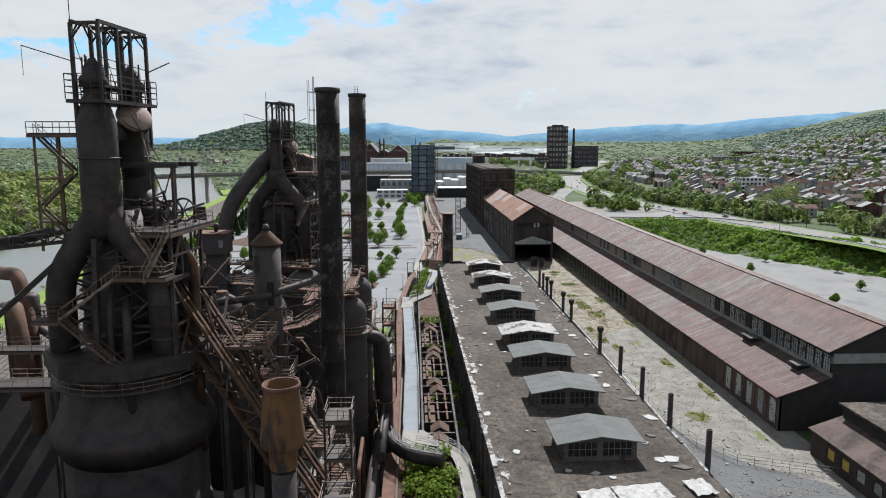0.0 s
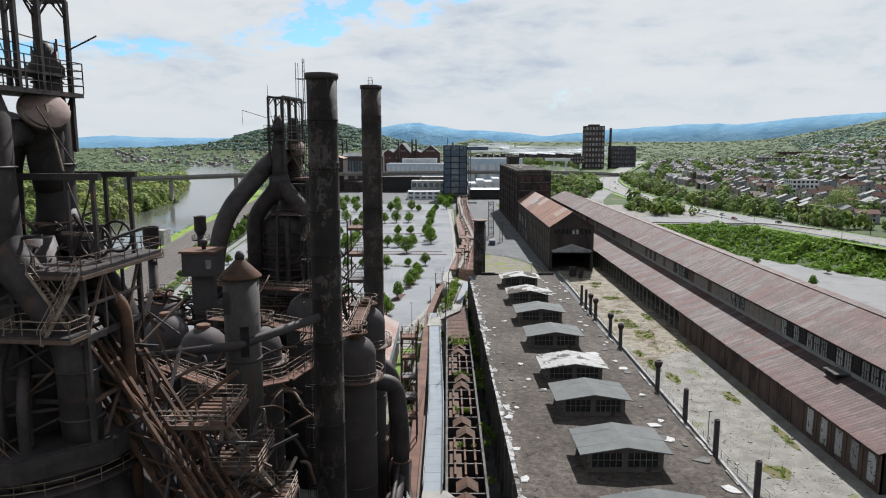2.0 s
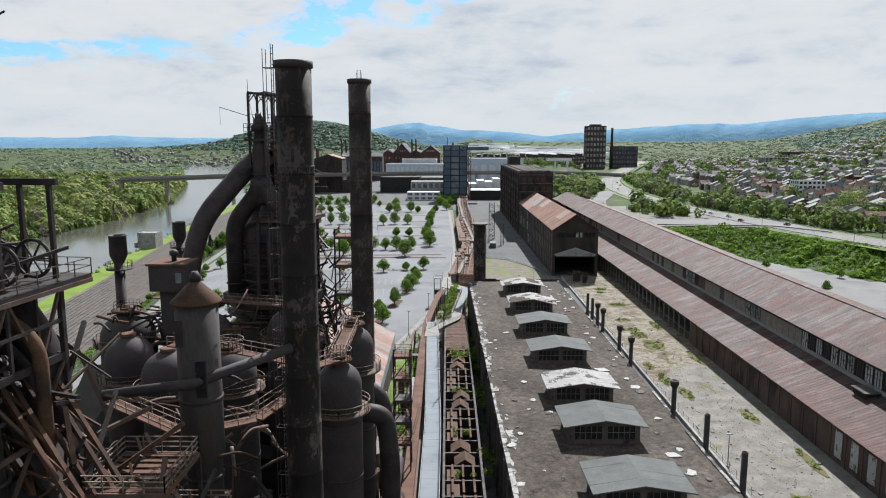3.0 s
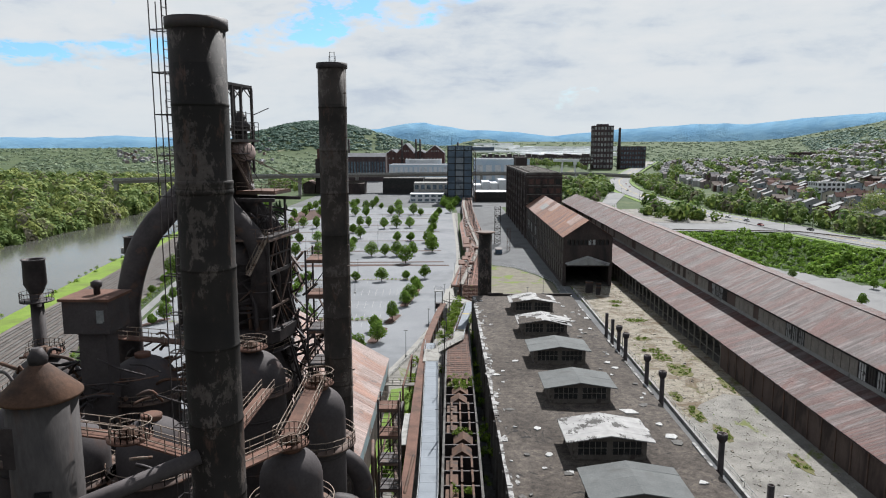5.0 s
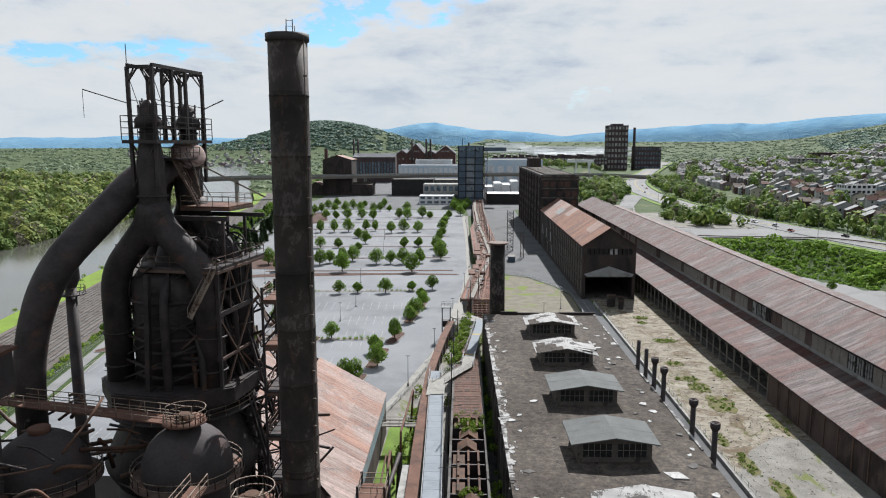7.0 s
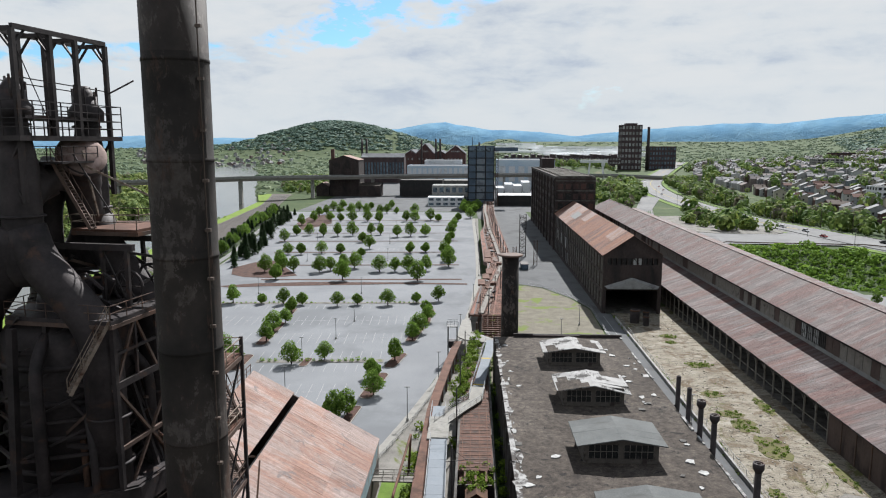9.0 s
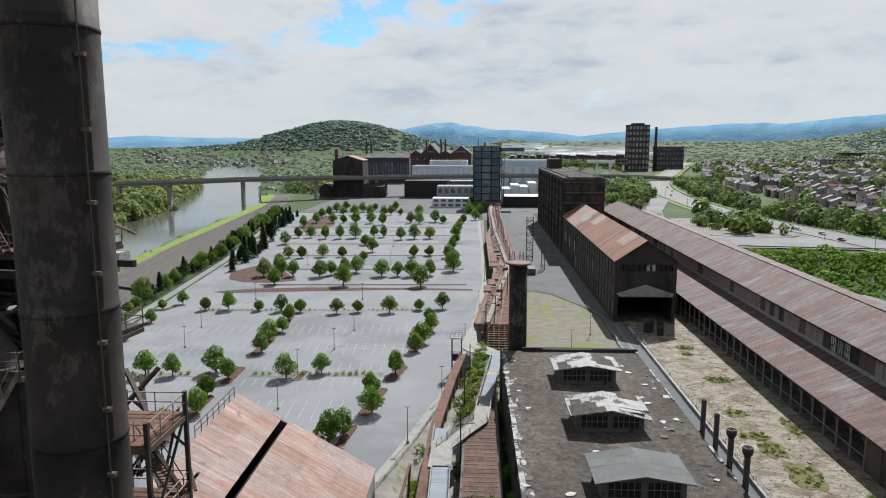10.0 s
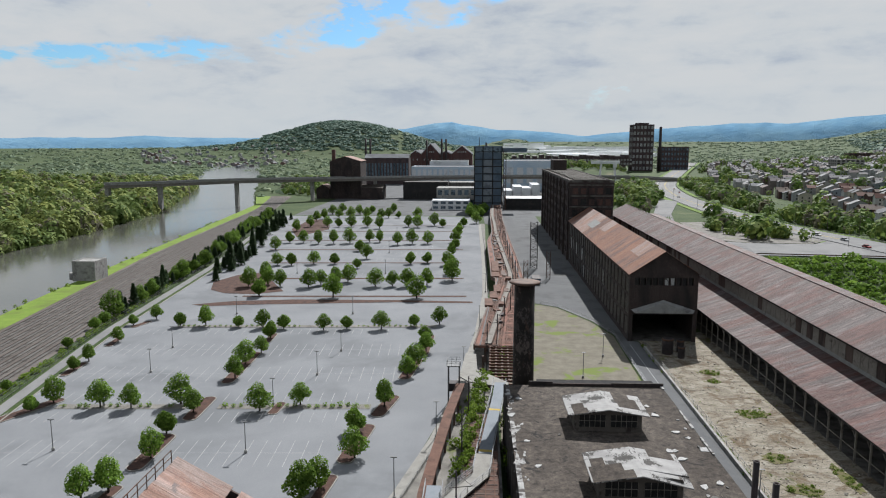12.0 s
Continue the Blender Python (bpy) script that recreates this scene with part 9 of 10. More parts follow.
BACK_ROWS = (
    (1.12, ((-10, 517), (-11, 540), (-10, 565), (-11, 492), (-10, 590))),
    (1.22, ((-119, 587), (-116, 613), (-104, 614), (-96, 614), (-87, 615), (-76, 615), (-66, 606), (-47, 617), (-40, 614), (-29, 625), (-23, 618), (-8, 622), (1, 641))),
    (1.25, ((-120, 649), (-118, 666), (-108, 674), (-99, 675), (-86, 676), (-74, 672), (-69, 677), (-61, 677), (-46, 678), (-96, 700), (-119, 700), (-113, 712), (-88, 716), (-70, 718))),
)
for size, places in FAR_ROWS + BACK_ROWS:
    for x, y in places:
        put(rg.choice(kinds), x, y, size * rg.uniform(0.86, 1.08), rg.random(), 0.05)
for i in range(16):
    put(rg.choice(kinds), rg.uniform(-6, 8), rg.uniform(690, 735), rg.uniform(0.8, 1.3), rg.random())
# conifers and bushes along the railway side
for i in range(118):
    y = 352 + i * 2.9 + rg.uniform(-2, 2)
    x = lerp_table(y, LOT_L) - rg.uniform(6.8, 11.5)
    if y < 400 and rg.random() < 0.25:
        continue
    put(rg.choice(conifers) if rg.random() < 0.6 else rg.choice(kinds), x, y, rg.uniform(0.85, 1.3), rg.random())
for y, size in ((318, 0.7), (283, 0.6), (338, 0.8), (345, 0.9)):
    put(kinds[1], lerp_table(y, LOT_L) - 8.0, y, size, y)
for i in range(46):
    y = 415 + 245 * rg.random()
    x = lerp_table(y, LOT_L) + rg.uniform(1.5, 11)
    put(rg.choice(conifers), x, y, rg.uniform(1.1, 1.9), rg.random())
# trees of the east lot and bank
for x, y in ((133, 205), (139, 213), (152, 240), (176, 262), (118, 222), (150, 300), (172, 330), (150, 352), (128, 305), (190, 300)):
    put(rg.choice(kinds), x, y, rg.uniform(0.55, 0.85), rg.random())
for k in kinds + conifers:
    for o in (*k.children_recursive, k):
        bpy.data.objects.remove(o)


def scatter(name, spots, kinds_, size_range, label, category, mat, seed, squash=1.0):
    """Many crowns of leaf clumps joined into one mesh: for woods and scrub that nobody could count."""
    r = np.random.RandomState(seed)
    out = []
    for x, y, z, s in spots:
        q = kinds_[r.randint(len(kinds_))]
        a = r.rand() * 6.283
        c, sn = math.cos(a), math.sin(a)
        rot = np.array([[c, sn, 0], [-sn, c, 0], [0, 0, squash]])
        out.append(q @ rot * s + np.array([x, y, z]))
    return place(name, quads_mesh(name, np.concatenate(out), mat), mat, None, label, category, kind="stuff")


wood_kinds = [leaf_cloud(100 + i, 190, 5.2, 5.2, 5.2, 6.0, 0.92, 0.80, 1.0) for i in range(6)]
deep_kinds = [leaf_cloud(180 + i, 66, 5.4, 5.4, 5.0, 6.2, 1.55, 0.82, 1.0) for i in range(6)]
far_kinds = [leaf_cloud(120 + i, 24, 9.0, 9.0, 6.0, 4.6, 3.6, 0.86, 1.0) for i in range(6)]
town_kinds = [leaf_cloud(160 + i, 60, 5.0, 5.0, 4.8, 6.0, 1.42, 0.75, 0.9) for i in range(6)]
bush_kinds = [leaf_cloud(140 + i, 70, 1.0, 1.0, 0.8, 0.6, 0.20, 0.3) for i in range(4)]
rg = random.Random(5)
spots, deep = [], []
while len(spots) + len(deep) < 2300:
    y = rg.uniform(150, 1150)
    d = rg.uniform(0, 1) ** 1.5 * 420
    x = lerp_table(y, RIVER_L) - 5 - d
    s = 0.65 + 1.05 * rg.random() ** 1.6
    (spots if d < 95 and y < 760 else deep).append((x, y, land(x, y) - 1.5 * s, s))
for i in range(330):
    y = 140 + i * 2.9
    x = lerp_table(y, RIVER_L) - rg.uniform(2, 12)
    spots.append((x, y, land(x, y) - 3.0, rg.uniform(0.6, 1.05)))
scatter("woodland", spots, wood_kinds, None, "dense spring woodland along the far river bank", "woods", leaf_wood, 1)
scatter("deep_woodland", deep, deep_kinds, None, "spring woodland stretching behind the river bank", "woods", leaf_wood, 9)
spots = []
for i in range(7000):
    y = 700 + 2900 * rg.random() ** 1.05
    x = rg.uniform(-2000, 2100) * (0.35 + 0.65 * y / 3400)
    e = lerp_table(y, TOWN_EDGE)
    if y < 1650 and lerp_table(y, RIVER_L) - 10 < x < lerp_table(y, RIVER_R) + 8:
        continue
    if y < 1500 and -230 < x < e + 25:
        continue
    if y > 2350 and 0 < x < 0.22 * y and rg.random() < 0.72:
        continue
    if x > e and y < 1700 and x - e < 640:
        continue
    spots.append((x, y, land(x, y) - 2, rg.uniform(0.7, 1.3)))
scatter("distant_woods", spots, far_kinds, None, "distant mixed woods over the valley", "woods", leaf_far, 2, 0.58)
spots = []
for i in range(6200):
    a = rg.random()
    if a < 0.4:
        x, y = rg.gauss(-560, 250), rg.gauss(3000, 300)
    elif a < 0.55:
        x, y = rg.gauss(-640, 280), rg.gauss(3050, 260)
    else:
        y = rg.uniform(700, 3200)
        x = lerp_table(y, TOWN_EDGE) + rg.uniform(380, 1700)
    if land(x, y) < 34 or (y > 2700 and -0.124 < (x - 10) / (y - 130) < -0.112):
        continue
    spots.append((x, y, land(x, y) - 1.5, rg.uniform(1.0, 1.8)))
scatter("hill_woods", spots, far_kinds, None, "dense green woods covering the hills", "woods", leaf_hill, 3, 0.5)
# scrub on the bank and below the highway
HW_X = [(p.y, p.x) for p in HIGHWAY]
spots = []
for i in range(900):
    y = rg.uniform(340, 980)
    e = lerp_table(y, TOWN_EDGE)
    x = lerp_table(y, HW_X) + rg.uniform(19, 50) if rg.random() < 0.45 else 0
    if x and noise.noise((x * 0.03, y * 0.022, 4.0)) < -0.12:
        continue
    if not x:
        y = rg.uniform(480, 940)
        x = rg.uniform(118, 205)
        if min((Vector((x, y, 0)) - Vector((p.x, p.y, 0))).length for p in RAMP + HIGHWAY) < 19:
            continue
    spots.append((x, y, land(x, y) - 0.6, 0.45 + 0.85 * rg.random() ** 1.7))
for i in range(34):
    x, y = rg.uniform(130, 160), rg.uniform(492, 545)
    spots.append((x, y, land(x, y) - 0.6, rg.uniform(0.3, 0.75)))
for i in range(260):
    y = rg.uniform(620, 960)
    x = rg.uniform(70, 215)
    if min((Vector((x, y, 0)) - Vector((p.x, p.y, 0))).length for p in RAMP + HIGHWAY) > 20:
        spots.append((x, y, land(x, y) - 0.6, rg.uniform(0.5, 0.9)))
for i in range(150):
    y = rg.uniform(900, 1250)
    x = rg.uniform(-225, -160) - (y - 900) * 0.2
    spots.append((x, y, -0.6, rg.uniform(0.7, 1.2)))
for i in range(120):
    x, y = rg.uniform(60, 215), rg.uniform(1150, 1280)
    spots.append((x, y, land(x, y) - 1, rg.uniform(0.7, 1.2)))
scatter("scrub_trees", spots, town_kinds, None, "green scrub trees beside the highway", "scrub", leaf_town, 4)
spots = []
bank_kinds = [leaf_cloud(150 + i, 26, 1.3, 1.3, 0.85, 0.5, 0.44, 0.4) for i in range(4)]
while len(spots) < 5200:
    x, y = rg.uniform(112, 300), rg.uniform(120, 434)
    if -3 < max((x - 150) * 0.88 + (y - 392) * 0.47, y - 402) < 27 and x > 113:
        spots.append((x, y, land(x, y) - 0.3, 0.6 + 0.9 * rg.random() ** 2 + (1.2 if noise.noise((x * 0.05, y * 0.05, 7)) > 0.35 else 0)))
scatter("bank_thicket", spots, bank_kinds, None, "dense green thicket on the bank below the slip road", "scrub", leaf_mid, 15)
spots = []
for i in range(500):
    y = rg.uniform(120, 560)
    x = lerp_table(y, YARD_R) + rg.uniform(0.5, 3)
    spots.append((x, y, 0, rg.uniform(0.4, 1.0)))
for i in range(60):
    y = rg.uniform(150, 640)
    x = lerp_table(y, RIVER_R) + rg.uniform(2, 6)
    spots.append((x, y, -0.4, rg.uniform(0.6, 1.4)))
scatter("bank_scrub", spots, bush_kinds, None, "low green scrub on banks and verges", "scrub", leaf_bright, 5)
spots = []
for u0, u1, v in ((-75, -46, HEDGE_V), (-39, -5, HEDGE_V), (-74, 9, 347.5)):
    n = int((u1 - u0) / 1.7)
    for i in range(n):
        if rg.random() < 0.75:
            x, y = lot(u0 + i * 1.7, v + rg.uniform(-0.5, 0.5))
            spots.append((x, y, 0.05, rg.uniform(0.55, 0.9) if v < 300 else rg.uniform(0.35, 0.6)))
scatter("hedge_shrub", spots, bush_kinds, None, "low clipped shrubs between parking rows", "shrubs", leaf_mid, 6)
spots = []
for i in range(210):
    y = rg.uniform(60, 330)
    x = rg.choice((rg.uniform(-9, -5.6), rg.uniform(-1.2, 1.4) if y > 222 else rg.uniform(-7.5, -5.4), rg.uniform(8.2, 10.6)))
    if x > lerp_table(y, KERB) + 2.8:
        spots.append((x, y, 0 if x < 8 else 3.6, rg.uniform(0.5, 1.5)))
for i in range(120):
    y = rg.uniform(238, 287)
    spots.append((lerp_table(y, [(238, 1.4), (287, 5.2)]) + rg.uniform(-1.4, 1.3), y, TZ0 - 0.3, rg.uniform(0.6, 1.2)))
for i in range(70):
    spots.append((rg.uniform(-1.5, 5.8), rg.uniform(96, 110.5), 5.0, rg.uniform(0.8, 1.9)))
for i in range(60):
    spots.append((rg.uniform(2.3, 9.0), rg.choice((200, 203, 206, 155, 138, 176)) + rg.uniform(-1.5, 1.5), TZ0 - 0.7, rg.uniform(0.4, 0.9)))
for i in range(60):
    a = rg.uniform(-2.6, 0.4)
    spots.append((-31 + 6.4 * math.cos(a), 75 + 6.4 * math.sin(a), 33.8, rg.uniform(0.5, 1.1)))
for x0, y0, rx, ry, n in WEED_BEDS:
    for i in range(n):
        a, q = rg.uniform(0, 6.283), rg.random() ** 0.6
        spots.append((x0 + rx * q * math.cos(a), y0 + ry * q * math.sin(a), -0.2, rg.uniform(0.2, 0.55)))
for i in range(330):
    x, y = rg.uniform(51.8, 71), rg.uniform(120, 335)
    if noise.noise((x * 0.16, y * 0.09, 3.0)) > 0.25:
        spots.append((x, y, -0.15, rg.uniform(0.12, 0.34)))
for i in range(120):
    spots.append((rg.uniform(51.0, 51.8), rg.uniform(205, 330), -0.15, rg.uniform(0.2, 0.7)))
scatter("trestle_weeds", spots, bush_kinds, None, "bright weeds and saplings seeded on the trestle", "weeds", leaf_bright, 7)
place("trestle_meadow", Shape().prism([(-12, 170), (-5.6, 160), (-5.6, 214), (-11.6, 212)], 0.01, 0.05), grass_bright, None, "bright grass between trestle and stock house", "grass", kind="structure")

# ---------------------------------------------------------------- town on the slope, far ridges
roof_tones = [surf("grey_shingle", (0.09, 0.09, 0.095), (0.15, 0.15, 0.155), 0.5, None), surf("brown_shingle", (0.10, 0.075, 0.06), (0.16, 0.12, 0.10), 0.5, None),
              surf("pale_shingle", (0.24, 0.24, 0.235), (0.33, 0.33, 0.325), 0.5, None), surf("red_shingle", (0.14, 0.07, 0.055), (0.19, 0.10, 0.08), 0.5, None)]
wall_tones = [surf("white_siding", (0.52, 0.52, 0.51), (0.64, 0.64, 0.62), 0.4, None), surf("grey_siding", (0.30, 0.31, 0.32), (0.40, 0.41, 0.42), 0.4, None), brick_red,
              surf("cream_siding", (0.46, 0.42, 0.34), (0.56, 0.52, 0.43), 0.4, None), surf("blue_grey_siding", (0.24, 0.28, 0.32), (0.33, 0.37, 0.41), 0.4, None)]


def make_house(w_, l_, h, pitch, wall, roof, label, gable_x):
    t = thing("house", (0, 0, -80), label, "house", "houses of the town")
    a, b = (w_ / 2, l_ / 2) if gable_x else (l_ / 2, w_ / 2)
    m = (lambda p: p) if gable_x else (lambda p: (p[1], p[0], p[2]))
    s = Shape()
    prof = [(-a, -3), (a, -3), (a, h), (0, h + pitch), (-a, h)]
    s.v = [m((u, v, zz)) for v in (-b, b) for u, zz in prof]
    s.f = [tuple(range(5)), tuple(range(9, 4, -1))] + [(i, (i + 1) % 5, (i + 1) % 5 + 5, i + 5) for i in (0, 1, 4)]
    part("wall", s, wall, t)
    for sg in (-1, 1):
        s = Shape()
        zz = h - 0.5 * pitch / a
        q = [m((0, -b - 0.4, h + pitch + 0.1)), m((sg * (a + 0.5), -b - 0.4, zz + 0.1)), m((sg * (a + 0.5), b + 0.4, zz + 0.1)), m((0, b + 0.4, h + pitch + 0.1))]
        s.v = q + [(x, y, c - 0.2) for x, y, c in q]
        s.f = [(0, 1, 2, 3), (7, 6, 5, 4)] + [(i, i + 4, (i + 1) % 4 + 4, (i + 1) % 4) for i in range(4)]
        part("roof", s, roof, t)
    part("chimney", Shape().box(0.4, 1.2, 0.5, 1.3, h, h + pitch + 1.1), brick_red, t)
    for i, (x, zz) in enumerate(((-w_ * 0.26, 1.2), (w_ * 0.26, 1.2), (-w_ * 0.26, 4.0), (w_ * 0.26, 4.0))):
        hy = l_ / 2
        part("window", Shape().box(x - 0.55, x + 0.55, -hy - 0.06, -hy, zz, zz + 1.5), glass_dark, t)
    return t


rg = random.Random(40)
models = []
for i in range(9):
    wl_ = wall_tones[i % 5]
    models.append(make_house(rg.uniform(9, 13), rg.uniform(6.6, 8.6), rg.uniform(5.6, 7.6), rg.uniform(1.6, 3.0), wl_, roof_tones[(i * 7) % 4], ("white", "grey", "red brick", "cream", "blue-grey")[i % 5] + " house with a pitched shingle roof", i % 2 == 0))
# rows of houses along streets that follow the highway; the nearest stand singly, the crowd behind is one mass
fw, fr_, fp = Shape(), Shape(), Shape()
count = 0
for row in range(25):
    y = 395 + rg.uniform(0, 8)
    while y < 1780:
        y += rg.uniform(8.8, 12.5) + (16 if rg.random() < 0.09 else 0)
        off = 24 + row * 30 + rg.uniform(-3.5, 3.5) + (9 if row % 2 else 0)
        x = max(lerp_table(y, TOWN_EDGE) + off, lerp_table(y, HW_X) + 48 + row * 26)
        if rg.random() < 0.16 + 0.012 * row:
            continue
        zz = land(x, y)
        if count < 280 and row < 9 and y < 800:
            copy_thing(models[rg.randrange(9)], pose(x, y, zz, 0, 0, -12 + rg.uniform(-5, 5)))
            count += 1
            continue
        a, b, h, p = rg.uniform(3.4, 5.4), rg.uniform(3.6, 5.2), rg.uniform(5.5, 8.5), rg.uniform(1.2, 3.0)
        m = pose(x, y, zz, 0, 0, rg.uniform(-17, -7) + (90 if rg.random() < 0.45 else 0))
        n = len(fw.v)
        fw.v += [tuple(m @ Vector(q)) for q in [(u, v, w_) for v in (-b, b) for u, w_ in ((-a, -3), (a, -3), (a, h), (0, h + p), (-a, h))]]
        fw.f += [tuple(n + k for k in q) for q in ((0, 1, 2, 3, 4), (9, 8, 7, 6, 5), (1, 6, 7, 2), (5, 0, 4, 9))]
        for sg in (-1, 1):
            n = len(fr_.v)
            fr_.v += [tuple(m @ Vector(q)) for q in ((0, -b - 0.4, h + p + 0.1), (sg * (a + 0.5), -b - 0.4, h - 0.15), (sg * (a + 0.5), b + 0.4, h - 0.15), (0, b + 0.4, h + p + 0.1))]
            fr_.f.append((n, n + 1, n + 2, n + 3) if sg > 0 else (n + 3, n + 2, n + 1, n))
        if y < 1100:
            for side in (-1, 1):
                for u in (-a * 0.5, a * 0.5):
                    for w0 in (1.0, 3.9):
                        v0 = side * b
                        fp.box(u - 0.5, u + 0.5, min(v0, v0 + side * 0.06), max(v0, v0 + side * 0.06), w0, w0 + 1.5, m)
        fp.box(0.4, 1.1, 0.4, 1.1, h, h + p + 0.9, m)
for i in range(120):
    y = rg.uniform(1900, 2800)
    x = 10 - (y - 130) * rg.uniform(0.27, 0.5)
    a, b, h, p = rg.uniform(3.5, 6.5), rg.uniform(3.5, 6.5), rg.uniform(6, 9), rg.uniform(1.5, 3)
    m = pose(x, y, land(x, y), 0, 0, rg.uniform(-30, 30))
    n = len(fw.v)
    fw.v += [tuple(m @ Vector(q)) for q in [(u, v, w_) for v in (-b, b) for u, w_ in ((-a, -5), (a, -5), (a, h), (0, h + p), (-a, h))]]
    fw.f += [tuple(n + k for k in q) for q in ((0, 1, 2, 3, 4), (9, 8, 7, 6, 5), (1, 6, 7, 2), (5, 0, 4, 9))]
    for sg in (-1, 1):
        n = len(fr_.v)
        fr_.v += [tuple(m @ Vector(q)) for q in ((0, -b - 0.4, h + p + 0.1), (sg * (a + 0.5), -b - 0.4, h - 0.15), (sg * (a + 0.5), b + 0.4, h - 0.15), (0, b + 0.4, h + p + 0.1))]
        fr_.f.append((n, n + 1, n + 2, n + 3) if sg > 0 else (n + 3, n + 2, n + 1, n))
for m in models:
    for o in (*m.children_recursive, m):
        bpy.data.objects.remove(o)


def island_tones(name, stops):
    k = Nodes(name, 0.85)
    col = k.ramp(k.n.new("ShaderNodeNewGeometry").outputs["Random Per Island"], stops)
    return k.done(k.mix(0.5, col, k.ramp(k.noise(0.8, 5, 0.7), [(0.3, (0.7, 0.7, 0.7)), (0.7, (1.25, 1.25, 1.25))]), "MULTIPLY"))


house_wall = island_tones("mixed_house_walls", [(0.0, (0.62, 0.62, 0.61)), (0.3, (0.42, 0.41, 0.40)), (0.5, (0.22, 0.13, 0.11)), (0.75, (0.32, 0.35, 0.39)), (1.0, (0.54, 0.52, 0.48))])
house_roof = island_tones("mixed_house_roofs", [(0.0, (0.13, 0.13, 0.14)), (0.35, (0.24, 0.235, 0.235)), (0.6, (0.17, 0.13, 0.12)), (0.85, (0.27, 0.27, 0.275)), (1.0, (0.36, 0.36, 0.36))])
hs = place("far_houses", fw, house_wall, None, "crowded small houses of white, grey and brick", "houses", kind="stuff")
part("roofs", fr_, house_roof, hs)
part("windows", fp, glass_dark, hs)
spots = []
for i in range(3300):
    y = rg.uniform(330, 1750)
    x = lerp_table(y, TOWN_EDGE) + 6 + 800 * rg.random() ** 0.8
    if noise.noise((x * 0.012, y * 0.012, 9.0)) < -0.1 and rg.random() < 0.65:
        continue
    spots.append((x, y, land(x, y) - 0.8, 0.35 + rg.random() ** 1.9 * 1.15))
scatter("town_trees", spots, town_kinds, None, "green garden trees between the houses", "trees", leaf_town, 8)

tall_kinds = [leaf_cloud(210 + i, 260, 5.0, 5.0, 7.0, 10.0, 0.55, 0.5, 0.6) for i in range(3)]
spots = [(232 + 6 * i + rg.uniform(-4, 4), 452 + 7 * i + rg.uniform(-9, 9), land(232 + 6 * i, 452 + 7 * i) - 0.5, rg.uniform(0.9, 1.25)) for i in range(9)]
scatter("tall_trees", spots, tall_kinds, None, "tall sparse pale-leaved trees behind the highway", "trees", leaf_wood, 12)

# larger pale building and flats in the town
for x, y, w_, l_, h, mt, lab in ((292, 610, 22, 15, 15, white_clad, "pale four-storey flats on the slope"), (520, 1180, 40, 24, 16, concrete_pale, "long pale school building"), (700, 1500, 46, 20, 14, brick_red, "long red brick building on the slope")):
    block("flats", x, x + w_, y, y + l_, h, mt, lab, "flats", 4, 6, glass_dark, side_cols=4)


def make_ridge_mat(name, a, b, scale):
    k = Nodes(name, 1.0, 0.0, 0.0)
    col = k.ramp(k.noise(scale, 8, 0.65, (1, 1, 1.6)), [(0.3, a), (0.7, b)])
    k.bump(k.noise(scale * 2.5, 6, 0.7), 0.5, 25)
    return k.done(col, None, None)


# The blue of distant haze is put into the ridge's base colours.
ridge_haze_blue = make_ridge_mat("haze_tinted_ridge_woods", (0.085, 0.170, 0.260), (0.130, 0.225, 0.300), 0.008)


def ridge(name, dist, prof, mat, label, depth=250):
    """A long wooded ridge at that distance; prof: (bearing in degrees, crest height)."""
    s = Shape()
    n = 140
    b0, b1 = prof[0][0], prof[-1][0]
    for i in range(n + 1):
        b = b0 + (b1 - b0) * i / n
        h = lerp_table(b, prof)
        t = 0.5 + 0.5 * noise.noise((b * 0.9, dist * 0.01, 0.3))
        h += 9 * (t - 0.5) + 3 * noise.noise((b * 5.0, dist * 0.02, 1.0))
        for f, hh in ((-1.0, 0.0), (-0.5, 0.62), (0.0, 1.0), (0.5, 0.6), (1, 0.0)):
            r = dist + f * depth + 40 * noise.noise((b * 3, f * 4, 2.2))
            s.v.append((r * math.sin(radians(b)), r * math.cos(radians(b)), h * hh + (0 if abs(f) == 1 else 6 * noise.noise((b * 8, f * 9, 5)))))
    for i in range(n):
        for j in range(4):
            a = i * 5 + j
            s.smooth.add(len(s.f))
            s.f.append((a, a + 1, a + 6, a + 5))
    return place(name, s, mat, None, label, "hills", kind="structure")


ridge("backdrop", 4350, [(-52, 70), (-36, 92), (-28, 92), (-25, 104), (-22, 92), (-9.5, 90), (-8, 128), (-5, 160), (-2.5, 190), (-1, 168), (1.2, 142), (2.5, 142), (5, 128), (8, 104), (10, 118), (13, 140), (16, 158), (19.5, 172), (22.5, 166), (26, 196), (31, 222), (36, 236), (52, 250)], ridge_haze_blue, "long wooded ridge on the horizon, tinted blue for haze", 300)


# ---------------------------------------------------------------- cars on the highway, poles and wires
car_paints = [surf("car_paint_" + n_, c, c, 1.0, None, rough=0.35, bump=0.02) for n_, c in (("white", (0.75, 0.75, 0.75)), ("dark", (0.03, 0.03, 0.035)), ("red", (0.30, 0.03, 0.03)), ("silver", (0.45, 0.46, 0.47)))]
tyre_mat = surf("black_rubber", (0.012, 0.012, 0.012), (0.025, 0.025, 0.025), 3.0, None)


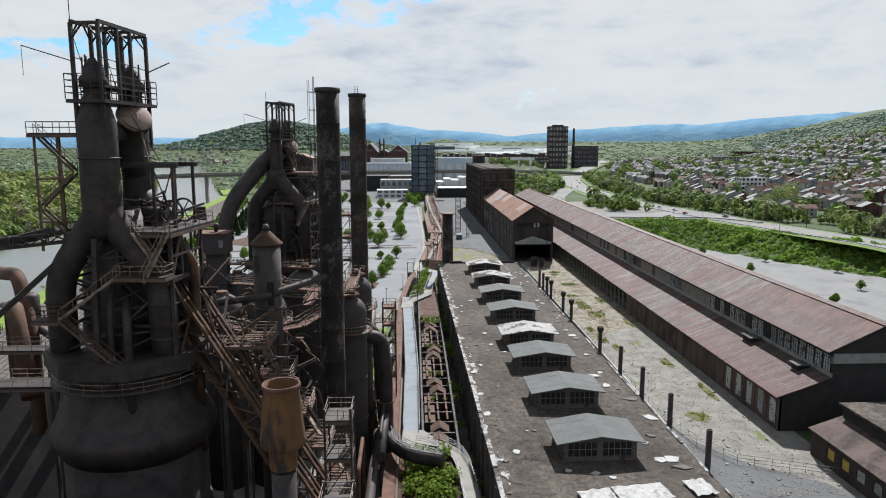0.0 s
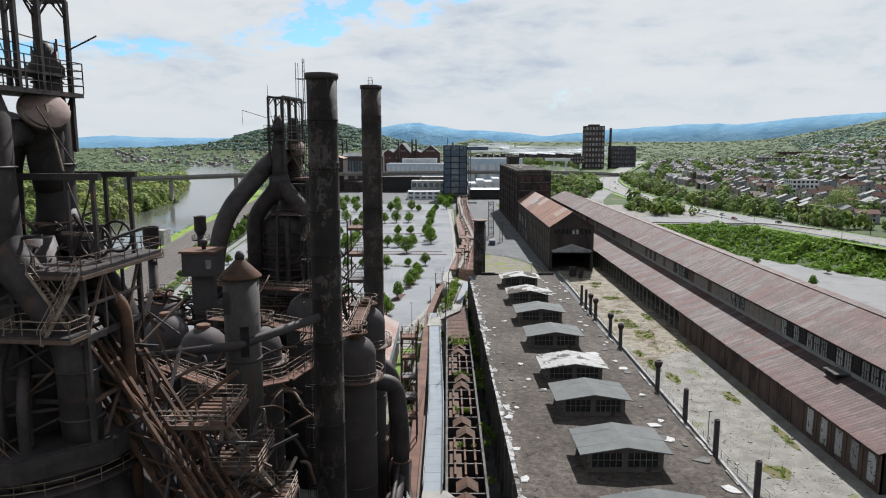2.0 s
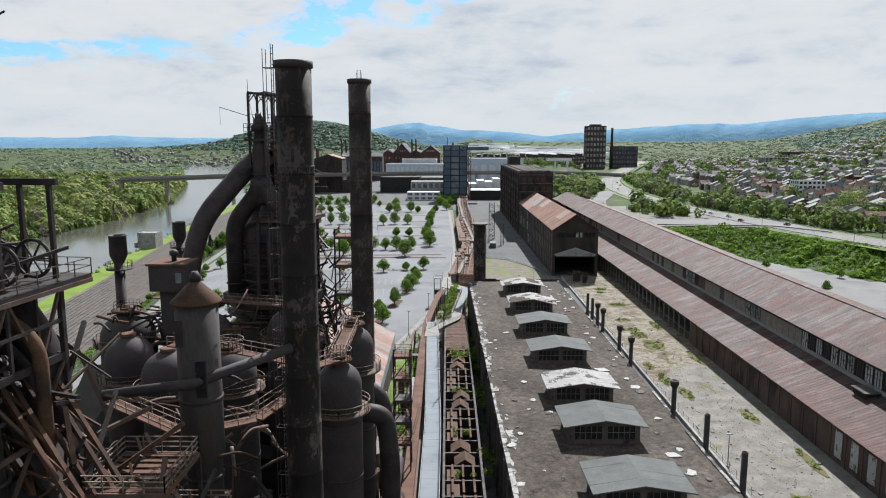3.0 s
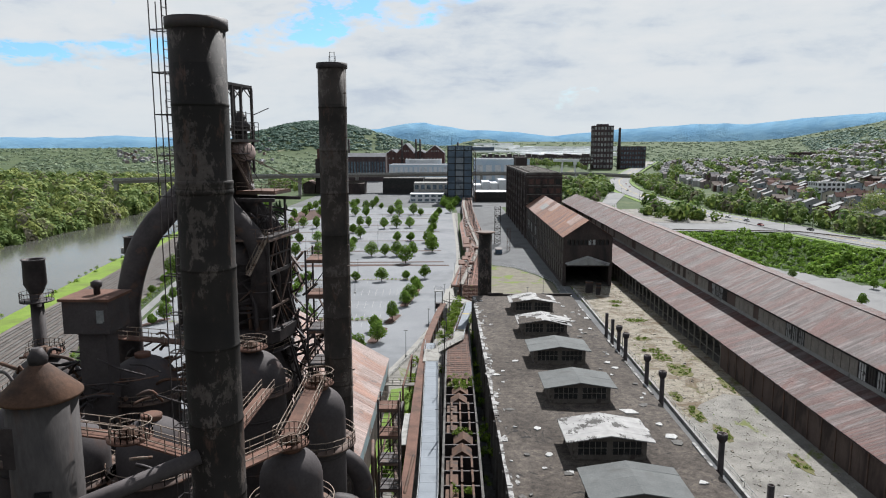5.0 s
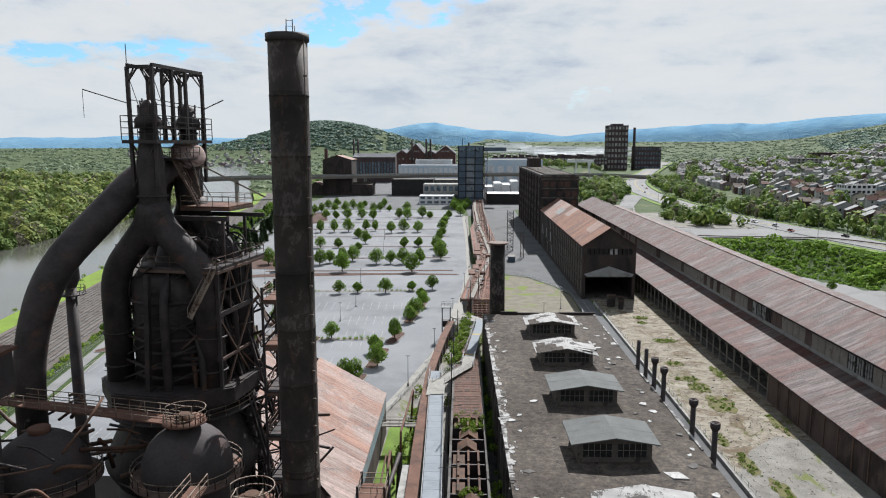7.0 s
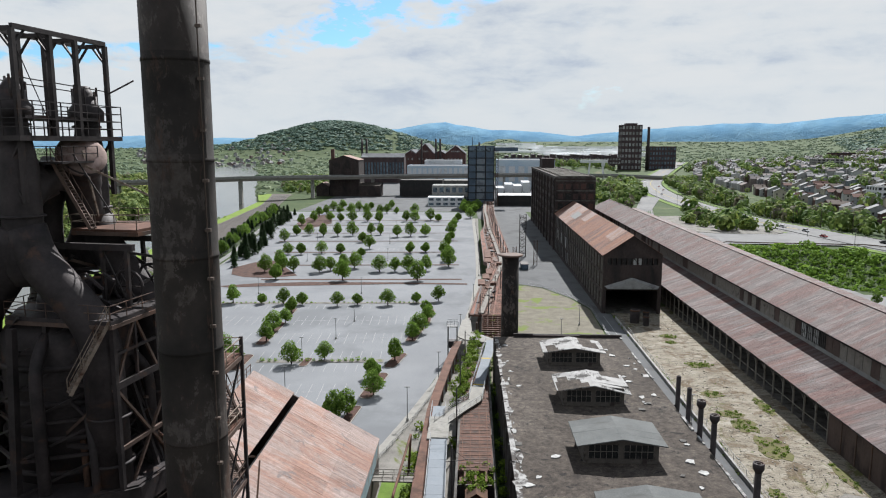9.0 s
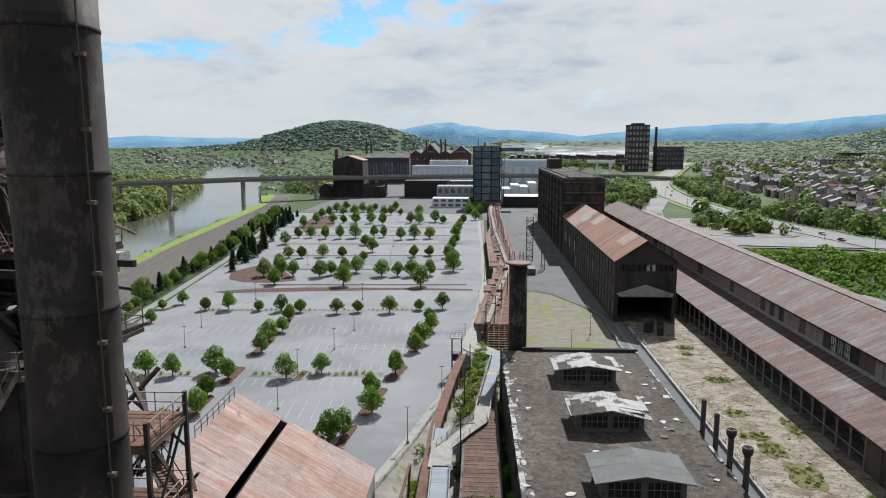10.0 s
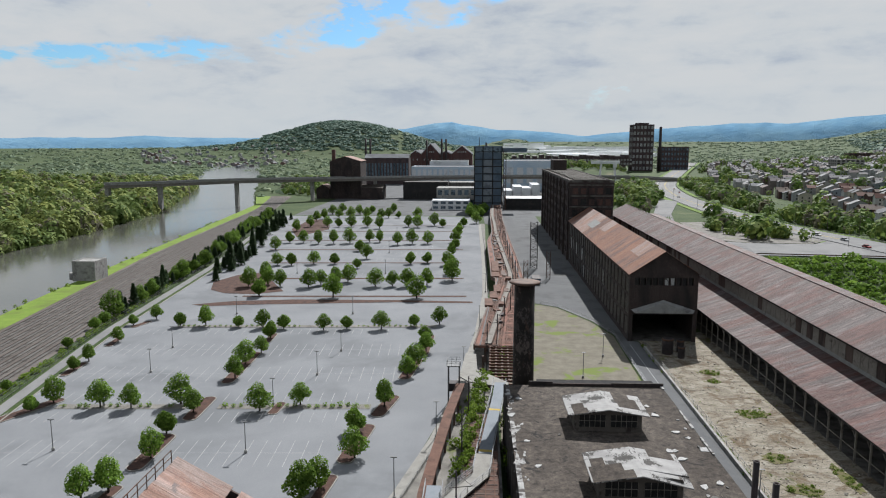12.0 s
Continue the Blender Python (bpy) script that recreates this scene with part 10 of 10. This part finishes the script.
def car(x, y, z, turn, paint, label):
    """A small saloon: sills and bonnet as one body, glazed cabin, four wheels."""
    t = thing("car", pose(x, y, z, 0, 0, turn), label, "car", "cars on the highway")
    s = Shape()
    side = [(-2.2, 0.35), (2.2, 0.35), (2.25, 0.75), (1.5, 0.92), (-1.7, 0.95), (-2.2, 0.85)]
    s.v = [(w_, u, h) for w_ in (-0.88, 0.88) for u, h in side]
    n = len(side)
    s.f = [tuple(range(n))[::-1], tuple(range(n, 2 * n))] + [(i, (i + 1) % n, (i + 1) % n + n, i + n) for i in range(n)]
    part("body", s, paint, t)
    s = Shape()
    s.v = [(-0.8, -1.6, 0.93), (0.8, -1.6, 0.93), (0.8, 1.1, 0.93), (-0.8, 1.1, 0.93), (-0.66, -1.0, 1.45), (0.66, -1.0, 1.45), (0.66, 0.4, 1.45), (-0.66, 0.4, 1.45)]
    s.f = [(4, 5, 6, 7), (0, 1, 5, 4), (1, 2, 6, 5), (2, 3, 7, 6), (3, 0, 4, 7), (3, 2, 1, 0)]
    part("cabin", s, glass_dark, t)
    part("car_roof", Shape().box(-0.66, 0.66, -1.0, 0.4, 1.45, 1.49), paint, t)
    for wx in (-0.8, 0.8):
        for wy in (-1.35, 1.4):
            part("wheel", Shape().tube([(wx - 0.1, wy, 0.33), (wx + 0.1, wy, 0.33)], 0.33, 12), tyre_mat, t)


rg = random.Random(12)
for i in range(14):
    k_ = 30 + i * 7 + rg.randint(0, 3)
    p, q = HIGHWAY[k_], HIGHWAY[k_ + 1]
    d = (q - p).normalized()
    sd = rg.choice((-1, 1))
    c = p.lerp(q, rg.random()) + Vector((d.y, -d.x, 0)) * (sd * rg.choice((2.0, 7.0)))
    j = rg.randrange(4)
    car(c.x, c.y, p.z + 0.02, math.degrees(math.atan2(-d.x, d.y)) + (0 if sd > 0 else 180), car_paints[j], ("white", "black", "red", "silver")[j] + " saloon car driving on the pale highway")

tops = []
for i in range(15):
    k_ = min(len(HIGHWAY) - 2, 10 + i * 7)
    p, q = HIGHWAY[k_], HIGHWAY[k_ + 1]
    d = (q - p).normalized()
    c = p + Vector((d.y, -d.x, 0)) * 18.5
    zz = land(c.x, c.y)
    t = thing("utility_pole", (c.x, c.y, zz), "brown timber utility pole with a cross arm", "utility pole", "poles along the highway")
    part("pole", Shape().lathe(0, 0, [(0.2, 0), (0.13, 11.5)], 8), bark, t)
    part("cross_arm", Shape().beam((-1.3, 0, 10.6), (1.3, 0, 10.6), 0.14, 0.16), bark, t)
    for x in (-1.1, 0.4, 1.1):
        part("insulator", Shape().lathe(x, 0, [(0.06, 10.68), (0.06, 10.9)], 8), trim_pale, t)
    tops.append(Vector((c.x, c.y, zz + 10.9)))
wr = Shape()
for a, b in zip(tops, tops[1:]):
    for o in (-1.1, 0.4, 1.1):
        wr.tube([a.lerp(b, f) + Vector((o, 0, -3.2 * f * (1 - f))) for f in arc(0, 1, 6)], 0.03, 4, False)
place("overhead_wire", wr, iron, None, "sagging overhead wires between the poles", "wires", kind="stuff")
for i in range(9):
    k_ = 12 + i * 10
    p, q = HIGHWAY[k_], HIGHWAY[k_ + 1]
    d = (q - p).normalized()
    c = p + Vector((-d.y, d.x, 0)) * 13.4
    t = thing("street_lamp", pose(c.x, c.y, p.z - 0.3, 0, 0, math.degrees(math.atan2(-d.x, d.y))), "tall grey street lamp with a curved arm", "street lamp", "lamps along the highway")
    part("pole", Shape().lathe(0, 0, [(0.12, 0), (0.07, 9.5)], 8), metal_pole, t)
    part("arm", Shape().tube(bend([(0, 0, 9.3), (0, 0, 10.2), (2.4, 0, 10.5)], 4, 0.6), 0.05, 6), metal_pole, t)
    part("lamp_head", Shape().box(2.2, 3.0, -0.14, 0.14, 10.42, 10.56), metal_pole, t)

# ---------------------------------------------------------------- single roof sheets of the machine shop's near end
for (x0, z0, x1, z1, courses), wid in zip(SLOPES, (1.05, 1.35)):
    kinds_ = {}
    for a, b, y0, y1 in roof_slope(x0, z0, x1, z1, courses, PY0 - 0.4, 172, wid):
        key = (a, b)
        if key not in kinds_:
            s = Shape()
            sheet_block(s, a, b, 0, y1 - y0, 0.0)
            kinds_[key] = s.mesh("roof_sheet", shop_roof_piece)
        place("roof_sheet", kinds_[key], None, shop, at=pose(0, y0, rng.uniform(-0.012, 0.012)))
